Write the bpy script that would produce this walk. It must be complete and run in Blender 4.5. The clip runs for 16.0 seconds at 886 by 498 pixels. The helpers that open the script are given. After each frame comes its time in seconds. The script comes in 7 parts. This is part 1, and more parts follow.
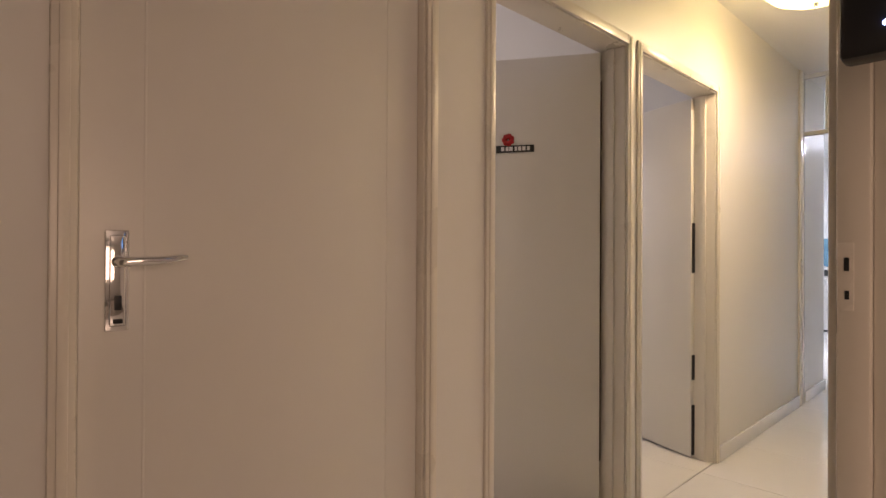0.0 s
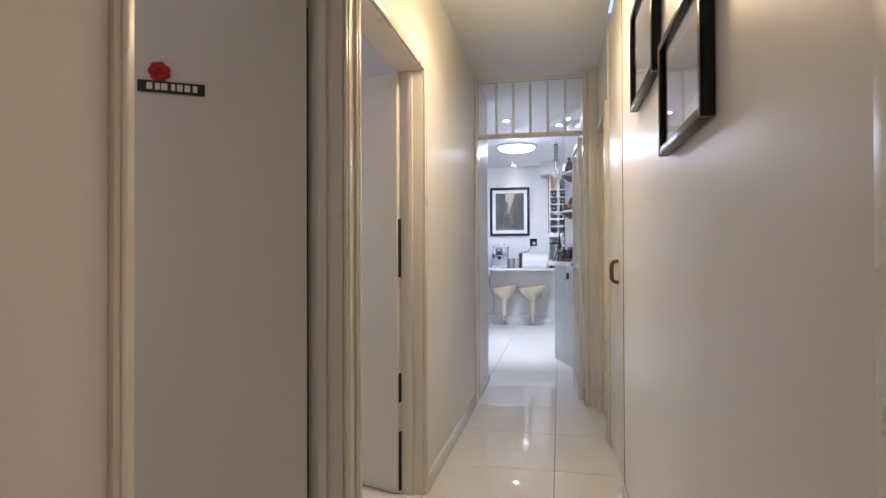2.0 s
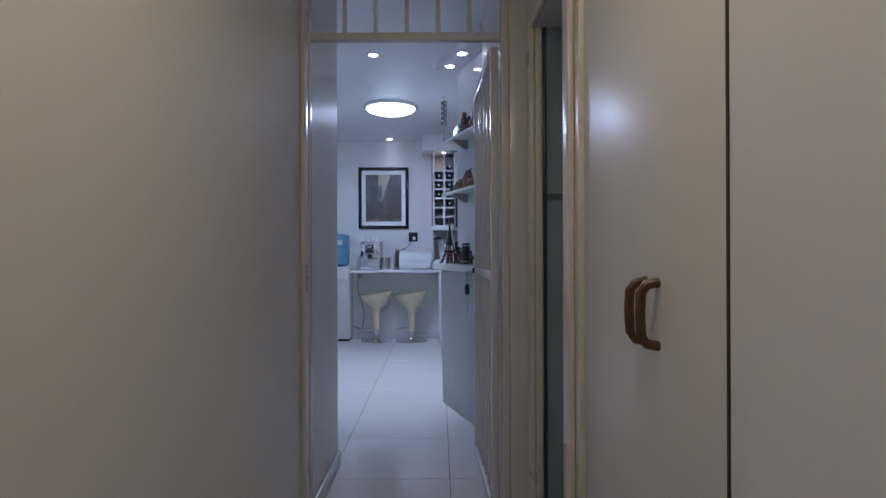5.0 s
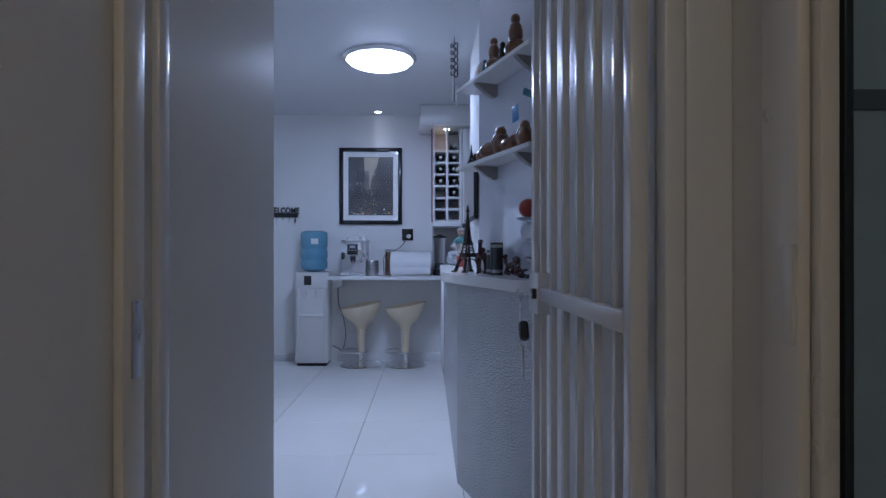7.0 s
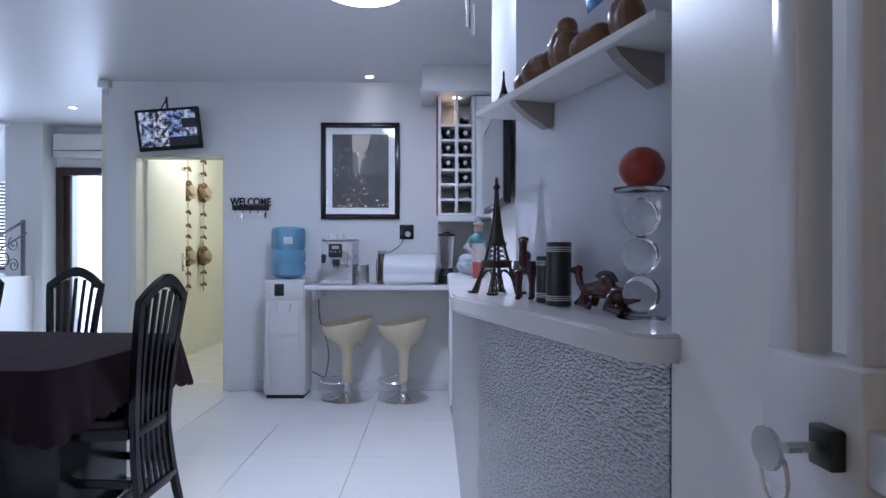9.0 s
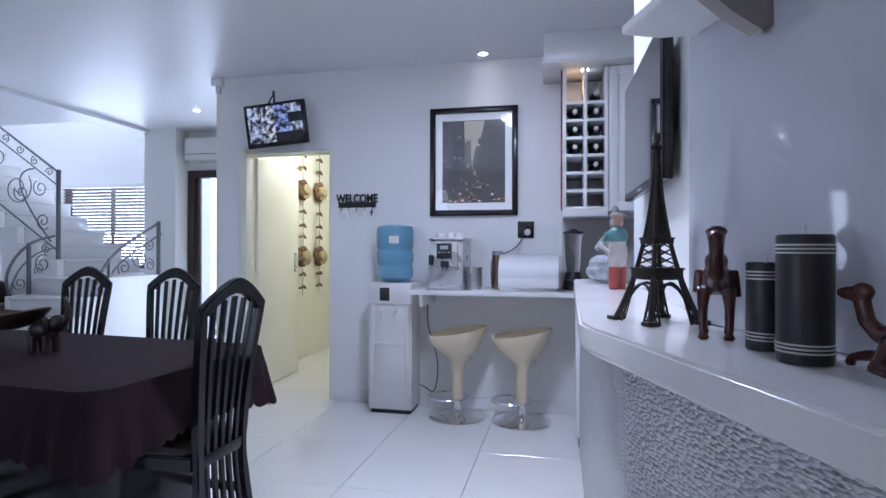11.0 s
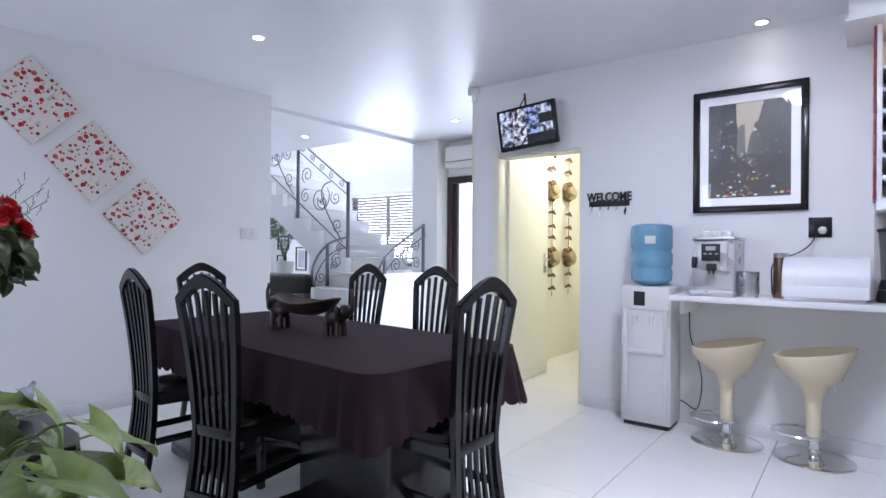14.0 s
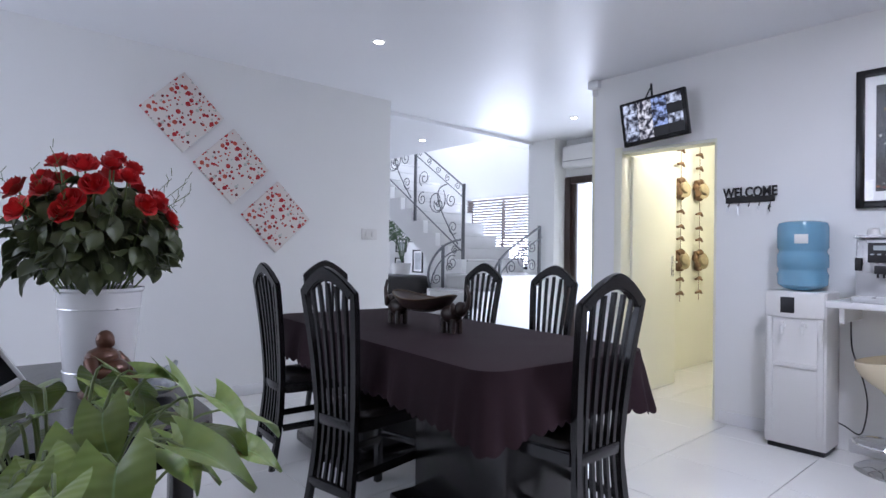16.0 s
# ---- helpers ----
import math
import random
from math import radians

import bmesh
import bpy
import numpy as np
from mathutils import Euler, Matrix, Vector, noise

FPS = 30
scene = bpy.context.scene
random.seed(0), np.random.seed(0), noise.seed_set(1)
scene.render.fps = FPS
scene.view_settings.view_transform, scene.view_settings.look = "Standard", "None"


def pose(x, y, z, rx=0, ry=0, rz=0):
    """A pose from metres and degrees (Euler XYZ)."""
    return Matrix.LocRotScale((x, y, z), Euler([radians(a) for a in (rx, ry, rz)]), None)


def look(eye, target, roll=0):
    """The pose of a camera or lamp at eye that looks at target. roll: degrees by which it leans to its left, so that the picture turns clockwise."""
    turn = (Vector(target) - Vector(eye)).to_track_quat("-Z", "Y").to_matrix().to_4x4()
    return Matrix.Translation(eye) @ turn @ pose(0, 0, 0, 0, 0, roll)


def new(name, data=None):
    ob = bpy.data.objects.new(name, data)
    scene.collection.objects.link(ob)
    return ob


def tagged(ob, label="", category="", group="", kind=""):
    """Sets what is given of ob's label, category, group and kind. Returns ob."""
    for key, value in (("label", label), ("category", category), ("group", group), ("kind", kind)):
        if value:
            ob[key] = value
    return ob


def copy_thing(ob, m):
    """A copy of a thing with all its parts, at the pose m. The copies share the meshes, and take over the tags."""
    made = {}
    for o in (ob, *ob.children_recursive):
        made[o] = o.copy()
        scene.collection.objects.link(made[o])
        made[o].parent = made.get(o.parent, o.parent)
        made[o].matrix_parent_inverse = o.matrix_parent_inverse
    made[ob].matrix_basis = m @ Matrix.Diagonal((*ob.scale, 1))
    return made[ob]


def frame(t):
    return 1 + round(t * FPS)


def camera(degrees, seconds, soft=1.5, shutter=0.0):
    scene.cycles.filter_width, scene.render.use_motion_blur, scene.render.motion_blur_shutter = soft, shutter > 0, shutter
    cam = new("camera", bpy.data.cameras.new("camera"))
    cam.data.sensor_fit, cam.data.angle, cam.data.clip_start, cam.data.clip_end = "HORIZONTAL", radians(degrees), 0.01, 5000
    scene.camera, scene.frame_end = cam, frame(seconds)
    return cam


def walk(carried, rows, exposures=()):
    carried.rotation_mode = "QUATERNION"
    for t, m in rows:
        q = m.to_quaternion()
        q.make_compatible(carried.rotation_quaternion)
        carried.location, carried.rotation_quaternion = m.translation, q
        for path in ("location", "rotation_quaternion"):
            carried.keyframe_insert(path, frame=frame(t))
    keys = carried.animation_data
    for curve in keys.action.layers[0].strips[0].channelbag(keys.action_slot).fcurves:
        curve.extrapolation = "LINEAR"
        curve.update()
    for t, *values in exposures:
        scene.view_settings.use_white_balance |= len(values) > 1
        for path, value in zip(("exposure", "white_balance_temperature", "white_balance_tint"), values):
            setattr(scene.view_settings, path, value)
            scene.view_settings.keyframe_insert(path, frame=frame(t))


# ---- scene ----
cam = camera(76.8, 16.0)
PATH = [
    (0, (-2.807, -0.534, 1.152), (-1.412, 0.899, 1.162), 0.3),
    (0.5, (-2.757, -0.344, 1.142), (-1.088, 0.757, 1.159), 0.2),
    (1, (-2.597, -0.206, 1.14), (-0.776, 0.62, 1.163), -0.2),
    (1.5, (-2.411, -0.107, 1.145), (-0.507, 0.507, 1.166), -0.2),
    (2, (-2.196, -0.019, 1.149), (-0.238, 0.39, 1.168), -0.2),
    (2.5, (-1.948, 0.026, 1.133), (0.041, 0.236, 1.15), -0.3),
    (3, (-1.6, 0.03, 1.145), (0.396, 0.153, 1.161), -0.3),
    (3.5, (-1.252, 0.047, 1.147), (0.746, 0.121, 1.162), -0.3),
    (4, (-0.911, 0.043, 1.15), (1.089, 0.066, 1.163), -0.3),
    (6.5, (0.922, 0.157, 1.192), (2.921, 0.124, 1.194), -0.1),
    (7, (1.274, 0.183, 1.183), (3.273, 0.133, 1.186), 0.0),
    (7.5, (1.617, 0.183, 1.195), (3.617, 0.126, 1.197), -0.0),
    (8, (1.941, 0.18, 1.199), (3.94, 0.116, 1.201), 0.0),
    (10.5, (3.015, 0.143, 1.2), (4.999, 0.396, 1.2), 0.1),
    (11, (3.082, 0.151, 1.198), (5.038, 0.567, 1.2), 0.1),
    (11.5, (3.113, 0.163, 1.198), (5.029, 0.737, 1.202), 0.2),
    (12, (3.132, 0.178, 1.195), (4.999, 0.895, 1.199), 0.3),
    (12.5, (3.138, 0.193, 1.192), (4.952, 1.037, 1.198), 0.3),
    (13, (3.152, 0.202, 1.19), (4.898, 1.176, 1.195), 0.4),
    (13.5, (3.149, 0.191, 1.199), (4.82, 1.29, 1.201), 0.3),
    (14, (3.145, 0.199, 1.194), (4.743, 1.402, 1.196), 0.4),
    (14.5, (3.159, 0.205, 1.193), (4.684, 1.499, 1.193), 0.5),
    (15, (3.159, 0.214, 1.182), (4.616, 1.584, 1.187), 0.6),
    (15.5, (3.168, 0.226, 1.169), (4.551, 1.671, 1.18), 0.7),
    (16, (3.192, 0.26, 1.151), (4.514, 1.761, 1.168), 0.8),
]
EXPOSURES = [(0.0, 0.77, 6500, 20), (0.5, 0.78, 6350, 21), (1.5, 0.70, 6020, 20), (2.5, 0.27, 5720, 19), (3.5, -0.15, 5400, 19), (4.2, -0.46, 5280, 20), (6.5, -1.0, 4850, 20), (7.2, -0.88, 5000, 20), (8.0, -0.52, 5250, 20), (10.5, -0.34, 5430, 22), (11.5, -0.02, 5560, 22), (12.5, 0.33, 5740, 22), (14.0, 0.32, 5880, 22), (15.4, -0.12, 5930, 22), (16.0, 0.18, 5980, 22)]
walk(cam, [(t, look(eye, target, roll)) for t, eye, target, roll in PATH], EXPOSURES)

# ---- world and light ----
world = bpy.data.worlds.new("sky")
world.use_nodes = True
scene.world = world
wn = world.node_tree
sky = wn.nodes.new("ShaderNodeTexSky")
sky.sky_type, sky.sun_disc, sky.sun_elevation, sky.sun_rotation = "NISHITA", False, radians(48), radians(60)
wn.links.new(sky.outputs[0], wn.nodes["Background"].inputs[0])
wn.nodes["Background"].inputs[1].default_value = 0.15


def lamp(name, kind, m, energy, color, size=0.1, size_y=None, spread=None, angle=None):
    data = bpy.data.lights.new(name, kind)
    data.energy, data.color = energy, color
    if kind == "AREA":
        data.size = size
        data.shape = "DISK" if size_y is None else "RECTANGLE"
        if size_y is not None:
            data.size_y = size_y
        if spread:
            data.spread = radians(spread)
    elif kind == "SUN":
        data.angle = radians(angle)
    else:
        data.shadow_soft_size = size
        if kind == "SPOT":
            data.spot_size, data.spot_blend = radians(angle), 1.0
    ob = new(name, data)
    ob.matrix_basis = m
    return ob


COOL, WARM, DAY = (0.80, 0.88, 1.0), (1.0, 0.70, 0.40), (0.82, 0.91, 1.0)
lamp("sun", "SUN", look((20, 14, 18), (9, 6, 0)), 3.0, (1.0, 0.95, 0.88), angle=0.5)
lamp("kitchen_lamp_light", "AREA", look((5.45, 0.55, 2.535), (5.45, 0.55, 0)), 25, COOL, size=0.36)
lamp("corridor_lamp_light", "AREA", look((0.30, 0.13, 2.32), (0.30, 0.13, 0)), 6.0, (1.0, 0.76, 0.51), size=0.28)
lamp("corridor_lamp_glow", "POINT", pose(0.30, 0.13, 2.27), 3.4, (1.0, 0.66, 0.24), size=0.10)
lamp("stair_window_daylight", "AREA", look((10.045, 6.55, 1.53), (5, 6.55, 1.3)), 32, DAY, size=1.46, size_y=1.08)
lamp("glass_door_daylight", "AREA", look((9.02, 4.05, 1.15), (5, 2.5, 0.9)), 20, DAY, size=0.85, size_y=1.9)
# Added lamp under the stairwell ceiling, brightens the hall; no upper window is built.
lamp("stairwell_fill", "AREA", look((9.1, 6.9, 4.9), (9.0, 6.6, 0)), 80, DAY, size=1.8, size_y=2.4)
# Fill lamp added at an assumed opening in the unseen back wall.
lamp("dining_fill", "AREA", look((1.45, 3.2, 1.5), (6, 2.6, 1.3)), 27, DAY, size=2.0, size_y=1.6)
# Unseen fill lamp, added to lift the dark area under the stairs.
lamp("hall_side_fill", "AREA", look((8.2, 9.3, 1.5), (8.6, 6.0, 1.0)), 32, DAY, size=1.6, size_y=1.4)
# Added point light that brightens the passage; it has no visible fitting.
lamp("yellow_room_fill", "POINT", pose(8.5, 2.2, 2.3), 32, (1.0, 0.97, 0.78), size=0.08)
# Weak fill lamp added in the closed bathroom, no window behind it.
lamp("bathroom_fill", "AREA", look((1.5, -1.75, 1.9), (1.5, -0.4, 1.0)), 0.35, (0.55, 0.85, 0.95), size=0.6, size_y=0.5)
lamp("wine_rack_spot", "SPOT", look((6.95, 0.067, 2.405), (7.0, 0.0, 1.9)), 15.0, (1.0, 0.56, 0.22), size=0.02, angle=80)
# Unseen warm fill added in the bedroom to brighten the first door.
lamp("bedroom_fill", "AREA", look((-3.3, -3.6, 1.6), (-2.6, 0.6, 1.2)), 15, (1.0, 0.69, 0.47), size=1.6, size_y=1.3)
# Two unseen fill lamps added to brighten the open door leaves.
lamp("side_room_fill", "AREA", look((-1.05, 2.4, 1.6), (-1.2, 0.7, 1.1)), 5, (1.0, 0.86, 0.78), size=0.8, size_y=1.0)
lamp("side_room_fill", "AREA", look((0.3, 2.4, 1.6), (0.1, 0.7, 1.1)), 5, (1.0, 0.90, 0.85), size=0.9, size_y=1.0)
# Last two are added: a strong aimed one for the floor pool, one unseen.
DOWNLIGHTS = [(7.09, 0.71), (5.40, 3.47), (8.14, 3.80), (7.63, 5.72), (3.95, 0.55), (2.9, 2.2)]
for dx, dy in DOWNLIGHTS:
    lamp("downlight_beam", "SPOT", look((dx, dy, 2.592 if dy < 5 else 2.552), (dx + (0.75 if (dx, dy) == (3.95, 0.55) else 0), dy, 0)), 120 if (dx, dy) == (3.95, 0.55) else 3.2, (0.95, 0.95, 0.95) if (dx, dy) == (3.95, 0.55) else (1.0, 0.93, 0.82), size=0.03, angle=62 if (dx, dy) == (3.95, 0.55) else 100)
for dx, dy in [(4.02, -0.02), (3.75, -0.10)]:
    lamp("shelf_downlight_beam", "SPOT", look((dx, dy, 2.592), (dx, dy, 0)), 4, (1.0, 0.80, 0.55), size=0.02, angle=70)


# ---- materials ----
def nodes_of(name):
    m = bpy.data.materials.new(name)
    m.use_nodes = True
    return m, m.node_tree, m.node_tree.nodes["Principled BSDF"]


def mat(name, color, rough=0.5, metal=0.0, grain=0.06, scale=6.0, bump=0.05, bump_scale=120.0, spec=0.5, coat=0.0, rough_var=0.1, random_tint=0.0, emit=0.0):
    """Paint, metal, plastic or cloth: base colour with stains at two scales and fine relief."""
    m, t, b = nodes_of(name)
    co = t.nodes.new("ShaderNodeTexCoord")
    big = t.nodes.new("ShaderNodeTexNoise")
    big.inputs["Scale"].default_value, big.inputs["Detail"].default_value = scale, 5
    fine = t.nodes.new("ShaderNodeTexNoise")
    fine.inputs["Scale"].default_value, fine.inputs["Detail"].default_value = bump_scale, 3
    for n in (big, fine):
        t.links.new(co.outputs["Object"], n.inputs["Vector"])
    ramp = t.nodes.new("ShaderNodeMixRGB")
    ramp.inputs[1].default_value = (*[max(0, c * (1 - grain)) for c in color], 1)
    ramp.inputs[2].default_value = (*[min(1, c * (1 + grain)) for c in color], 1)
    t.links.new(big.outputs["Fac"], ramp.inputs[0])
    out = ramp.outputs[0]
    if random_tint:
        info = t.nodes.new("ShaderNodeObjectInfo")
        hsv = t.nodes.new("ShaderNodeHueSaturation")
        mp = t.nodes.new("ShaderNodeMapRange")
        mp.inputs["To Min"].default_value, mp.inputs["To Max"].default_value = 1 - random_tint, 1 + random_tint
        t.links.new(info.outputs["Random"], mp.inputs["Value"])
        t.links.new(mp.outputs[0], hsv.inputs["Value"])
        t.links.new(out, hsv.inputs["Color"])
        out = hsv.outputs[0]
    t.links.new(out, b.inputs["Base Color"])
    mr = t.nodes.new("ShaderNodeMapRange")
    mr.inputs["To Min"].default_value, mr.inputs["To Max"].default_value = max(0.02, rough * (1 - rough_var)), min(1, rough * (1 + rough_var))
    t.links.new(big.outputs["Fac"], mr.inputs["Value"])
    t.links.new(mr.outputs[0], b.inputs["Roughness"])
    b.inputs["Metallic"].default_value = metal
    b.inputs["Specular IOR Level"].default_value = spec
    b.inputs["Coat Weight"].default_value = coat
    b.inputs["Coat Roughness"].default_value = 0.08
    if bump:
        bn = t.nodes.new("ShaderNodeBump")
        bn.inputs["Strength"].default_value, bn.inputs["Distance"].default_value = bump, 0.002
        t.links.new(fine.outputs["Fac"], bn.inputs["Height"])
        t.links.new(bn.outputs[0], b.inputs["Normal"])
    if emit:
        t.links.new(out, b.inputs["Emission Color"])
        b.inputs["Emission Strength"].default_value = emit
    return m


def glass(name, color=(1, 1, 1), rough=0.0):
    m, t, b = nodes_of(name)
    b.inputs["Base Color"].default_value = (*color, 1)
    b.inputs["Transmission Weight"].default_value = 1.0
    b.inputs["Roughness"].default_value = rough
    b.inputs["IOR"].default_value = 1.45
    return m


M_WALL = mat("white_wall_paint", (0.80, 0.80, 0.79), 0.42, grain=0.02, scale=1.6, bump=0.10, bump_scale=55)
M_GLOSSWALL = mat("glossy_enamel_wall_paint", (0.79, 0.775, 0.74), 0.36, grain=0.025, scale=1.3, bump=0.10, bump_scale=28)
M_CEIL = mat("glossy_white_ceiling", (0.80, 0.81, 0.83), 0.37, grain=0.02, scale=1.2, bump=0.12, bump_scale=5)
M_DOOR = mat("white_door_enamel", (0.76, 0.74, 0.70), 0.32, grain=0.03, scale=2.5, bump=0.10, bump_scale=24)
M_FRAME = mat("cream_frame_enamel", (0.77, 0.73, 0.65), 0.28, grain=0.04, scale=4, bump=0.08, bump_scale=50)
M_YELLOW = mat("pale_yellow_wall_paint", (0.81, 0.80, 0.67), 0.5, grain=0.02, scale=2, bump=0.08)
M_TILE = mat("polished_porcelain", (0.80, 0.79, 0.765), 0.040, grain=0.025, scale=3, bump=0.015, bump_scale=9, random_tint=0.015, spec=0.85)
M_GROUT = mat("grey_grout", (0.22, 0.20, 0.18), 0.8, grain=0.2, scale=14, bump=0.3)
M_STEEL = mat("brushed_steel", (0.62, 0.62, 0.63), 0.28, metal=1.0, grain=0.05, scale=30, bump=0.03)
M_CHROME = mat("chrome", (0.85, 0.85, 0.86), 0.07, metal=1.0, grain=0.03, bump=0.0)
M_BLACK = mat("black_lacquer", (0.010, 0.009, 0.010), 0.24, grain=0.2, scale=8, bump=0.03, bump_scale=60, coat=0.1, spec=0.35)
M_BLACKMATT = mat("black_plastic", (0.015, 0.015, 0.017), 0.42, grain=0.15, bump=0.05)
M_WHITEMETAL = mat("white_enamelled_steel", (0.77, 0.77, 0.78), 0.2, grain=0.02, scale=3, bump=0.06, bump_scale=40)
M_COUNTER = mat("white_stone_top", (0.74, 0.735, 0.73), 0.16, grain=0.03, scale=9, bump=0.02)
M_CABINET = mat("white_cabinet_lacquer", (0.80, 0.80, 0.79), 0.25, grain=0.02, scale=3, bump=0.03)
M_LAMPGLASS = mat("lit_opal_glass", (0.92, 0.96, 1.0), 0.3, grain=0.0, bump=0, emit=16)
M_WARMGLASS = mat("lit_warm_glass", (1.0, 0.78, 0.34), 0.3, grain=0.25, scale=18, bump=0, emit=2.6)
M_BULB = mat("lit_halogen", (1.0, 0.95, 0.85), 0.3, grain=0.0, bump=0, emit=25)
M_GLASS = glass("clear_glass")


# ---- mesh helpers ----
def box(bm, x0, x1, y0, y1, z0, z1, bevel=0.0, m=None, seg=2):
    g = bmesh.ops.create_cube(bm, size=1.0)
    vs = g["verts"]
    bmesh.ops.scale(bm, vec=(x1 - x0, y1 - y0, z1 - z0), verts=vs)
    bmesh.ops.translate(bm, vec=((x0 + x1) / 2, (y0 + y1) / 2, (z0 + z1) / 2), verts=vs)
    if bevel:
        es = list({e for v in vs for e in v.link_edges})
        r = bmesh.ops.bevel(bm, geom=es, offset=bevel, segments=seg, affect="EDGES", profile=0.5)
        vs = list({v for f in r["faces"] for v in f.verts} | {v for v in vs if v.is_valid})
    if m is not None:
        bmesh.ops.transform(bm, matrix=m, verts=vs)
    return vs


def lathe(bm, profile, x=0, y=0, z=0, steps=24, m=None):
    """A turned body from (radius, height) pairs."""
    rings, vs = [], []
    for r, h in profile:
        ring = [bm.verts.new((x + r * math.cos(2 * math.pi * k / steps), y + r * math.sin(2 * math.pi * k / steps), z + h)) for k in range(steps)]
        rings.append(ring)
        vs += ring
    for a, b in zip(rings, rings[1:]):
        for k in range(steps):
            bm.faces.new((a[k], a[(k + 1) % steps], b[(k + 1) % steps], b[k]))
    bm.faces.new(list(reversed(rings[0])))
    bm.faces.new(rings[-1])
    if m is not None:
        bmesh.ops.transform(bm, matrix=m, verts=vs)
    return vs


def tube(bm, pts, r, steps=8, flat=1.0):
    """A round bar along points; r may be one radius or one for each point."""
    pts = [Vector(p) for p in pts]
    rs = r if isinstance(r, (list, tuple)) else [r] * len(pts)
    rings = []
    side = None
    for k, p in enumerate(pts):
        d = (pts[min(k + 1, len(pts) - 1)] - pts[max(k - 1, 0)]).normalized()
        if side is None:
            side = d.orthogonal().normalized()
        side = (side - d * side.dot(d)).normalized()
        up = d.cross(side)
        rings.append([bm.verts.new(p + rs[k] * (math.cos(a) * side + flat * math.sin(a) * up)) for a in [2 * math.pi * j / steps for j in range(steps)]])
    for a, b in zip(rings, rings[1:]):
        for j in range(steps):
            bm.faces.new((a[j], a[(j + 1) % steps], b[(j + 1) % steps], b[j]))
    bm.faces.new(list(reversed(rings[0])))
    bm.faces.new(rings[-1])


def ball(bm, x, y, z, rx, ry=None, rz=None, seg=16, m=None):
    vs = bmesh.ops.create_uvsphere(bm, u_segments=seg, v_segments=max(6, seg // 2), radius=1.0)["verts"]
    bmesh.ops.scale(bm, vec=(rx, ry or rx, rz or rx), verts=vs)
    bmesh.ops.translate(bm, vec=(x, y, z), verts=vs)
    if m is not None:
        bmesh.ops.transform(bm, matrix=m, verts=vs)
    return vs


def prism(bm, outline, z0, z1, bevel=0.0):
    """An upright slab over an outline of (x, y)."""
    low = [bm.verts.new((x, y, z0)) for x, y in outline]
    top = [bm.verts.new((x, y, z1)) for x, y in outline]
    n = len(outline)
    faces = [bm.faces.new(list(reversed(low))), bm.faces.new(top)]
    faces += [bm.faces.new((low[k], low[(k + 1) % n], top[(k + 1) % n], top[k])) for k in range(n)]
    if bevel:
        bmesh.ops.bevel(bm, geom=list({e for f in faces[:2] for e in f.edges}), offset=bevel, segments=2, affect="EDGES")
    return low + top


def link(name, bm, material, smooth=False):
    bmesh.ops.recalc_face_normals(bm, faces=bm.faces)
    me = bpy.data.meshes.new(name)
    bm.to_mesh(me)
    bm.free()
    me.materials.append(material)
    if smooth:
        for p in me.polygons:
            p.use_smooth = True
        me.set_sharp_from_angle(angle=radians(40))
    return new(name, me)


def part(name, bm, material, parent, label="", smooth=True):
    ob = link(name, bm, material, smooth)
    ob.parent = parent
    return tagged(ob, label)


def thing(name, m, label, category, group="", kind=""):
    ob = new(name)
    ob.matrix_basis = m
    ob.empty_display_size = 0.1
    return tagged(ob, label, category, group, kind)


def solid(name, boxes, material, label="", bevel=0.0, category="", kind="structure"):
    bm = bmesh.new()
    for b in boxes:
        box(bm, *b, bevel=bevel)
    return tagged(link(name, bm, material, bevel > 0), label, category, "", kind)


# ---- large structure ----
CEIL, FAR, LEFT = 2.62, 7.255, 4.65
solid("floor", [(-4.4, 10.3, -4.0, 9.8, -0.20, -0.008)], M_GROUT, "grey grouted screed under white porcelain tiles")
# ceilings
solid("ceiling_corridor", [(-4.4, 2.86, -0.30, 0.62, 2.545, 2.80)], M_CEIL, "glossy white plaster ceiling of the corridor")
solid("ceiling_main", [(2.86, 8.20, -4.0, 9.8, CEIL, 2.86), (8.20, 10.3, -4.0, 5.20, CEIL, 2.86), (-4.4, 2.86, 0.75, 9.8, CEIL, 2.86)], M_CEIL, "glossy white ceiling of the kitchen and dining room")
solid("ceiling_bedroom", [(-4.4, 2.86, -4.0, -0.45, 2.6, 2.86)], M_CEIL, "white ceiling of the bedroom and bathroom")
solid("ceiling_hall", [(6.365, 8.20, 4.95, 9.64, 2.58, CEIL - 0.001), (8.20, 9.09, 5.03, 5.20, 2.58, CEIL - 0.001), (8.20, 8.855, 4.95, 5.03, 2.58, CEIL - 0.001)], M_CEIL, "lower white ceiling of the stair hall")
solid("ceiling_stairwell", [(7.9, 10.3, 4.9, 9.8, 5.2, 5.3)], M_WALL, "white ceiling high over the stairwell")
# corridor, left side: closed door, open door, open door
D0, D1, D2 = (-2.58, -1.76), (-1.46, -0.61), (-0.47, 0.40)
HEAD = 2.03
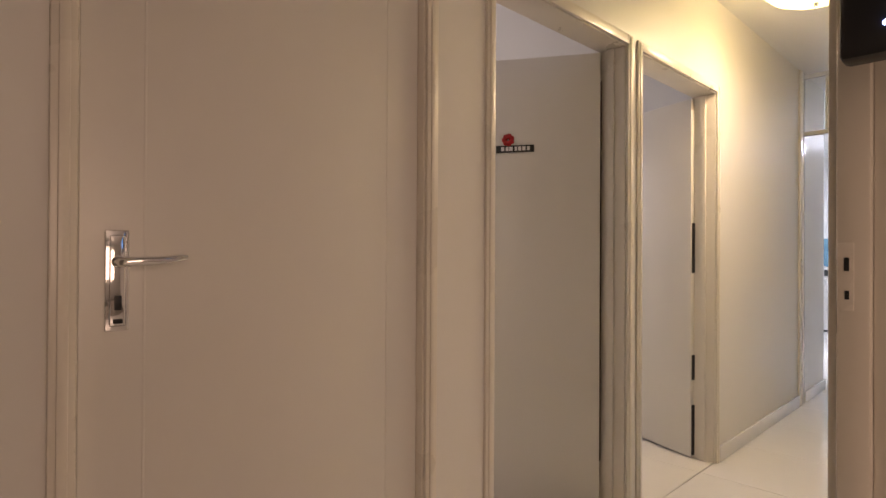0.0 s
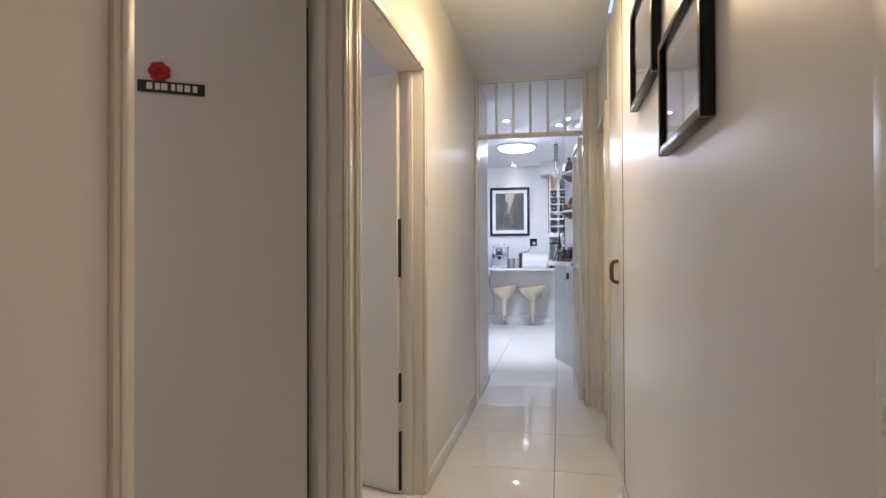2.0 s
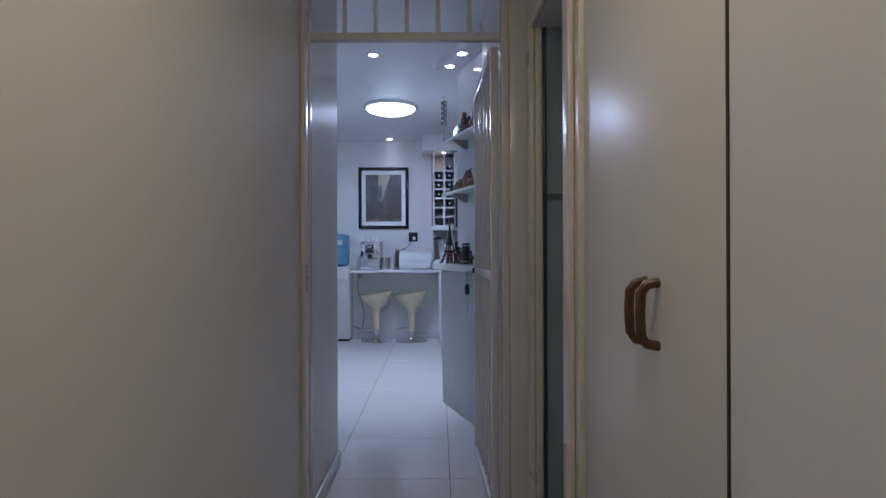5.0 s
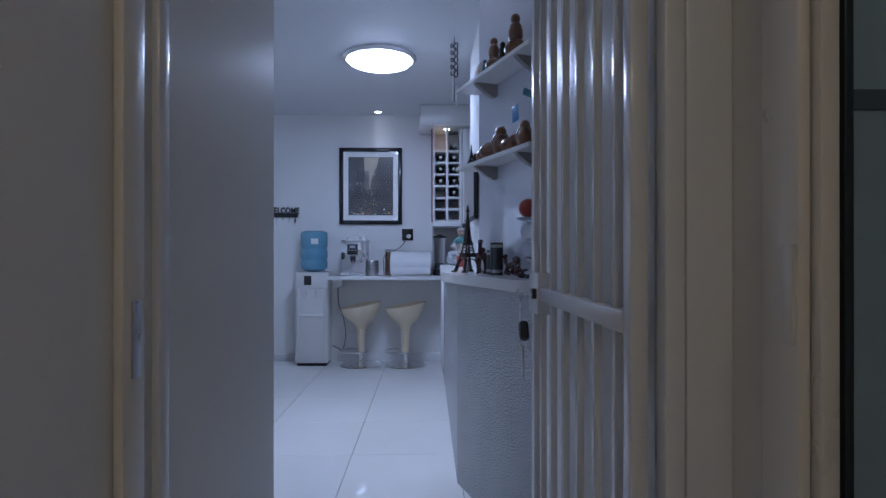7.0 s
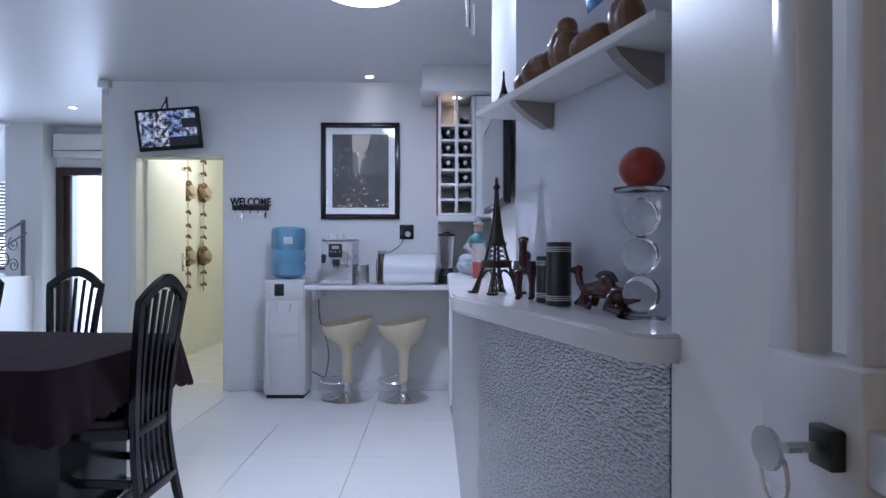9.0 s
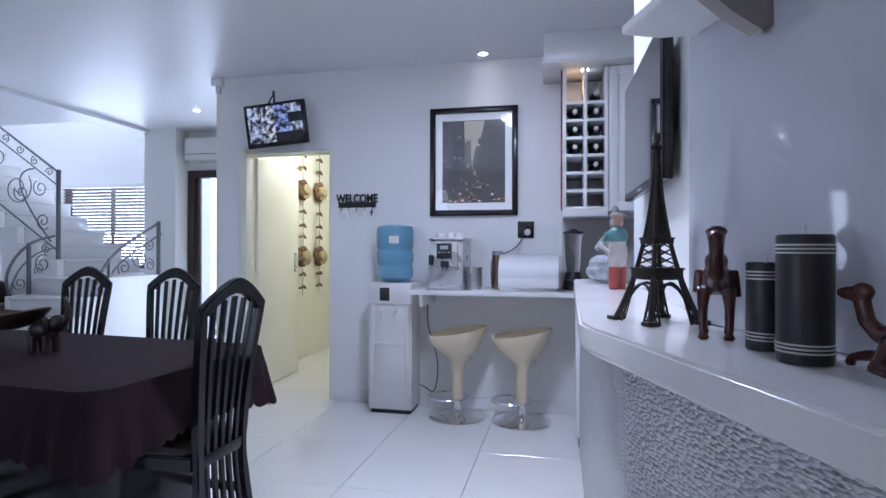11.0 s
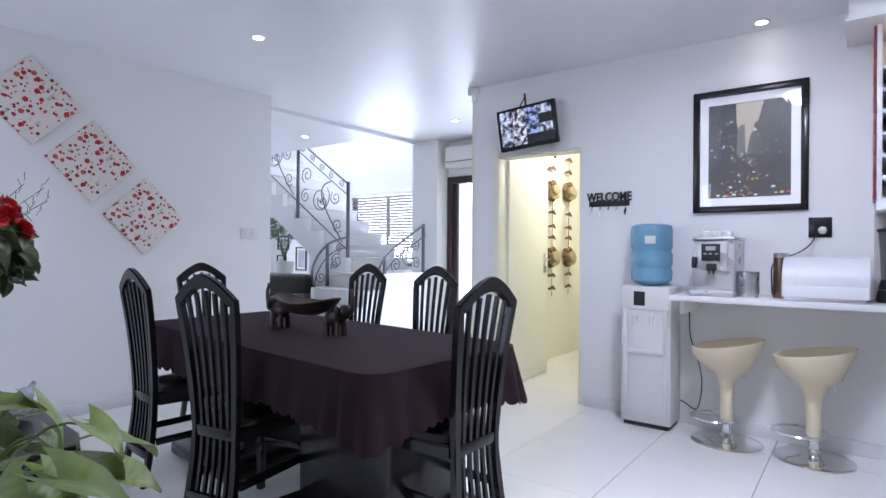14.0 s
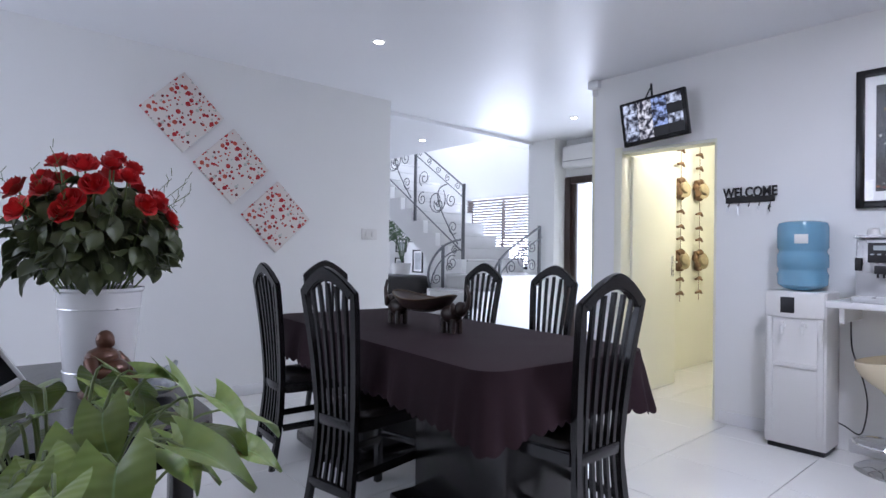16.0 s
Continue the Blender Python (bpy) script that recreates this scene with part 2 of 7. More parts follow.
solid("wall_corridor_left", [
    (-4.4, D0[0] - 0.03, 0.62, 0.75, 0, 2.6), (D0[1] + 0.03, D1[0] - 0.03, 0.62, 0.75, 0, 2.6), (D1[1] + 0.03, D2[0] - 0.03, 0.62, 0.75, 0, 2.6),
    (D2[1] + 0.03, 2.86, 0.62, 0.75, 0, 2.6), (D0[0] - 0.03, D0[1] + 0.03, 0.62, 0.75, HEAD + 0.03, 2.6),
    (D1[0] - 0.03, D1[1] + 0.03, 0.62, 0.75, HEAD + 0.03, 2.6), (D2[0] - 0.03, D2[1] + 0.03, 0.62, 0.75, HEAD + 0.03, 2.6)], M_GLOSSWALL, "glossy cream-white enamelled corridor wall")
# corridor, right side
solid("wall_corridor_right", [(-1.64, 0.53, -0.45, -0.31, 0, 2.6), (-4.4, -3.0, -0.45, -0.31, 0, 2.6), (-3.0, -1.64, -0.45, -0.31, HEAD + 0.05, 2.6)], M_GLOSSWALL, "glossy cream-white enamelled corridor wall with two pictures")
solid("wall_cupboard_recess", [(0.53, 1.30, -0.95, -0.86, 0, 2.6), (0.53, 1.30, -0.86, -0.33, 2.50, 2.6), (0.47, 0.53, -0.95, -0.45, 0, 2.6), (1.298, 1.42, -0.86, -0.31, 0, 2.6), (1.42, 1.98, -0.45, -0.31, HEAD, 2.6)], M_GLOSSWALL, "white recess of the built-in cupboard")
solid("wall_gate_side", [(1.98, 2.25, -0.45, -0.31, 0, 2.6), (2.25, 3.39, -0.45, -0.215, 0, CEIL)], M_GLOSSWALL, "glossy white wall behind the open gate")
solid("wall_corridor_end", [(-4.4, -4.25, -0.31, 0.62, 0, 2.6)], M_GLOSSWALL, "plain white corridor end wall")
# rooms behind
solid("wall_bedroom", [(-4.4, -4.25, -4.0, -0.45, 0, 2.6), (-4.25, -0.52, -4.0, -3.85, 0, 2.6), (-0.64, -0.52, -3.85, -0.95, 0, 2.6)], M_WALL, "plain bedroom wall")
# Dark wall colour stands in for a dim room; the walls stay unseen.
solid("wall_bathroom", [(1.30, 1.42, -2.0, -0.95, 0, 2.6), (1.42, 3.2, -2.1, -2.0, 0, 2.6), (3.08, 3.2, -2.0, -0.45, 0, 2.6)], mat("dim_room_grey_green", (0.16, 0.20, 0.21), 0.2, grain=0.1), "unseen grey-green bathroom wall, dimness put into its dark colour")
solid("wall_side_rooms", [(-4.4, -4.28, 0.75, 2.6, 0, 2.6), (-4.28, 1.2, 2.5, 2.62, 0, 2.6), (-0.58, -0.46, 0.75, 2.5, 0, 2.6), (1.08, 1.2, 0.75, 2.5, 0, 2.6), (-1.62, -1.52, 0.75, 2.5, 0, 2.6)], M_WALL, "plain white wall of the side rooms")
# dining room and kitchen
solid("wall_dining_canvas", [(1.2, 6.36, LEFT, LEFT + 0.18, 0, CEIL)], M_WALL, "plain white painted dining room wall")
# Out of view; the wide opening is assumed, for the dining fill lamp.
solid("wall_dining_back", [(1.2, 1.35, 0.75, 2.2, 0, CEIL), (1.2, 1.35, 4.2, LEFT, 0, CEIL), (1.2, 1.35, 2.2, 4.2, 0, 0.7), (1.2, 1.35, 2.2, 4.2, 2.3, CEIL)], M_WALL, "unseen white dining room wall with an assumed wide opening")
DR = (1.95, 2.72)
solid("wall_far", [(FAR, FAR + 0.14, -4.0, DR[0], 0, CEIL), (FAR, FAR + 0.14, DR[1], 2.95, 0, CEIL), (FAR, FAR + 0.14, DR[0], DR[1], 2.0, CEIL)], M_WALL, "white painted kitchen wall with a doorway")
solid("wall_kitchen_right", [(3.2, FAR, -4.0, -3.85, 0, CEIL), (3.2, 3.3, -3.85, -0.45, 0, CEIL)], M_WALL, "plain white kitchen wall")
solid("wall_yellow_room", [(FAR + 0.14, 10.0, 1.55, 1.65, 0, CEIL), (10.0, 10.12, 1.55, 3.07, 0, CEIL), (FAR + 0.14, 10.0, 2.95, 3.07, 0, CEIL)], M_YELLOW, "pale yellow painted passage wall")
# stair hall
solid("wall_hall", [(9.1, 9.25, 3.07, 3.50, 0, CEIL), (9.1, 9.25, 3.5, 4.60, 2.15, CEIL), (10.0, 10.15, 5.02, 5.75, 0, 5.2), (10.0, 10.15, 7.35, 9.8, 0, 5.2), (10.0, 10.15, 5.75, 7.35, 0, 0.92), (10.0, 10.15, 5.75, 7.35, 2.14, 5.2),
      (1.2, 10.15, 9.65, 9.8, 0, 5.2), (6.2, 6.36, LEFT + 0.18, 9.65, 0, CEIL), (9.1, 10.0, 4.95, 5.02, 0, 5.2), (8.02, 8.20, 5.02, 9.65, 2.86, 5.2), (8.02, 10.15, 5.02, 5.20, 2.86, 5.2)], M_WALL, "white stair hall wall")
solid("pillar", [(8.86, 9.1, 4.60, 5.02, 0, CEIL)], M_WALL, "white square pillar beside the stairs")

bm = bmesh.new()
bm.faces.new([bm.verts.new((11.2, y, z)) for y, z in ((2.0, -0.1), (9.8, -0.1), (9.8, 4.0), (2.0, 4.0))])
tagged(link("backdrop", bm, mat("pale_daylight_haze", (0.80, 0.89, 1.0), 0.9, grain=0.06, scale=1.5, bump=0, emit=2.6)), "pale bright daylight outside the windows", kind="structure")


# ---- doors, frames, skirting ----
def skirting(name, runs, height=0.09):
    ob = thing(name, pose(0, 0, 0), "white painted wooden skirting board", "skirting", kind="structure")
    for x0, x1, y0, y1 in runs:
        bm = bmesh.new()
        box(bm, x0, x1, y0, y1, 0, height, bevel=0.004)
        part("board", bm, M_WHITEMETAL, ob)


skirting("baseboard", [(0.44, 2.05, 0.604, 0.619), (2.22, 2.86, 0.604, 0.619), (-1.64, 0.50, -0.309, -0.294), (1.36, 6.36, LEFT - 0.016, LEFT - 0.001), (FAR - 0.016, FAR - 0.001, 1.56, DR[0] - 0.03), (FAR - 0.016, FAR - 0.001, 0.07, 1.16)], 0.085)


def casing(name, x0, x1, y, head, label, material=M_FRAME):
    """Door lining and architrave in a wall that runs along x; y is the wall's visible face and the wall goes back to y + 0.13."""
    ob = thing(name, pose(0, 0, 0), label, "door frame", kind="structure")
    for name_, b in (("jamb", (x0 - 0.028, x0, y + 0.002, y + 0.128, 0, head)), ("jamb", (x1, x1 + 0.028, y + 0.002, y + 0.128, 0, head)), ("head", (x0 - 0.028, x1 + 0.028, y + 0.002, y + 0.128, head, head + 0.028))):
        bm = bmesh.new()
        box(bm, *b, bevel=0.003)
        part(name_, bm, material, ob)
    for side in (-1, 1):
        bm = bmesh.new()
        xa, xb = (x0 - 0.046, x0 - 0.004) if side < 0 else (x1 + 0.004, x1 + 0.046)
        box(bm, xa, xb, y - 0.011, y + 0.001, 0, head + 0.046, bevel=0.004)
        box(bm, xa + 0.012, xb - 0.012, y - 0.015, y - 0.009, 0, head + 0.035, bevel=0.003)
        part("architrave", bm, material, ob)
    bm = bmesh.new()
    box(bm, x0 - 0.006, x1 + 0.006, y - 0.011, y + 0.001, head + 0.004, head + 0.046, bevel=0.004)
    part("architrave", bm, material, ob)
    # stop bead
    for xa, xb in ((x0, x0 + 0.012), (x1 - 0.012, x1)):
        bm = bmesh.new()
        box(bm, xa, xb, y + 0.05, y + 0.078, 0, head - 0.002, bevel=0.002)
        part("stop_bead", bm, material, ob)
    return ob


def lever(parent, m, plate=M_CHROME):
    """A lever handle on a long back plate; local x along the lever, y out of the door, z up."""
    bm = bmesh.new()
    box(bm, -0.021, 0.021, -0.002, 0.006, -0.095, 0.095, bevel=0.004, m=m)
    box(bm, -0.014, 0.014, 0.004, 0.010, -0.085, 0.085, bevel=0.004, m=m)
    p = part("door_handle", bm, plate, parent, "chrome lever handle on a long plate")
    bm = bmesh.new()
    pts = [m @ Vector(q) for q in ((0, 0.006, 0.035), (0, 0.045, 0.035), (0.02, 0.052, 0.036), (0.06, 0.052, 0.038), (0.095, 0.050, 0.042), (0.110, 0.048, 0.043))]
    tube(bm, pts, [0.012, 0.009, 0.009, 0.008, 0.007, 0.006], 10)
    part("lever", bm, plate, p)
    bm = bmesh.new()
    box(bm, -0.006, 0.006, 0.009, 0.0125, -0.055, -0.028, bevel=0.001, m=m)
    box(bm, -0.008, 0.008, 0.009, 0.0125, -0.080, -0.072, bevel=0.001, m=m)
    part("keyhole", bm, M_BLACKMATT, p)


def leaf(name, m, width, label, height=2.02, handle_side=1, panel=True, material=M_DOOR):
    """A door leaf from its hinge along local x; local y is its thickness."""
    ob = thing(name, m, label, "door", kind="structure")
    bm = bmesh.new()
    box(bm, 0.002, width, -0.02, 0.02, 0.008, height, bevel=0.003)
    part("panel", bm, material, ob)
    if panel:
        bm = bmesh.new()
        for xs in (0.11, width - 0.11):
            box(bm, xs - 0.003, xs + 0.003, -0.0212, 0.0212, 0.02, height - 0.012, bevel=0.002)
        part("stile_groove", bm, material, ob)
    return ob


casing("door_frame_1", D0[0], D0[1], 0.62, HEAD, "cream painted frame round a closed door")
casing("door_frame_2", D1[0], D1[1], 0.62, HEAD, "cream painted frame round an open door")
casing("door_frame_3", D2[0], D2[1], 0.62, HEAD, "cream painted frame round an open door")
d = leaf("door_1", pose(D0[1], 0.665, 0, 0, 0, 180), D0[1] - D0[0] - 0.004, "closed flat white painted wooden door")
lever(d, pose(D0[1] - D0[0] - 0.066, 0.02, 1.095) @ Matrix.Diagonal((-1, 1, 1, 1)))
bm = bmesh.new()
box(bm, D0[1] - D0[0] - 0.0005, D0[1] - D0[0] + 0.004, -0.01, 0.018, 1.10, 1.13)
part("latch", bm, M_BLACKMATT, d)
d2 = leaf("door_2", pose(D1[1] - 0.005, 0.735, 0, 0, 0, 122), 0.74, "white painted door standing open with a small sign", panel=False)
# Solid dark brown strip standing in for the shade in the hinge gap.
bm = bmesh.new()
box(bm, -0.0035, 0.001, -0.022, 0.012, 0.25, 1.90)
part("hinge_gap_shade", bm, mat("painted_gap_shade", (0.06, 0.035, 0.02), 0.7, grain=0.3), d2)
d3 = leaf("door_3", pose(D2[1] - 0.005, 0.735, 0, 0, 0, 71), 0.76, "white painted door standing open into a side room", panel=False)
lever(d3, pose(0.65, 0.02, 1.07) @ Matrix.Diagonal((-1, 1, 1, 1)))
# Black strips in place of the shade between leaf and jamb.
for z0, z1 in ((0.0, 0.30), (0.42, 0.58), (1.02, 1.32)):
    bm = bmesh.new()
    box(bm, -0.004, 0.001, -0.020, 0.012, z0 + 0.02, z1)
    part("hinge_gap_shade", bm, M_BLACKMATT, d3)

# small sign with a red flower on the open door
M_RED = mat("red_petals", (0.45, 0.012, 0.015), 0.55, grain=0.3, scale=30)
sign = thing("door_sign", d2.matrix_basis @ pose(0.37, 0.021, 1.615), "small black name sign with a red flower on an open door", "sign")
bm = bmesh.new()
box(bm, -0.085, 0.085, 0.0, 0.006, -0.016, 0.016, bevel=0.002)
part("plate", bm, M_BLACKMATT, sign)
bm = bmesh.new()
for k, w in enumerate((0.012, 0.014, 0.014, 0.010, 0.016, 0.012, 0.014)):
    box(bm, -0.066 + k * 0.019, -0.066 + k * 0.019 + w, 0.006, 0.008, -0.009, 0.009)
part("lettering", bm, M_CABINET, sign, "pale letters that cannot be read")
bm = bmesh.new()
for k in range(7):
    a = k * 0.9
    ball(bm, 0.03 + 0.016 * math.cos(a), 0.010, 0.040 + 0.016 * math.sin(a), 0.013, 0.008, 0.013, seg=8)
part("flower", bm, M_RED, sign, "red cloth flower")

# doorway the walk begins in: jamb with a strike plate
jb = thing("door_frame_4", pose(0, 0, 0), "cream painted bedroom door jamb with a worn strike plate", "door frame", kind="structure")
bm = bmesh.new()
box(bm, -1.70, -1.642, -0.372, -0.325, 0, HEAD + 0.04, bevel=0.006)
box(bm, -1.66, -1.60, -0.325, -0.306, 0, HEAD + 0.10, bevel=0.005)
part("jamb", bm, M_FRAME, jb)
bm = bmesh.new()
box(bm, -1.68, -1.642, -0.47, -0.372, 0, HEAD + 0.04, bevel=0.004)
part("rebate", bm, M_FRAME, jb)
bm = bmesh.new()
box(bm, -1.7025, -1.699, -0.350, -0.328, 1.06, 1.17, bevel=0.001)
sp = part("strike_plate", bm, M_FRAME, jb, "worn painted strike plate")
bm = bmesh.new()
box(bm, -1.7035, -1.702, -0.344, -0.338, 1.078, 1.092)
box(bm, -1.7035, -1.702, -0.344, -0.337, 1.124, 1.146)
part("latch_hole", bm, M_BLACKMATT, sp)

# screen on an arm beside that doorway
M_SCREENBLUE = mat("lit_blue_screen", (0.10, 0.28, 0.75), 0.3, grain=0.7, scale=60, bump=0, emit=0.9)
mon = thing("intercom", pose(-1.87, -0.36, 1.42), "black intercom with a lit blue screen on the door side", "intercom")
bm = bmesh.new()
box(bm, 0.0, 0.045, -0.26, 0.0, 0.0, 0.24, bevel=0.008)
part("housing", bm, M_BLACKMATT, mon)
bm = bmesh.new()
box(bm, -0.003, 0.001, -0.24, -0.048, 0.075, 0.215, bevel=0.001)
part("screen", bm, M_SCREENBLUE, mon)
bm = bmesh.new()
ball(bm, -0.001, -0.053, 0.040, 0.004, seg=8)
part("indicator", bm, mat("lit_blue_led", (0.35, 0.45, 1.0), 0.3, grain=0, bump=0, emit=12), mon)
bm = bmesh.new()
tube(bm, [(0.045, -0.12, 0.12), (0.215, -0.105, 0.12)], 0.014)
part("bracket", bm, M_BLACKMATT, mon)

# pictures on the corridor wall
M_PRINT = mat("grey_print", (0.42, 0.44, 0.46), 0.3, grain=0.5, scale=7, bump=0)


def wall_picture(m, w, h, label, depth=0.028, bar=0.022, passe=0.07):
    """A framed picture: local x across, z up, y out of the wall."""
    ob = thing("picture", m, label, "picture")
    for b in ((-w / 2, -w / 2 + bar, 0, depth, -h / 2, h / 2), (w / 2 - bar, w / 2, 0, depth, -h / 2, h / 2), (-w / 2 + bar, w / 2 - bar, 0, depth, h / 2 - bar, h / 2), (-w / 2 + bar, w / 2 - bar, 0, depth, -h / 2, -h / 2 + bar)):
        bm = bmesh.new()
        box(bm, *b, bevel=0.003)
        part("frame", bm, M_BLACK, ob)
    bm = bmesh.new()
    box(bm, -w / 2 + bar, w / 2 - bar, 0.002, 0.008, -h / 2 + bar, h / 2 - bar)
    part("mount", bm, mat("white_card", (0.78, 0.78, 0.77), 0.6, grain=0.02, bump=0.02), ob)
    return ob


for px, pz, w, h in ((-0.245, 1.86, 0.50, 0.36), (-0.83, 1.56, 0.46, 0.30)):
    p = wall_picture(pose(px, -0.309, pz, 0, 0, 0), w, h, "black framed pale print hung on the corridor wall")
    bm = bmesh.new()
    box(bm, -w / 2 + 0.08, w / 2 - 0.08, 0.008, 0.010, -h / 2 + 0.07, h / 2 - 0.07)
    part("print", bm, M_PRINT, p)
    bm = bmesh.new()
    box(bm, -w / 2 + 0.022, w / 2 - 0.022, 0.014, 0.017, -h / 2 + 0.022, h / 2 - 0.022)
    part("pane", bm, M_GLASS, p).visible_shadow = False

# built-in cupboard
cup = thing("cupboard", pose(0, 0, 0), "white built-in cupboard with dark wooden pulls", "cupboard")
bm = bmesh.new()
box(bm, 0.538, 1.262, -0.345, -0.312, 0.06, 2.49, bevel=0.004)
cd = part("door", bm, M_GLOSSWALL, cup)
# Dark strip set slightly proud, drawing the shade of the door gap.
bm = bmesh.new()
box(bm, 0.5305, 0.5365, -0.36, -0.3082, 0.02, 2.52)
part("gap_shade_strip", bm, mat("gap_shade_brown", (0.05, 0.035, 0.02), 0.7, grain=0.3), cup)
bm = bmesh.new()
box(bm, 0.536, 1.262, -0.345, -0.325, 0.0, 0.055)
part("plinth", bm, M_GLOSSWALL, cup)
bm = bmesh.new()
box(bm, 1.266, 1.296, -0.33, -0.300, 0, 2.53, bevel=0.004)
part("edge_bead", bm, M_FRAME, cup)
M_WOODPULL = mat("dark_wood_pull", (0.10, 0.045, 0.02), 0.35, grain=0.4, scale=30)
for hx in (0.770, 0.825):
    bm = bmesh.new()
    tube(bm, [(hx, -0.312, 1.002), (hx, -0.291, 1.006), (hx, -0.281, 1.020), (hx, -0.279, 1.057), (hx, -0.281, 1.094), (hx, -0.291, 1.108), (hx, -0.312, 1.112)], 0.009, 8)
    part("pull", bm, M_WOODPULL, cd, "dark wooden bow pull")

# bathroom doorway with its open glass door
bf = thing("door_frame_5", pose(0, 0, 0), "cream painted bathroom door frame with strike plate", "door frame", kind="structure")
for b in ((1.98, 2.06, -0.309, -0.290, 0, HEAD + 0.06), (1.35, 1.42, -0.309, -0.290, 0, HEAD + 0.06), (1.42, 1.98, -0.309, -0.290, HEAD, HEAD + 0.06)):
    bm = bmesh.new()
    box(bm, *b, bevel=0.006)
    part("architrave", bm, M_FRAME, bf)
bm = bmesh.new()
box(bm, 1.962, 1.9795, -0.333, -0.308, 0, HEAD - 0.001, bevel=0.003)
part("jamb", bm, M_FRAME, bf)
bm = bmesh.new()
box(bm, 1.984, 2.008, -0.2905, -0.286, 1.06, 1.19, bevel=0.001)
part("strike_plate", bm, M_FRAME, bf, "painted strike plate")
# Assumed leaf, opaque: light coming through the glass is put into its colour.
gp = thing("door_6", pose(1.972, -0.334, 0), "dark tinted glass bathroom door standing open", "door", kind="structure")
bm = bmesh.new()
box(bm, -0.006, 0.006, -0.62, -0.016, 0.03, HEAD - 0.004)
part("pane", bm, mat("tinted_glass_daylight_tone", (0.29, 0.385, 0.43), 0.06, grain=0.25, scale=3, bump=0.0, spec=0.6), gp)
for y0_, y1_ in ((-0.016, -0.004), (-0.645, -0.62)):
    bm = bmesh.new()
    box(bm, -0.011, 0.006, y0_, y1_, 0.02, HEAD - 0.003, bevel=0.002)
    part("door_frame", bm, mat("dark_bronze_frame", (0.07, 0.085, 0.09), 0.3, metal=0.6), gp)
# Strip added for a horizontal band across the glass.
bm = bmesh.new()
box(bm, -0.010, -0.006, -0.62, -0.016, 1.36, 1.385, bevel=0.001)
part("glass_band", bm, mat("dark_glass_band", (0.08, 0.11, 0.13), 0.3), gp)

# ---- security gate ----
gf = thing("gate_frame", pose(0, 0, 0), "white steel gate frame with barred transom across the corridor", "gate frame", kind="structure")
GX = 2.185
for b in ((GX - 0.018, GX + 0.018, -0.232, -0.198, 0, 2.545), (GX - 0.018, GX + 0.018, 0.608, 0.632, 0, 2.545)):
    bm = bmesh.new()
    box(bm, *b, bevel=0.004)
    part("post", bm, M_WHITEMETAL, gf)
for z0, z1 in ((2.055, 2.088), (2.495, 2.525)):
    bm = bmesh.new()
    box(bm, GX - 0.018, GX + 0.018, -0.198, 0.608, z0, z1, bevel=0.004)
    part("rail", bm, M_WHITEMETAL, gf)
for k in range(5):
    y = 0.595 - (k + 1) * 0.793 / 6
    bm = bmesh.new()
    box(bm, GX - 0.008, GX + 0.008, y - 0.009, y + 0.009, 2.088, 2.495, bevel=0.002)
    part("bar", bm, M_WHITEMETAL, gf)
bm = bmesh.new()
box(bm, GX - 0.130, GX - 0.070, 0.604, 0.6195, 0, 2.54, bevel=0.004)
part("wall_batten", bm, M_FRAME, gf)
bm = bmesh.new()
box(bm, GX - 0.110, GX - 0.088, 0.6005, 0.6045, 1.00, 1.11, bevel=0.001)
part("strike_plate", bm, M_STEEL, gf, "steel strike plate")
bm = bmesh.new()
box(bm, GX - 0.018, GX + 0.05, -0.31, -0.233, 0, 2.545, bevel=0.004)
part("wall_batten", bm, M_WHITEMETAL, gf)

gate = thing("security_gate", pose(2.215, -0.175, 0, 0, 0, 2.0), "white barred steel security gate standing open", "gate")
W = 0.775
for x0, x1 in ((0.0, 0.036), (W - 0.036, W)):
    bm = bmesh.new()
    box(bm, x0, x1, -0.016, 0.016, 0.03, 2.045, bevel=0.004)
    part("stile", bm, M_WHITEMETAL, gate)
for z0, z1 in ((0.03, 0.07), (1.035, 1.075), (2.005, 2.045)):
    bm = bmesh.new()
    box(bm, 0.036, W - 0.036, -0.012, 0.018, z0, z1, bevel=0.003)
    part("rail", bm, M_WHITEMETAL, gate)
for x in (0.100, 0.218, 0.336, 0.454, 0.572, 0.688):
    bm = bmesh.new()
    box(bm, x - 0.008, x + 0.008, -0.009, 0.009, 0.07, 1.035, bevel=0.002)
    box(bm, x - 0.008, x + 0.008, -0.009, 0.009, 1.075, 2.005, bevel=0.002)
    part("bar", bm, M_WHITEMETAL, gate)
bm = bmesh.new()
box(bm, W - 0.11, W + 0.002, -0.020, 0.022, 0.995, 1.115, bevel=0.003)
part("lock_box", bm, M_WHITEMETAL, gate)
bm = bmesh.new()
box(bm, W - 0.097, W - 0.073, 0.022, 0.034, 1.04, 1.07, bevel=0.002)
part("lock_cylinder", bm, M_BLACKMATT, gate)
keys = thing("key_ring", gate.matrix_basis @ pose(W - 0.085, 0.034, 1.055) @ Matrix.Diagonal((1.5, 1.4, 1.45, 1)), "keys with a small black shoe fob hanging in the gate lock", "keys")
bm = bmesh.new()
tube(bm, [(0, 0, 0), (0, 0.018, 0)], 0.003, 6)
lathe(bm, [(0.011, -0.0012), (0.011, 0.0012)], m=pose(0.0, 0.028, 0.0, 90, 0, 0), steps=14)
part("key", bm, M_STEEL, keys)
bm = bmesh.new()
tube(bm, [(0.010 * math.sin(a), 0.024, -0.014 + 0.014 * math.cos(a)) for a in [k * math.pi / 8 for k in range(17)]], 0.0012, 5)
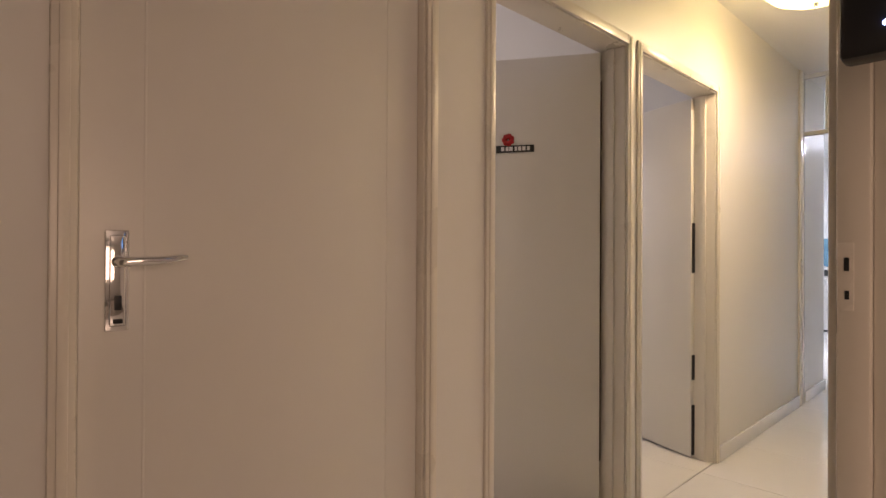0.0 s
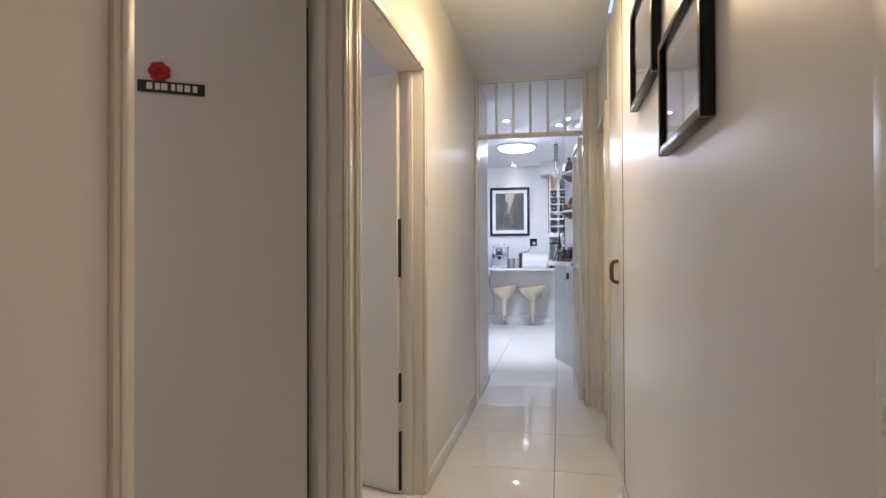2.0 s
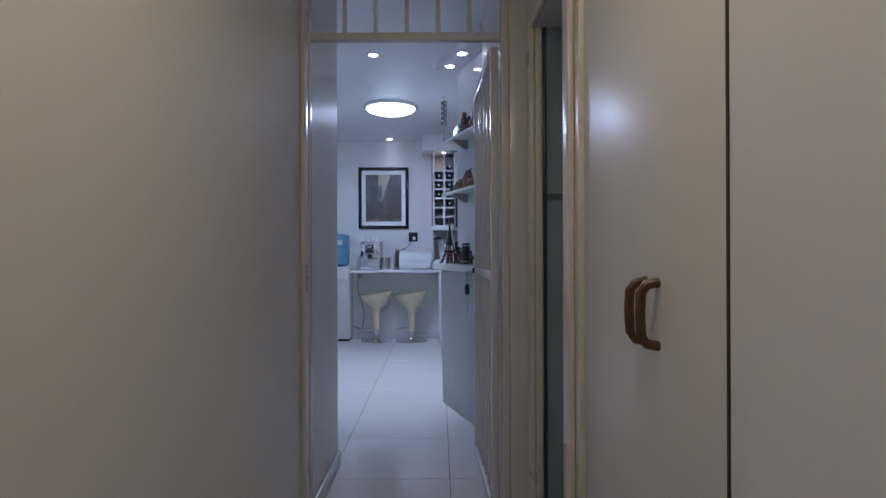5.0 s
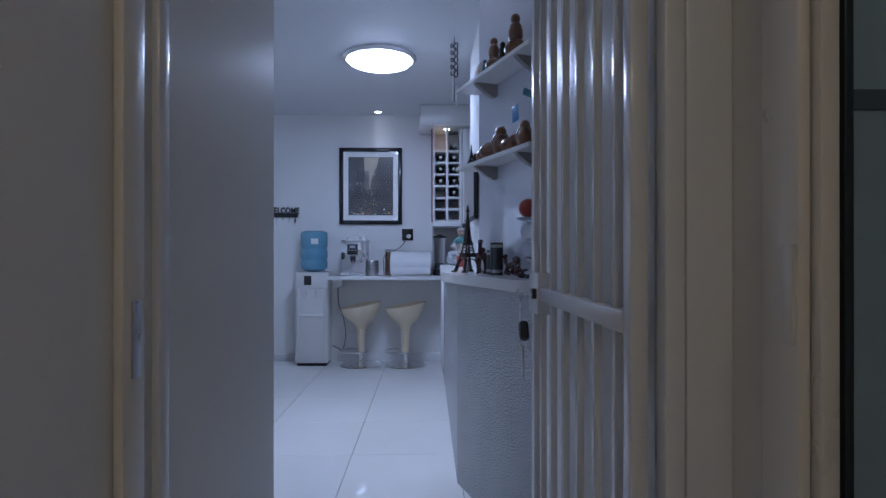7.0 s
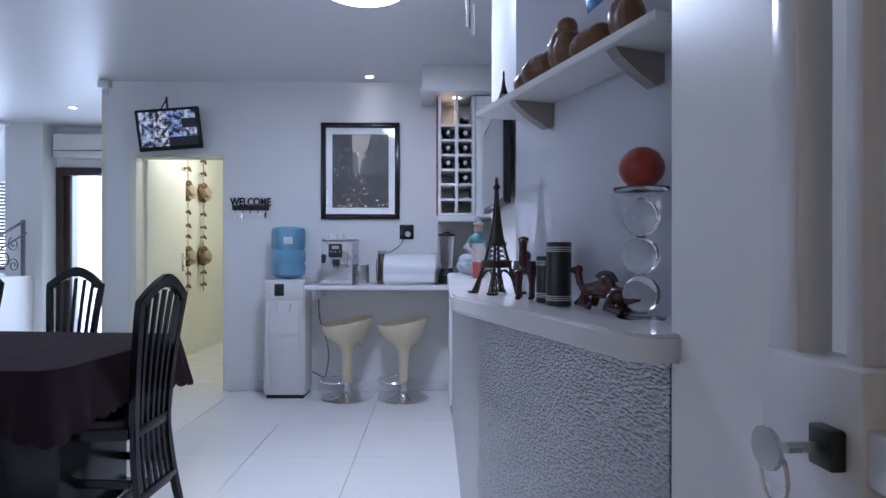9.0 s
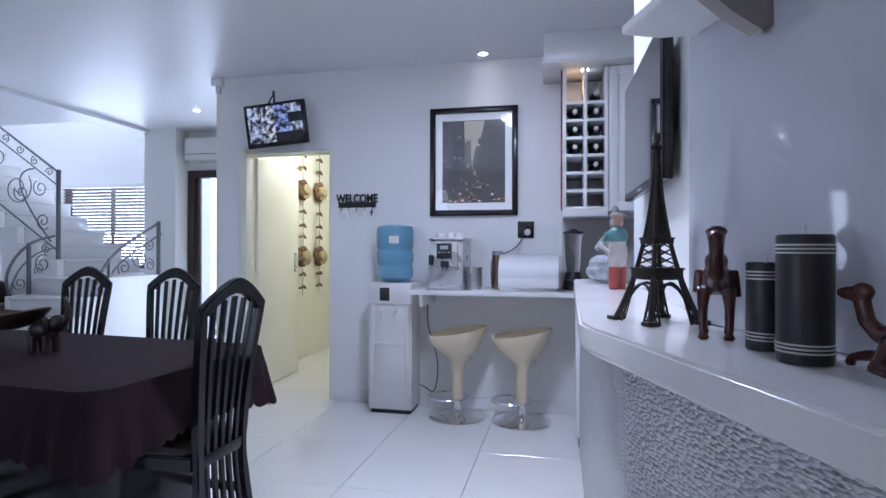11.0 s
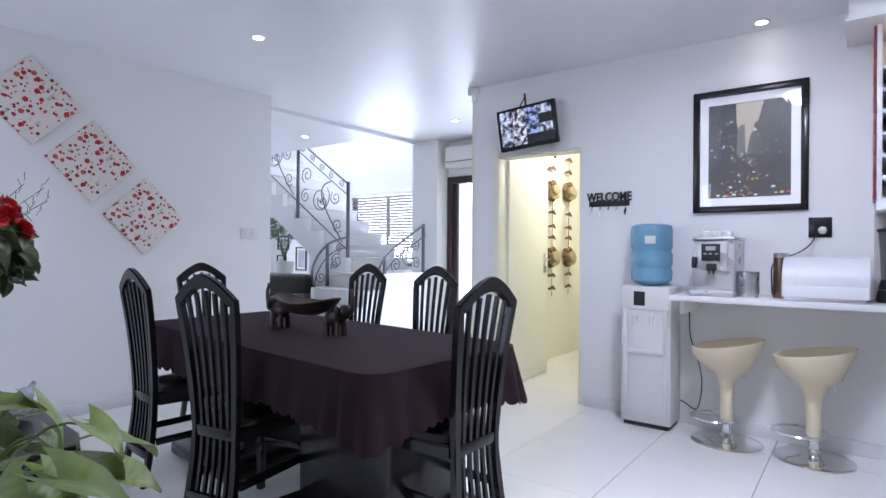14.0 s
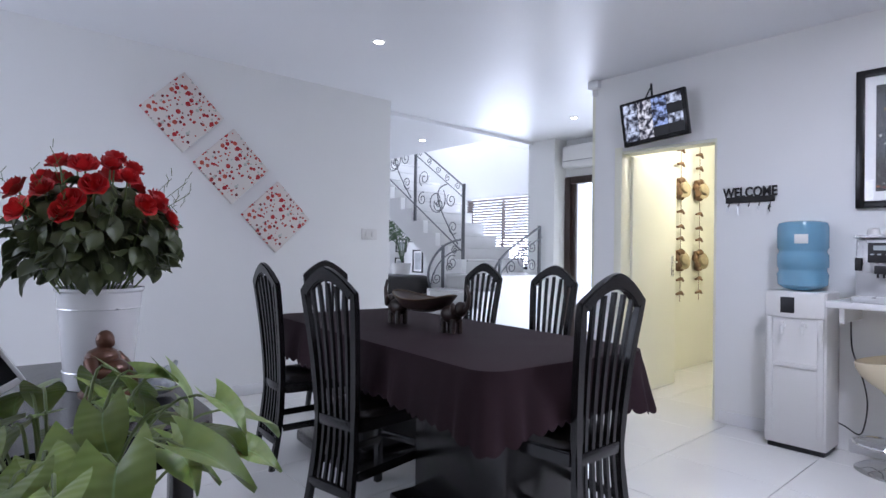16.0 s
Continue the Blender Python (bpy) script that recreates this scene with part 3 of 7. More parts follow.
for k in range(5):
    tube(bm, [(0.0025 * (-1) ** k, 0.024, -0.028 - k * 0.006), (-0.0025 * (-1) ** k, 0.024, -0.034 - k * 0.006)], 0.0012, 5)
part("ring", bm, M_STEEL, keys)
bm = bmesh.new()
box(bm, -0.012, 0.012, 0.014, 0.034, -0.098, -0.058, bevel=0.008, m=Matrix.Rotation(0.45, 4, "Y"))
part("fob", bm, M_BLACKMATT, keys, "small black shoe fob")
bm = bmesh.new()
for k in range(5):
    tube(bm, [(-0.03 + k * 0.004, 0.024, -0.10), (-0.033 + k * 0.003, 0.024, -0.15 - 0.008 * (k % 3))], 0.0014, 5)
part("fringe", bm, mat("grey_thread", (0.45, 0.42, 0.40), 0.9), keys)

# ---- bar with a pebbled silver front ----
m, t, b = nodes_of("pebbled_silver_cladding")
co = t.nodes.new("ShaderNodeTexCoord")
mpn = t.nodes.new("ShaderNodeMapping")
mpn.inputs["Scale"].default_value = (1, 1, 1.9)
vor = t.nodes.new("ShaderNodeTexVoronoi")
vor.inputs["Scale"].default_value = 85
nz = t.nodes.new("ShaderNodeTexNoise")
nz.inputs["Scale"].default_value = 5
t.links.new(co.outputs["Object"], mpn.inputs[0])
t.links.new(mpn.outputs[0], vor.inputs["Vector"])
t.links.new(co.outputs["Object"], nz.inputs["Vector"])
mx = t.nodes.new("ShaderNodeMixRGB")
mx.inputs[1].default_value, mx.inputs[2].default_value = (0.46, 0.46, 0.48, 1), (0.60, 0.60, 0.61, 1)
t.links.new(nz.outputs["Fac"], mx.inputs[0])
t.links.new(mx.outputs[0], b.inputs["Base Color"])
bn = t.nodes.new("ShaderNodeBump")
bn.invert = True
bn.inputs["Strength"].default_value, bn.inputs["Distance"].default_value = 1.0, 0.011
t.links.new(vor.outputs["Distance"], bn.inputs["Height"])
t.links.new(bn.outputs[0], b.inputs["Normal"])
b.inputs["Roughness"].default_value, b.inputs["Metallic"].default_value = 0.26, 0.4
M_PEBBLE = m

BEND = (4.11, 0.04)
UX, UY = -0.943, -0.333          # along the slanted front, towards the corridor
NX, NY = 0.333, -0.943           # back from it


def bar(u, n):
    """A place at u metres along the slanted front from the bend and n metres behind it."""
    return BEND[0] + UX * u + NX * n, BEND[1] + UY * u + NY * n


bar_unit = thing("bar_counter", pose(0, 0, 0), "breakfast bar with pebbled silver cladding and a white stone top", "bar")
bm = bmesh.new()
prism(bm, [BEND, (6.56, 0.045), (6.56, -0.10), (4.30, -0.10), bar(0.0, 0.13), bar(0.745, 0.13), bar(0.76, 0.0)], 0.0, 1.02)
part("cladding", bm, M_PEBBLE, bar_unit, "pebbled silver cladding", smooth=False)
bm = bmesh.new()
prism(bm, [(4.05, 0.100), (4.13, 0.120), (5.20, 0.105), (5.62, 0.10), (5.66, 0.03), (5.66, -0.28), (4.30, -0.28), bar(0.0, 0.28), bar(0.76, 0.28), bar(0.80, 0.0), bar(0.785, -0.05), bar(0.75, -0.078)], 1.022, 1.068, bevel=0.006)
part("top", bm, M_COUNTER, bar_unit, "white stone slab top")
bm = bmesh.new()
box(bm, 6.562, 6.60, -0.45, 0.068, 0.06, 0.90, bevel=0.003)
part("end_panel", bm, M_CABINET, bar_unit)
bm = bmesh.new()
box(bm, 6.57, 6.60, -0.45, 0.05, 0.0, 0.06)
part("plinth", bm, M_BLACKMATT, bar_unit)

# glossy wall panel behind the bar with its return
M_PANEL = mat("back_painted_glass", (0.56, 0.57, 0.62), 0.035, grain=0.03, scale=2, bump=0.0, spec=0.7)
bm = bmesh.new()
prism(bm, [bar(-0.04, 0.145), bar(0.745, 0.145), bar(0.745, 0.25), (4.36, -0.24), (5.30, -0.24), (5.30, -0.116), (4.26, -0.116)], 1.069, CEIL)
tagged(link("wall_bar_back", bm, M_WALL), "white wall rising behind the bar", kind="structure")
bm = bmesh.new()
prism(bm, [bar(-0.035, 0.139), bar(0.74, 0.139), bar(0.74, 0.1445), bar(-0.035, 0.1445)], 1.07, 2.60)
tagged(link("wall_bar_glass", bm, M_PANEL), "glossy grey back-painted glass panel behind the bar", kind="structure")
bm = bmesh.new()
prism(bm, [bar(-0.06, -0.02), bar(0.76, -0.02), bar(0.76, 0.25), (4.30, -0.12), (5.32, -0.12), (5.32, 0.0), (4.15, 0.04)], 2.56, 2.618)
tagged(link("ceiling_bulkhead", bm, M_CEIL), "white bulkhead over the bar shelves", kind="structure")

# ---- far counter and the wall units ----
ct = thing("breakfast_counter", pose(0, 0, 0), "white breakfast counter along the kitchen wall", "counter")
bm = bmesh.new()
box(bm, 6.80, FAR - 0.002, -0.45, 1.175, 0.885, 0.92, bevel=0.004)
part("top", bm, M_COUNTER, ct)
bm = bmesh.new()
box(bm, 6.86, FAR - 0.002, 1.10, 1.125, 0.80, 0.885, bevel=0.002)
part("bracket", bm, M_CABINET, ct)
bm = bmesh.new()
box(bm, 6.61, FAR - 0.02, 0.035, 0.055, 0.0, 0.884, bevel=0.002)
part("side_panel", bm, M_CABINET, ct)
solid("splashback", [(FAR - 0.008, FAR - 0.001, -0.6, 0.15, 0.92, 1.42)], mat("grey_splashback", (0.52, 0.50, 0.49), 0.25, grain=0.06), "grey splashback behind the worktop")
solid("pelmet", [(6.80, FAR - 0.001, -0.9, 0.27, 2.43, CEIL - 0.002), (6.78, FAR - 0.001, -0.9, 0.285, 2.415, 2.432)], M_CABINET, "white boxed pelmet over the wall units", bevel=0.003)
wr = thing("wine_rack", pose(6.90, 0.0, 1.42), "white wall-hung wine rack holding dark bottles", "wine rack")
ys = (0.135, 0.0, -0.135)
for y in ys:
    bm = bmesh.new()
    box(bm, 0, 0.34, y - 0.012, y + 0.012, 0.055, 0.99, bevel=0.002)
    part("upright", bm, M_CABINET, wr)
for k in range(8):
    z = 0.055 + k * 0.117
    if k < 7:
        bm = bmesh.new()
        box(bm, 0.002, 0.34, -0.147, 0.147, z - 0.010, z + 0.010, bevel=0.002)
        part("shelf", bm, M_CABINET, wr)
bm = bmesh.new()
box(bm, 0.0, 0.34, -0.147, 0.147, 0.0, 0.045, bevel=0.003)
part("base_rail", bm, M_CABINET, wr)
bm = bmesh.new()
box(bm, 0.33, 0.35, -0.147, 0.147, 0.0, 0.99)
part("back", bm, M_CABINET, wr)
M_REDTRIM = mat("dark_red_tile_strip", (0.30, 0.04, 0.05), 0.35, grain=0.5, scale=22)
for k in range(16):
    bm = bmesh.new()
    box(bm, 0.0, 0.345, 0.1485, 0.160, 0.06 + k * 0.058, 0.112 + k * 0.058, bevel=0.003)
    part("tile", bm, M_REDTRIM, wr, "dark red patterned tile")
M_BOTTLE = mat("dark_bottle_glass", (0.012, 0.018, 0.014), 0.08, grain=0.2, bump=0)
M_CAP = mat("pale_bottle_cap", (0.62, 0.60, 0.58), 0.35, metal=0.3)
for row, col in ((6, 1), (5, 0), (5, 1), (4, 0), (4, 1), (3, 0), (3, 1), (2, 1)):
    w = thing("wine_bottle", pose(6.885, (0.0675 if col == 0 else -0.0675), 1.42 + 0.055 + row * 0.117 + 0.052, 0, 90, 0), "dark wine bottle lying in the white rack", "bottle", "bottles in the rack")
    bm = bmesh.new()
    lathe(bm, [(0.013, 0.02), (0.014, 0.09), (0.036, 0.13), (0.038, 0.30)], steps=14)
    part("body", bm, M_BOTTLE, w)
    bm = bmesh.new()
    lathe(bm, [(0.0145, -0.02), (0.0155, -0.015), (0.0155, 0.025)], steps=12)
    part("cap", bm, M_CAP, w)
wc = thing("wall_cabinet", pose(6.90, -0.15, 1.45), "white wall cabinet with a framed door", "cabinet")
bm = bmesh.new()
box(bm, 0.02, 0.35, -0.75, 0, 0, 0.96, bevel=0.002)
part("body", bm, M_CABINET, wc)
for y in (-0.375, -0.75):
    bm = bmesh.new()
    box(bm, 0, 0.02, y + 0.003, y + 0.372, 0.004, 0.956, bevel=0.003)
    wd = part("door", bm, M_CABINET, wc)
    for b_ in ((y + 0.003, y + 0.06), (y + 0.315, y + 0.372)):
        bm = bmesh.new()
        box(bm, -0.008, 0.002, b_[0], b_[1], 0.004, 0.956, bevel=0.003)
        part("stile", bm, M_CABINET, wd)
    for z0, z1 in ((0.004, 0.065), (0.895, 0.956)):
        bm = bmesh.new()
        box(bm, -0.007, 0.002, y + 0.06, y + 0.315, z0, z1, bevel=0.003)
        part("rail", bm, M_CABINET, wd)
sp = thing("downlight", pose(6.98, 0.0, 2.411), "small lit halogen downlight under the pelmet", "downlight")
bm = bmesh.new()
lathe(bm, [(0.022, 0), (0.026, 0.003)], steps=16)
part("bulb", bm, M_BULB, sp)

# ---- lamps ----
kl = thing("ceiling_lamp", pose(5.45, 0.55, CEIL), "round white opal ceiling lamp, lit", "ceiling lamp")
bm = bmesh.new()
lathe(bm, [(0.27, 0), (0.275, -0.012), (0.255, -0.03), (0.24, -0.028)], steps=40)
part("rim", bm, M_WHITEMETAL, kl)
bm = bmesh.new()
lathe(bm, [(0.245, -0.029), (0.225, -0.048), (0.17, -0.066), (0.09, -0.076), (0.01, -0.079)], steps=40)
part("diffuser", bm, M_LAMPGLASS, kl, "glowing opal diffuser")
cl = thing("ceiling_lamp", pose(0.30, 0.13, 2.545), "round patterned glass bowl lamp glowing warm yellow", "ceiling lamp")
bm = bmesh.new()
lathe(bm, [(0.12, 0), (0.12, -0.02), (0.03, -0.035), (0.03, -0.08), (0.10, -0.083)], steps=30)
part("canopy", bm, mat("brass", (0.60, 0.42, 0.15), 0.25, metal=1.0), cl)
bm = bmesh.new()
prof = [(r_, z_ - 0.05) for r_, z_ in ((0.235, -0.035), (0.225, -0.065), (0.185, -0.105), (0.12, -0.135), (0.05, -0.148), (0.012, -0.150))]
lathe(bm, prof, steps=40)
part("bowl", bm, M_WARMGLASS, cl, "glowing ribbed glass bowl")
bm = bmesh.new()
lathe(bm, [(0.006, -0.198), (0.012, -0.205), (0.010, -0.218), (0.003, -0.228)], steps=14)
part("finial", bm, M_CHROME, cl)
# Includes fittings for the two added downlights, (3.95, 0.55) and (2.9, 2.2).
for dx, dy in DOWNLIGHTS + [(4.02, -0.02), (3.75, -0.10)]:
    zc = (CEIL if dy < 5 else 2.58) if (dx, dy) in DOWNLIGHTS else 2.56
    dl = thing("downlight", pose(dx, dy, zc), "round lit recessed ceiling downlight", "downlight", "ceiling downlights")
    bm = bmesh.new()
    lathe(bm, [(0.048, 0), (0.046, -0.006), (0.034, -0.008)], steps=24)
    part("trim_ring", bm, M_WHITEMETAL, dl)
    bm = bmesh.new()
    lathe(bm, [(0.032, -0.0085), (0.026, -0.011)], steps=20)
    part("bulb", bm, M_BULB, dl)


# ---- kitchen wall things ----
M_CARD = mat("white_mount_card", (0.74, 0.73, 0.70), 0.6, grain=0.02, bump=0.02)
M_CREAM = mat("cream_plastic", (0.76, 0.66, 0.47), 0.22, grain=0.03, bump=0.0)
M_WHITEPL = mat("white_plastic", (0.72, 0.71, 0.69), 0.35, grain=0.03, scale=4, bump=0.02)
pic = wall_picture(pose(FAR - 0.001, 0.803, 1.861, 0, 0, 90), 0.665, 0.815, "black framed photograph of a city street on the kitchen wall", bar=0.042)
# the photograph: dusk street between dark towers
m, t, b = nodes_of("street_photograph")
co = t.nodes.new("ShaderNodeTexCoord")
mpn = t.nodes.new("ShaderNodeMapping")
mpn.inputs["Scale"].default_value = (14, 14, 5)
n1 = t.nodes.new("ShaderNodeTexNoise")
n1.inputs["Scale"].default_value, n1.inputs["Detail"].default_value = 2.2, 8
t.links.new(co.outputs["Object"], mpn.inputs[0])
t.links.new(mpn.outputs[0], n1.inputs["Vector"])
cr = t.nodes.new("ShaderNodeValToRGB")
cr.color_ramp.elements[0].position, cr.color_ramp.elements[0].color = 0.42, (0.012, 0.013, 0.016, 1)
cr.color_ramp.elements[1].position, cr.color_ramp.elements[1].color = 0.72, (0.105, 0.10, 0.09, 1)
t.links.new(n1.outputs["Fac"], cr.inputs[0])
t.links.new(cr.outputs[0], b.inputs["Base Color"])
b.inputs["Roughness"].default_value = 0.4
bm = bmesh.new()
box(bm, -0.20, 0.20, 0.008, 0.0095, -0.29, 0.29)
ph = part("photograph", bm, m, pic, "dusk street between dark towers")
ph.scale = (1.19, 1, 1.07)
def print_shape(name, pts, color, depth, grain=0.35):
    bm = bmesh.new()
    bm.faces.new([bm.verts.new((x, depth, z)) for x, z in pts])
    part(name, bm, mat(name, color, 0.4, grain=grain, scale=30, bump=0), ph)


print_shape("print_sky", ((-0.11, 0.285), (0.075, 0.285), (0.05, 0.12), (0.03, -0.02), (0.0, -0.02), (-0.03, 0.12)), (0.42, 0.37, 0.28), 0.0098)
print_shape("print_tower", ((-0.199, 0.24), (-0.15, 0.24), (-0.135, 0.20), (-0.115, 0.20), (-0.10, -0.05), (-0.199, -0.14)), (0.035, 0.034, 0.036), 0.0100)
print_shape("print_tower", ((-0.112, 0.29), (-0.075, 0.29), (-0.045, 0.16), (-0.03, 0.16), (-0.012, -0.03), (-0.10, -0.05)), (0.058, 0.052, 0.048), 0.0100)
print_shape("print_tower", ((-0.04, 0.10), (-0.015, 0.10), (0.0, 0.03), (0.008, -0.03), (-0.02, -0.03)), (0.11, 0.10, 0.09), 0.0102)
print_shape("print_tower", ((0.012, -0.03), (0.018, 0.15), (0.045, 0.15), (0.06, 0.06), (0.07, -0.04)), (0.14, 0.135, 0.12), 0.0102)
print_shape("print_tower", ((0.055, -0.04), (0.06, 0.29), (0.13, 0.29), (0.135, -0.07)), (0.032, 0.034, 0.042), 0.0104)
print_shape("print_tower", ((0.133, -0.07), (0.140, 0.22), (0.199, 0.25), (0.199, -0.12)), (0.060, 0.062, 0.072), 0.0104)
print_shape("print_street", ((-0.199, -0.289), (0.199, -0.289), (0.199, -0.14), (0.03, -0.03), (-0.01, -0.03), (-0.199, -0.15)), (0.040, 0.036, 0.034), 0.0103)
rng = random.Random(4)
TONES = [mat("printed_light", c_, 0.5, grain=0.1) for c_ in ((0.75, 0.45, 0.13), (0.75, 0.73, 0.70), (0.40, 0.09, 0.05), (0.22, 0.20, 0.18))]
for k in range(130):
    if k < 70:
        z = -0.28 + 0.26 * rng.random() ** 1.3
        x = rng.gauss(0.0, 0.5) * (0.03 + 0.26 * (-0.02 - z) / 0.26)
        tone, s = rng.choice((0, 0, 1, 1, 2, 3)), 0.0028 + 0.007 * (-z / 0.28) * rng.random()
    else:
        x, z = rng.choice((rng.uniform(-0.19, -0.03), rng.uniform(0.06, 0.19))), rng.uniform(-0.08, 0.19)
        tone, s = rng.choice((3, 3, 3, 1, 0)), 0.0020 + 0.0018 * rng.random()
    x = max(-0.19, min(0.19, x))
    bm = bmesh.new()
    box(bm, x - s, x + s, 0.0105, 0.0108, z - s * 0.7, z + s * (0.7 if k < 70 else 2.2))
    part("printed_light", bm, TONES[tone], ph)
bm = bmesh.new()
box(bm, -0.29, 0.29, 0.0145, 0.0175, -0.365, 0.365)
part("pane", bm, M_GLASS, pic).visible_shadow = False

# lettered key rack
M_IRON = mat("dark_iron", (0.02, 0.018, 0.018), 0.45, metal=0.4)
kr = thing("key_rack", pose(FAR - 0.001, 1.73, 1.545, 0, 0, 90), "dark metal key rack reading WELCOME with hanging keys", "key rack")
fc = bpy.data.curves.new("welcome", "FONT")
fc.body, fc.size, fc.align_x, fc.extrude, fc.offset = "WELCOME", 0.088, "CENTER", 0.004, 0.0022
tmp = bpy.data.objects.new("welcome_text", fc)
me = bpy.data.meshes.new_from_object(tmp)
bpy.data.objects.remove(tmp)
me.materials.append(M_IRON)
letters = new("lettering", me)
letters.parent = kr
letters.matrix_basis = pose(0.0, 0.010, 0.022, 90, 0, 180) @ Matrix.Diagonal((0.80, 1.05, 1, 1))
bm = bmesh.new()
box(bm, -0.155, 0.155, 0.002, 0.012, -0.018, 0.024, bevel=0.003)
part("rail", bm, M_IRON, kr)
for k in range(5):
    x = -0.13 + k * 0.065
    bm = bmesh.new()
    tube(bm, [(x, 0.010, -0.018), (x, 0.014, -0.040), (x, 0.026, -0.046), (x, 0.032, -0.034)], 0.003, 6)
    part("hook", bm, M_IRON, kr)
for k, ln in ((0, 0.05), (1, 0.03), (3, 0.085), (4, 0.06)):
    x = -0.13 + k * 0.065
    ks = thing("key", kr.matrix_basis @ pose(x, 0.028, -0.044), "steel keys hanging on the key rack", "key", "keys on the rack")
    bm = bmesh.new()
    lathe(bm, [(0.010, -0.001), (0.010, 0.001)], z=0, m=pose(0, 0, -0.008, 90, 0, 0), steps=12)
    box(bm, -0.0035, 0.0035, -0.001, 0.001, -0.014 - ln * 0.6, -0.014)
    box(bm, 0.004, 0.010, -0.001, 0.0015, -0.01 - ln * 0.4, -0.006)
    part("blade", bm, M_STEEL if k != 0 else M_IRON, ks)

# water cooler with bottle
wc_ = thing("water_cooler", pose(6.985, 1.375, 0), "white floor-standing water cooler against the wall", "water cooler")
bm = bmesh.new()
box(bm, 0.0, 0.255, -0.165, 0.165, 0.03, 0.955, bevel=0.012)
part("cabinet", bm, M_WHITEPL, wc_)
bm = bmesh.new()
for b_ in ((-0.012, 0.002, -0.150, -0.118, 0.10, 0.80), (-0.012, 0.002, 0.118, 0.150, 0.10, 0.80), (-0.012, 0.002, -0.118, 0.118, 0.50, 0.525), (-0.014, 0.002, -0.155, 0.155, 0.80, 0.945)):
    box(bm, *b_, bevel=0.004)
part("front_trim", bm, M_WHITEPL, wc_)
bm = bmesh.new()
box(bm, -0.017, -0.012, 0.0, 0.075, 0.825, 0.92, bevel=0.002)
part("display", bm, M_BLACKMATT, wc_)
for y in (-0.05, 0.06):
    bm = bmesh.new()
    tube(bm, [(0.0, y, 0.745), (-0.035, y, 0.745), (-0.042, y, 0.735), (-0.042, y, 0.70)], 0.011, 10)
    box(bm, -0.05, -0.02, y - 0.011, y + 0.011, 0.752, 0.775, bevel=0.004)
    part("tap", bm, M_WHITEPL, wc_)
bm = bmesh.new()
box(bm, 0.015, 0.245, -0.15, 0.15, 0.0, 0.03, bevel=0.004)
part("base", bm, M_BLACKMATT, wc_)
M_BLUE = mat("translucent_blue_polycarbonate", (0.24, 0.50, 0.68), 0.12, grain=0.15, scale=5, bump=0.02)
M_BLUE.node_tree.nodes["Principled BSDF"].inputs["Transmission Weight"].default_value = 0.35
wb = thing("water_bottle", pose(7.115, 1.375, 0.957), "upturned translucent blue water bottle on the cooler", "water bottle")
bm = bmesh.new()
lathe(bm, [(0.05, -0.001), (0.10, 0.012), (0.132, 0.035), (0.137, 0.10), (0.128, 0.118), (0.128, 0.132), (0.137, 0.148), (0.137, 0.215), (0.128, 0.232), (0.128, 0.246), (0.137, 0.262), (0.137, 0.385), (0.128, 0.412), (0.10, 0.422)], steps=36)
part("body", bm, M_BLUE, wb)
bm = bmesh.new()
box(bm, -0.1405, -0.128, -0.065, 0.005, 0.285, 0.340, bevel=0.001)
part("label", bm, M_CARD, wb)

# coffee machine
M_SILVER = mat("silver_plastic", (0.60, 0.60, 0.61), 0.28, metal=0.55, grain=0.04, bump=0.02)
cm = thing("coffee_machine", pose(6.84, 0.935, 0.9205), "silver bean-to-cup coffee machine on the counter", "coffee machine")
bm = bmesh.new()
box(bm, 0.03, 0.36, -0.12, 0.12, 0.03, 0.345, bevel=0.012)
part("body", bm, M_SILVER, cm)
bm = bmesh.new()
box(bm, -0.03, 0.34, -0.125, 0.125, 0.0, 0.035, bevel=0.008)
part("drip_tray", bm, M_SILVER, cm)
bm = bmesh.new()
box(bm, 0.005, 0.035, -0.085, 0.085, 0.16, 0.335, bevel=0.008)
part("front_panel", bm, M_SILVER, cm)
bm = bmesh.new()
box(bm, -0.003, 0.006, -0.045, 0.060, 0.215, 0.320, bevel=0.002)
pp = part("control_panel", bm, M_BLACKMATT, cm)
bm = bmesh.new()
for x in (-0.025, 0.01, 0.04):
    box(bm, -0.0045, -0.003, x - 0.008, x + 0.008, 0.255, 0.262)
box(bm, -0.0045, -0.003, -0.02, 0.035, 0.28, 0.305)
part("display", bm, mat("grey_display", (0.35, 0.38, 0.40), 0.3), pp)
bm = bmesh.new()
box(bm, -0.02, 0.02, -0.025, 0.03, 0.155, 0.20, bevel=0.006)
box(bm, -0.012, 0.0, -0.016, -0.006, 0.135, 0.16, bevel=0.002)
box(bm, -0.012, 0.0, 0.010, 0.020, 0.135, 0.16, bevel=0.002)
part("spout", bm, M_BLACKMATT, cm)
bm = bmesh.new()
box(bm, 0.0, 0.03, 0.088, 0.118, 0.17, 0.24, bevel=0.006)
part("steam_wand", bm, M_BLACKMATT, cm)
bm = bmesh.new()
box(bm, 0.0, 0.37, -0.125, 0.125, 0.345, 0.362, bevel=0.005)
part("cup_warmer", bm, M_SILVER, cm)
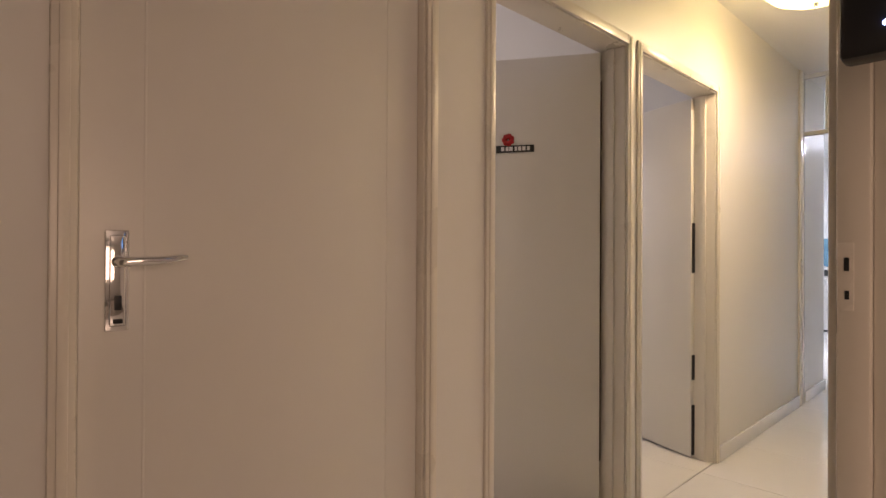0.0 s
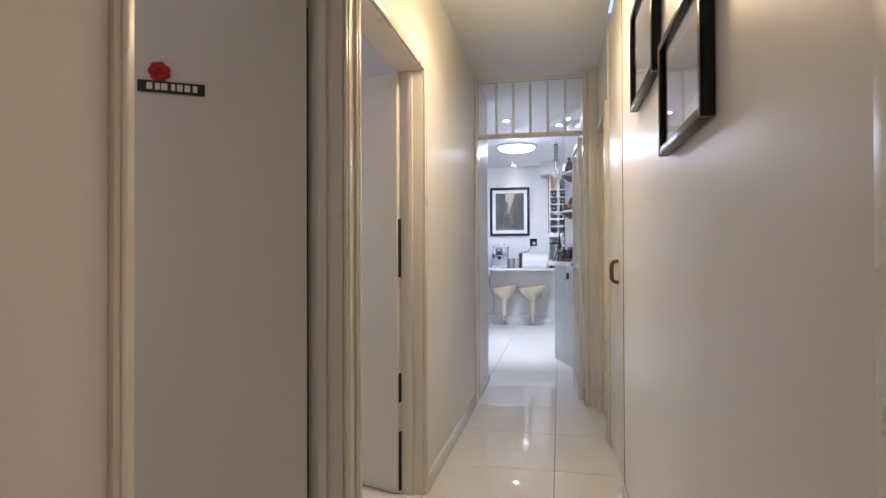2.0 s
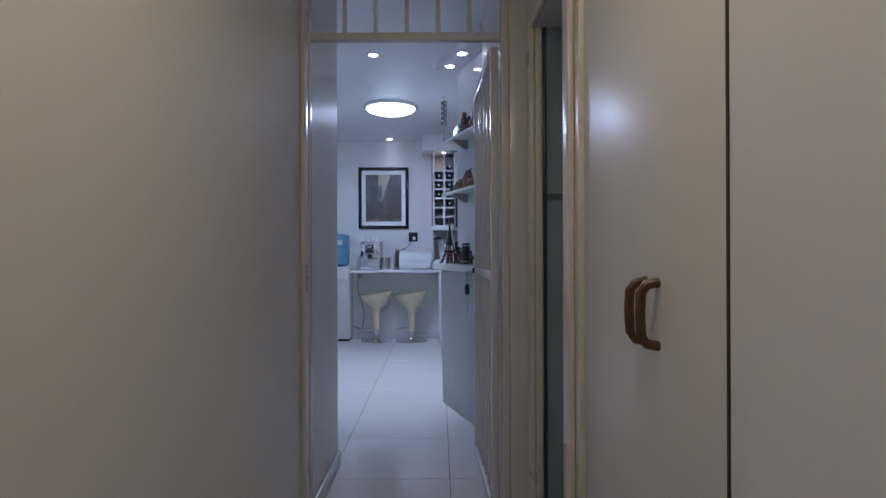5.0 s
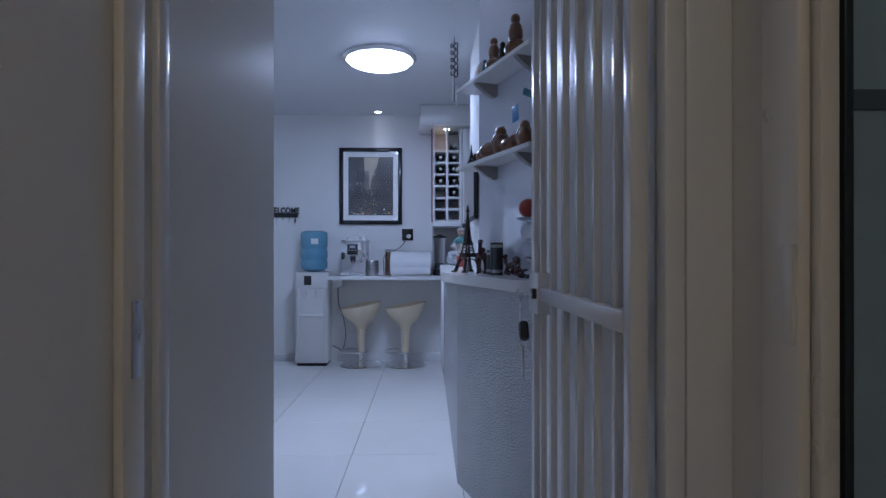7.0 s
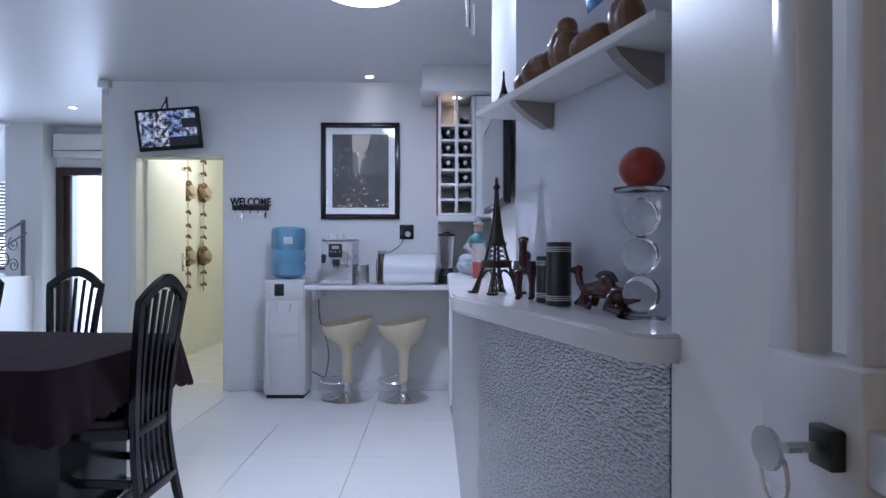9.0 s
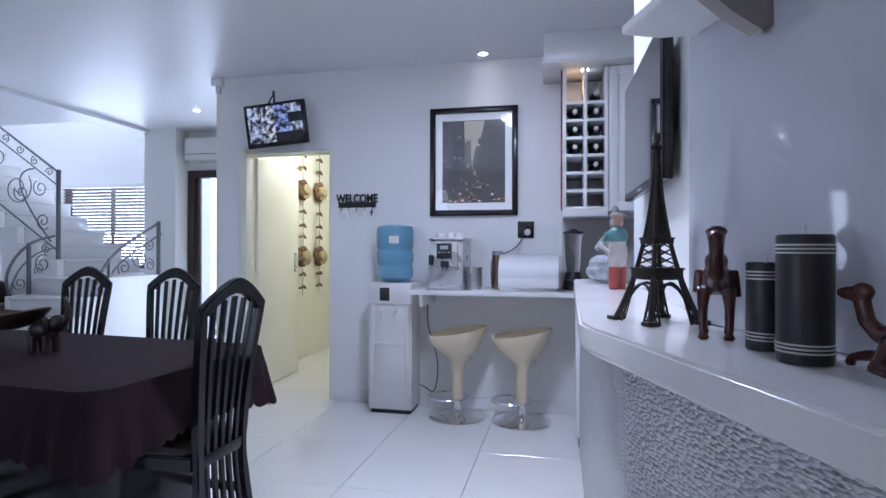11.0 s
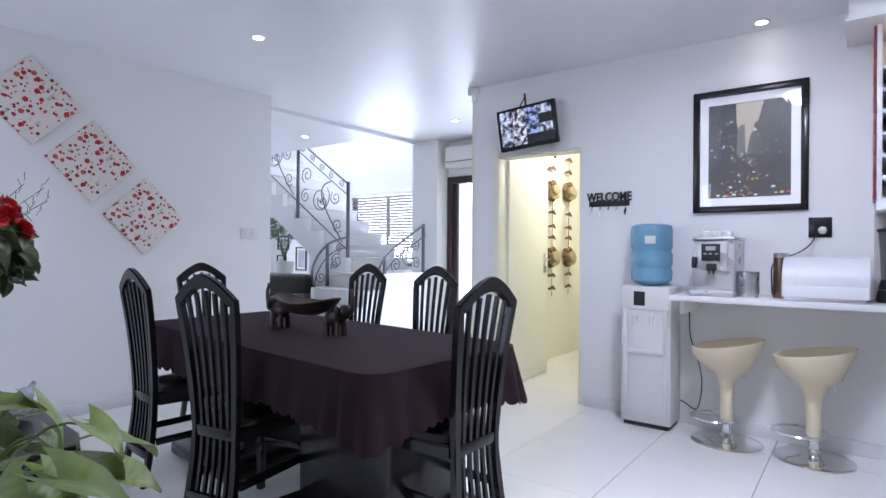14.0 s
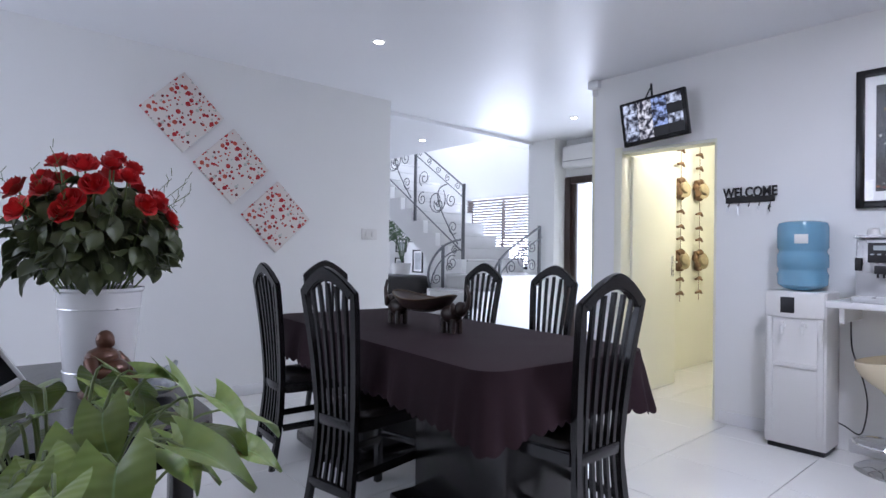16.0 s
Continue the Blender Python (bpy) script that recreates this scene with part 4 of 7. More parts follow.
for x, y in ((0.06, -0.08), (0.07, -0.02), (0.08, 0.05), (0.15, -0.06)):
    cp = thing("cup", pose(6.84 + x, 0.935 + y, 0.9205 + 0.363), "small white cup upturned on the coffee machine", "cup", "cups on the coffee machine")
    bm = bmesh.new()
    lathe(bm, [(0.030, 0), (0.031, 0.004), (0.026, 0.032), (0.018, 0.037)], steps=18)
    part("bowl", bm, M_WHITEPL, cp)
    bm = bmesh.new()
    tube(bm, [(0.028, 0, 0.010), (0.042, 0, 0.012), (0.042, 0, 0.024), (0.025, 0, 0.028)], 0.003, 6)
    part("handle", bm, M_WHITEPL, cp)
cn = thing("canister", pose(6.95, 0.755, 0.9205), "brushed steel canister with a lid", "canister")
bm = bmesh.new()
lathe(bm, [(0.058, 0), (0.06, 0.006), (0.06, 0.135)], steps=28)
part("body", bm, M_STEEL, cn)
bm = bmesh.new()
lathe(bm, [(0.062, 0.136), (0.062, 0.152), (0.055, 0.158)], steps=28)
part("lid", bm, M_STEEL, cn)
jg = thing("flask", pose(7.0, 0.59, 0.9205), "tall brown metal flask with steel rim", "flask")
bm = bmesh.new()
lathe(bm, [(0.042, 0), (0.044, 0.01), (0.040, 0.24)], steps=24)
part("body", bm, mat("brown_metal", (0.20, 0.13, 0.09), 0.25, metal=0.8), jg)
bm = bmesh.new()
lathe(bm, [(0.041, 0.24), (0.042, 0.262), (0.034, 0.268)], steps=24)
part("lid", bm, M_STEEL, jg)
bb = thing("bread_bin", pose(6.83, 0.37, 0.9205), "white roll-top bread bin on dark feet", "bread bin")
bm = bmesh.new()
pr = [(0.0, 0.02), (0.0, 0.10)] + [(0.16 - 0.16 * math.cos(a), 0.10 + 0.145 * math.sin(a)) for a in [k * math.pi / 16 for k in range(1, 9)]] + [(0.27, 0.245), (0.27, 0.02)]
vs0 = [bm.verts.new((x, -0.20, z)) for x, z in pr]
vs1 = [bm.verts.new((x, 0.20, z)) for x, z in pr]
bm.faces.new(vs0), bm.faces.new(list(reversed(vs1)))
for k in range(len(pr)):
    bm.faces.new((vs0[k], vs1[k], vs1[(k + 1) % len(pr)], vs0[(k + 1) % len(pr)]))
part("body", bm, mat("satin_steel_roll", (0.66, 0.67, 0.68), 0.42, metal=0.0, grain=0.06, scale=20, bump=0.03), bb)
bm = bmesh.new()
box(bm, -0.008, 0.004, -0.195, 0.195, 0.022, 0.085, bevel=0.003)
part("front_flap", bm, M_WHITEMETAL, bb)
bm = bmesh.new()
box(bm, -0.004, 0.27, -0.19, 0.19, 0.0, 0.02, bevel=0.003)
part("base", bm, M_STEEL, bb)
bl = thing("blender", pose(7.05, 0.075, 0.9205), "kitchen blender with glass jug and black base", "blender")
bm = bmesh.new()
lathe(bm, [(0.068, 0), (0.07, 0.02), (0.058, 0.09), (0.048, 0.125)], steps=24)
part("motor_base", bm, M_BLACKMATT, bl)
bm = bmesh.new()
lathe(bm, [(0.061, 0.045), (0.0615, 0.072)], steps=24)
part("band", bm, M_CHROME, bl)
bm = bmesh.new()
lathe(bm, [(0.046, 0.126), (0.050, 0.16), (0.063, 0.385)], steps=24)
part("jug", bm, glass("jug_glass", (0.85, 0.85, 0.85), 0.05), bl)
bm = bmesh.new()
lathe(bm, [(0.068, 0.386), (0.068, 0.402), (0.03, 0.408), (0.028, 0.42)], steps=24)
part("lid", bm, M_BLACKMATT, bl)
tr = thing("tray", pose(6.93, -0.08, 0.9205), "flat dark tray at the corner of the worktop", "tray")
bm = bmesh.new()
lathe(bm, [(0.15, 0), (0.165, 0.012), (0.168, 0.03), (0.160, 0.03), (0.15, 0.012)], steps=30)
part("dish", bm, mat("dark_blue_tray", (0.04, 0.05, 0.07), 0.25), tr)
sk = thing("socket", pose(FAR - 0.001, 0.412, 1.345, 0, 0, 90), "black double wall socket with a white plug and cable", "socket")
bm = bmesh.new()
box(bm, -0.06, 0.06, 0.0, 0.010, -0.062, 0.062, bevel=0.003)
part("plate", bm, M_BLACK, sk)
bm = bmesh.new()
lathe(bm, [(0.024, 0.010), (0.022, 0.035), (0.010, 0.042)], m=pose(-0.012, 0, -0.018, -90, 0, 0), steps=18)
part("plug", bm, M_WHITEPL, sk)
for name_, pts in (("cable", [(FAR - 0.04, 0.42, 1.32), (FAR - 0.05, 0.46, 1.24), (FAR - 0.06, 0.52, 1.19), (FAR - 0.08, 0.60, 1.155), (FAR - 0.05, 0.66, 1.10), (FAR - 0.03, 0.66, 0.925)]),
                   ("cable", [(FAR - 0.04, 1.15, 0.90), (FAR - 0.06, 1.145, 0.80), (FAR - 0.07, 1.135, 0.62), (FAR - 0.09, 1.09, 0.50), (FAR - 0.08, 1.06, 0.34), (FAR - 0.08, 1.07, 0.20), (FAR - 0.07, 1.10, 0.13), (FAR - 0.06, 1.17, 0.16), (FAR - 0.05, 1.205, 0.17)])):
    cb = thing(name_, pose(0, 0, 0), "thin black power cable against the kitchen wall", "cable")
    bm = bmesh.new()
    fine = []
    P = [Vector(p) for p in pts]
    for k in range(len(P) - 1):
        a, b0, c, d_ = P[max(k - 1, 0)], P[k], P[k + 1], P[min(k + 2, len(P) - 1)]
        for s in range(6):
            u = s / 6
            fine.append(0.5 * ((2 * b0) + (c - a) * u + (2 * a - 5 * b0 + 4 * c - d_) * u * u + (3 * b0 - 3 * c + d_ - a) * u ** 3))
    tube(bm, fine + [P[-1]], 0.0042, 7)
    part("lead", bm, M_BLACKMATT, cb)


def stool(m):
    ob = thing("bar_stool", m, "cream bucket bar stool on a round chrome base", "bar stool", "stools under the counter")
    bm = bmesh.new()
    lathe(bm, [(0.20, 0.0), (0.205, 0.006), (0.19, 0.016), (0.10, 0.032), (0.045, 0.045), (0.032, 0.06)], steps=40)
    part("base", bm, M_CHROME, ob, "round chrome base")
    bm = bmesh.new()
    lathe(bm, [(0.026, 0.06), (0.026, 0.14)], steps=20)
    part("column", bm, M_CHROME, ob)
    bm = bmesh.new()
    lathe(bm, [(0.034, 0.14), (0.037, 0.16), (0.040, 0.28), (0.047, 0.36), (0.060, 0.405), (0.068, 0.418)], steps=28)
    part("sleeve", bm, M_CREAM, ob)
    # shell seat with a raised back lip
    bm = bmesh.new()
    rings, N = [], 40
    for r, z in ((0.064, 0.41), (0.092, 0.445), (0.138, 0.475), (0.178, 0.51), (0.200, 0.55), (0.207, 0.585), (0.200, 0.587), (0.176, 0.555), (0.10, 0.52), (0.02, 0.515)):
        ring = []
        for k in range(N):
            a = 2 * math.pi * k / N
            lift = 0.0 if z < 0.50 else (0.075 * (0.5 + 0.5 * math.cos(a + 0.35)) * (r / 0.215))
            ring.append(bm.verts.new((r * math.cos(a), r * 1.0 * math.sin(a), z + lift)))
        rings.append(ring)
    for a, b0 in zip(rings, rings[1:]):
        for k in range(N):
            bm.faces.new((a[k], a[(k + 1) % N], b0[(k + 1) % N], b0[k]))
    bm.faces.new(list(reversed(rings[0]))), bm.faces.new(rings[-1])
    part("seat", bm, M_CREAM, ob, "cream moulded bucket seat")
    bm = bmesh.new()
    tube(bm, [(0.02 + 0.14 * math.cos(a) - 0.09, 0.14 * math.sin(a), 0.155) for a in [2.2 * math.pi * k / 26 for k in range(27)]], 0.008, 8)
    part("foot_ring", bm, M_CHROME, ob)
    bm = bmesh.new()
    tube(bm, [(0.03, -0.05, 0.47), (0.05, -0.13, 0.455), (0.055, -0.16, 0.44)], 0.005, 6)
    part("lift_lever", bm, M_CHROME, ob)
    return ob


s1 = stool(pose(7.02, 0.88, 0, 0, 0, -62))
copy_thing(s1, pose(7.0, 0.425, 0, 0, 0, -70))

# screen over the doorway
M_CCTV = mat("lit_camera_screen", (0.55, 0.62, 0.75), 0.25, grain=0.2, scale=40, bump=0, emit=0.55)
tv = thing("monitor", pose(7.10, 2.355, 2.18, -4.2, -7, 0) @ Matrix.Diagonal((1, 0.91, 0.91, 1)), "black monitor showing a grid of camera pictures over the doorway", "monitor")
bm = bmesh.new()
box(bm, 0.0, 0.04, -0.285, 0.285, -0.185, 0.185, bevel=0.008)
part("housing", bm, M_BLACK, tv)
CAMS = []
for k, tone in enumerate(((0.75, 0.85, 1.0), (0.45, 0.60, 1.0), (0.9, 0.92, 0.95))):
    m, t, b = nodes_of("camera_picture")
    co = t.nodes.new("ShaderNodeTexCoord")
    n1 = t.nodes.new("ShaderNodeTexNoise")
    n1.inputs["Scale"].default_value, n1.inputs["Detail"].default_value = 19 + 5 * k, 3
    cr = t.nodes.new("ShaderNodeValToRGB")
    cr.color_ramp.elements[0].position, cr.color_ramp.elements[0].color = 0.42, (0.006, 0.008, 0.02, 1)
    cr.color_ramp.elements[1].position, cr.color_ramp.elements[1].color = 0.62, (*tone, 1)
    t.links.new(co.outputs["Object"], n1.inputs["Vector"]), t.links.new(n1.outputs["Fac"], cr.inputs[0])
    b.inputs["Base Color"].default_value, b.inputs["Roughness"].default_value = (0.01, 0.01, 0.012, 1), 0.2
    t.links.new(cr.outputs[0], b.inputs["Emission Color"])
    b.inputs["Emission Strength"].default_value = 0.75
    CAMS.append(m)
rng = random.Random(11)
for r in range(4):
    for c in range(4):
        bm = bmesh.new()
        y0, z0 = -0.255 + c * 0.1275, -0.150 + r * 0.078
        box(bm, -0.002, 0.001, y0 + 0.002, y0 + 0.1255, z0 + 0.002, z0 + 0.076)
        dark = (r, c) in ((0, 0), (2, 0), (0, 1))
        part("camera_picture", bm, M_BLACKMATT if dark else CAMS[(r * 3 + c) % 3], tv)
bm = bmesh.new()
tube(bm, [(0.03, 0.0, 0.17), (0.02, -0.01, 0.27), (0.015, -0.015, 0.285)], 0.009, 8)
part("hanger", bm, M_BLACKMATT, tv)
bm = bmesh.new()
tube(bm, [(0.03, 0.07, 0.17), (0.02, -0.008, 0.262)], 0.006, 8)
part("hanger", bm, M_BLACKMATT, tv)
bm = bmesh.new()
box(bm, 0.04, 0.155, -0.04, 0.04, -0.06, 0.06, bevel=0.004)
part("bracket", bm, M_BLACKMATT, tv)

# doorway to the yellow passage
yf = thing("door_frame_6", pose(0, 0, 0), "cream painted frame of the lit yellow passage", "door frame", kind="structure")
for b_ in ((FAR + 0.002, FAR + 0.138, DR[1] - 0.028, DR[1] - 0.001, 0, 1.998), (FAR + 0.002, FAR + 0.138, DR[0] + 0.001, DR[0] + 0.018, 0, 1.998), (FAR - 0.014, FAR, DR[1] - 0.03, DR[1] + 0.035, 0, 2.03), (FAR + 0.002, FAR + 0.138, DR[0] + 0.018, DR[1] - 0.028, 1.975, 1.998)):
    bm = bmesh.new()
    box(bm, *b_, bevel=0.004)
    part("jamb", bm, M_YELLOW, yf)
d6 = leaf("door_4", pose(FAR + 0.13, DR[1] - 0.03, 0, 0, 0, 0.5), 0.76, "pale yellow door standing open into the passage", height=1.97, panel=False, material=M_YELLOW)
lever(d6, pose(0.69, -0.02, 1.07, 0, 0, 180))
M_STRAW = mat("straw", (0.40, 0.33, 0.19), 0.8, grain=0.3, scale=40)
M_BROWN = mat("dark_brown_straw", (0.16, 0.09, 0.04), 0.8, grain=0.4, scale=30)
for gx, gy, hats in ((8.70, 2.90, (1.84, 1.12)), (9.12, 2.90, (1.86, 1.12))):
    gl = thing("straw_garland", pose(gx, gy, 0), "hanging garland of small straw hats and sticks", "garland")
    bm = bmesh.new()
    tube(bm, [(0, 0, 2.25), (0.003, 0, 1.5), (0, 0.002, 0.70)], 0.003, 6)
    tube(bm, [(0, 0, 2.25), (0, 0, CEIL - 0.002)], 0.003, 6)
    part("string", bm, M_BROWN, gl)
    for h in hats:
        bm = bmesh.new()
        tube(bm, [(0.07 * math.cos(a), 0.012 * math.sin(3 * a), h + (0.095 + 0.015 * math.cos(2 * a)) * math.sin(a)) for a in [2 * math.pi * k / 27 for k in range(28)]], [0.030 + 0.009 * math.sin(2.1 * k) for k in range(28)], 8)
        part("bow", bm, M_BROWN, gl, "dark brown bow")
        bm = bmesh.new()
        lathe(bm, [(0.095, 0.0), (0.097, 0.008), (0.060, 0.014), (0.052, 0.05), (0.02, 0.062)], m=pose(0.0, -0.02, h, 78, 0, -20), steps=20)
        part("hat", bm, M_STRAW, gl, "small straw hat")
    for k, z in enumerate((2.22, 2.08, 1.60, 1.45, 1.33, 0.92, 0.78)):
        bm = bmesh.new()
        tube(bm, [(-0.075, 0, z), (0.0, -0.01, z + 0.015), (0.07, 0, z - 0.01)], [0.012, 0.018, 0.010], 7)
        part("stick", bm, M_BROWN, gl)

# ---- things on the bar ----
TOP = 1.069


def candle(m, r, h, label):
    ob = thing("pillar_candle", m, label, "candle", "candles on the bar")
    bm = bmesh.new()
    lathe(bm, [(r * 0.97, 0), (r, 0.002), (r, h - 0.003), (r * 0.95, h), (r * 0.5, h - 0.004)], steps=32)
    part("wax", bm, M_BLACKMATT, ob)
    for z0 in (0.012, h - 0.022):
        for k in range(3):
            bm = bmesh.new()
            lathe(bm, [(r + 0.0004, z0 + k * 0.0045), (r + 0.001, z0 + k * 0.0045 + 0.001), (r + 0.0004, z0 + k * 0.0045 + 0.0022)], steps=32)
            part("band", bm, mat("silver_band", (0.55, 0.54, 0.50), 0.35, metal=0.7) if "silver_band" not in bpy.data.materials else bpy.data.materials["silver_band"], ob, "thin silver band")
    bm = bmesh.new()
    tube(bm, [(0, 0, h - 0.006), (0.001, 0, h + 0.010)], 0.0018, 6)
    part("wick", bm, M_CARD, ob)
    return ob


candle(pose(3.802, -0.124, TOP), 0.0295, 0.147, "thick black pillar candle with silver bands on the bar")
candle(pose(3.885, -0.110, TOP), 0.0235, 0.113, "smaller black pillar candle with silver bands on the bar")

M_BRONZE = mat("dark_bronze", (0.034, 0.028, 0.022), 0.38, metal=0.6, grain=0.3, scale=30)
tw = thing("tower_model", pose(4.145, -0.016, TOP, 0, 0, 28) @ Matrix.Diagonal((0.70, 0.70, 0.93, 1)), "dark bronze model of a lattice tower on the bar", "ornament")
H = 0.365


def tw_half(z):
    u = z / H
    return 0.060 * (1 - u) ** 2.7 + 0.0105 * (1 - u) + 0.003


for sx in (-1, 1):
    for sy in (-1, 1):
        bm = bmesh.new()
        pts = [(sx * tw_half(H * k / 18), sy * tw_half(H * k / 18), H * k / 18) for k in range(19)]
        tube(bm, pts, [0.0075 * (1 - 0.65 * k / 18) for k in range(19)], 6)
        box(bm, pts[0][0] - 0.016, pts[0][0] + 0.016, pts[0][1] - 0.016, pts[0][1] + 0.016, 0, 0.008, bevel=0.002)
        # inner edge of the lattice leg
        q = [(sx * tw_half(H * k / 18) * (0.62 + 0.38 * k / 7), sy * tw_half(H * k / 18), H * k / 18) for k in range(0, 7)]
        tube(bm, q, 0.003, 5)
        q2 = [(sx * tw_half(H * k / 18), sy * tw_half(H * k / 18) * (0.62 + 0.38 * k / 7), H * k / 18) for k in range(0, 7)]
        tube(bm, q2, 0.003, 5)
        for k in range(6):
            tube(bm, [pts[k], q[k + 1]], 0.0016, 4), tube(bm, [q[k], pts[k + 1]], 0.0016, 4)
            tube(bm, [pts[k], q2[k + 1]], 0.0016, 4), tube(bm, [q2[k], pts[k + 1]], 0.0016, 4)
        part("leg", bm, M_BRONZE, tw)
for z, t_ in ((0.092, 0.020), (0.155, 0.010), (0.335, 0.008)):
    bm = bmesh.new()
    h_ = tw_half(z) + 0.007
    box(bm, -h_, h_, -h_, h_, z - t_ / 2, z + t_ / 2, bevel=0.002)
    box(bm, -h_ * 1.06, h_ * 1.06, -h_ * 1.06, h_ * 1.06, z + t_ / 2 - 0.001, z + t_ / 2 + 0.003, bevel=0.001)
    part("platform", bm, M_BRONZE, tw)
bm = bmesh.new()
for side in range(4):
    R = Matrix.Rotation(side * math.pi / 2, 4, "Z")
    arc = [R @ Vector((0.052 * math.cos(a), -tw_half(0.03 + 0.05 * math.sin(a)), 0.012 + 0.062 * math.sin(a))) for a in [math.pi * k / 14 for k in range(15)]]
    tube(bm, arc, 0.003, 5)
part("arch", bm, M_BRONZE, tw)
bm = bmesh.new()
for side in range(4):
    R = Matrix.Rotation(side * math.pi / 2, 4, "Z")
    for k in range(15):
        za, zb = 0.095 + k * 0.0155, 0.095 + (k + 1) * 0.0155
        a, c = tw_half(za), tw_half(zb)
        tube(bm, [R @ Vector((-a, -a, za)), R @ Vector((c, -c, zb))], 0.0014, 4)
        tube(bm, [R @ Vector((a, -a, za)), R @ Vector((-c, -c, zb))], 0.0014, 4)
        if k > 3:
            bm.faces.new([bm.verts.new(R @ Vector(p)) for p in ((-a * 0.8, -a, za), (a * 0.8, -a, za), (c * 0.8, -c, zb), (-c * 0.8, -c, zb))])
part("lattice", bm, M_BRONZE, tw)
bm = bmesh.new()
lathe(bm, [(0.008, 0.338), (0.009, 0.346), (0.004, 0.352), (0.003, 0.362), (0.001, 0.372)], steps=12)
part("mast", bm, M_BRONZE, tw)

M_REDWOOD = mat("polished_red_wood", (0.052, 0.014, 0.010), 0.25, grain=0.4, scale=24, bump=0.04)


def figure(name, m, blobs, limbs, material, label, category="ornament"):
    """One plain carved mesh from swollen bodies and limbs, fused into one skin."""
    bm = bmesh.new()
    for x, y, z, rx, ry, rz in blobs:
        ball(bm, x, y, z, rx, ry, rz, seg=14)
    for pts, rs in limbs:
        tube(bm, pts, rs, 10)
    ob = link(name, bm, material, True)
    rm = ob.modifiers.new("skin", "REMESH")
    rm.mode, rm.voxel_size, rm.use_smooth_shade = "VOXEL", 0.0028, True
    sm = ob.modifiers.new("soften", "SMOOTH")
    sm.iterations = 3
    ob.matrix_basis = m
    return tagged(ob, label, category)


# standing camel
legs = [([(sx * 0.016, y, 0.075), (sx * 0.018, y + 0.004, 0.040), (sx * 0.017, y, 0.006), (sx * 0.017, y - 0.006, 0.002)], [0.011, 0.007, 0.006, 0.009]) for sx in (-1, 1) for y in (-0.03, 0.035)]
figure("camel_figure", pose(3.985, -0.075, TOP, 0, 0, -104), [(0, 0, 0.085, 0.023, 0.048, 0.024), (0, 0.008, 0.112, 0.017, 0.026, 0.016), (0, -0.060, 0.146, 0.012, 0.020, 0.012), (0, -0.055, 0.155, 0.015, 0.012, 0.009)],
       legs + [([(0, -0.040, 0.085), (0, -0.062, 0.095), (0, -0.066, 0.120), (0, -0.058, 0.143)], [0.016, 0.012, 0.010, 0.011]), ([(-0.024, -0.01, 0.10), (-0.028, -0.012, 0.065)], [0.006, 0.005]), ([(0.024, -0.01, 0.10), (0.029, -0.012, 0.06)], [0.006, 0.005])], M_REDWOOD, "small polished red-brown wooden camel standing on the bar")
# resting camel
figure("camel_figure", pose(3.66, -0.185, TOP, 0, 0, 199.5) @ Matrix.Diagonal((1.12, 1, 1.0, 1)), [(0.0, 0, 0.046, 0.052, 0.017, 0.019), (0.012, 0, 0.066, 0.022, 0.014, 0.013), (-0.090, 0, 0.083, 0.018, 0.008, 0.008), (-0.078, 0, 0.086, 0.011, 0.009, 0.010), (0.045, 0, 0.038, 0.022, 0.018, 0.018)],
       [([(-0.040, 0, 0.046), (-0.060, 0, 0.044), (-0.074, 0, 0.056), (-0.080, 0, 0.080)], [0.013, 0.010, 0.008, 0.008]), ([(-0.035, 0.014, 0.040), (-0.045, 0.016, 0.014), (-0.085, 0.016, 0.018), (-0.104, 0.016, 0.012), (-0.108, 0.016, 0.003)], [0.010, 0.010, 0.007, 0.005, 0.006]), ([(-0.035, -0.014, 0.040), (-0.050, -0.015, 0.012), (-0.020, -0.015, 0.008)], [0.010, 0.010, 0.007]), ([(0.055, 0, 0.050), (0.085, 0, 0.036), (0.105, 0, 0.038)], [0.007, 0.004, 0.003]), ([(0.048, 0.014, 0.034), (0.030, 0.017, 0.012), (0.075, 0.017, 0.008)], [0.013, 0.010, 0.008]), ([(0.048, -0.014, 0.034), (0.030, -0.016, 0.012), (0.075, -0.016, 0.008)], [0.013, 0.010, 0.008])], M_REDWOOD, "polished red-brown wooden camel kneeling on the bar")
sd = thing("saddle", pose(3.66, -0.185, TOP, 0, 0, 199.5), "small dark leather saddle on the kneeling camel", "saddle")
bm = bmesh.new()
tube(bm, [(-0.022, 0.0, 0.072), (-0.008, 0, 0.078), (0.012, 0, 0.081), (0.032, 0, 0.078), (0.048, 0, 0.066)], [0.003, 0.006, 0.007, 0.006, 0.003], 8)
part("pad", bm, M_BLACKMATT, sd)

gs = thing("candle_holder", pose(3.55, -0.225, TOP), "candle holder of stacked glass balls with a red ball candle", "candle holder")
bm = bmesh.new()
lathe(bm, [(0.045, 0), (0.046, 0.003), (0.014, 0.010), (0.010, 0.014)], steps=24)
part("foot", bm, M_GLASS, gs)
for k in range(3):
    bm = bmesh.new()
    ball(bm, 0, 0, 0.046 + k * 0.072, 0.035, seg=24)
    part("glass_ball", bm, M_GLASS, gs)
    bm = bmesh.new()
    lathe(bm, [(0.010, 0.080 + k * 0.072), (0.008, 0.083 + k * 0.072), (0.010, 0.086 + k * 0.072)], steps=14)
    part("collar", bm, M_CHROME, gs)
bm = bmesh.new()
lathe(bm, [(0.012, 0.228), (0.048, 0.238), (0.052, 0.246), (0.046, 0.244)], steps=24)
part("dish", bm, M_GLASS, gs)
bm = bmesh.new()
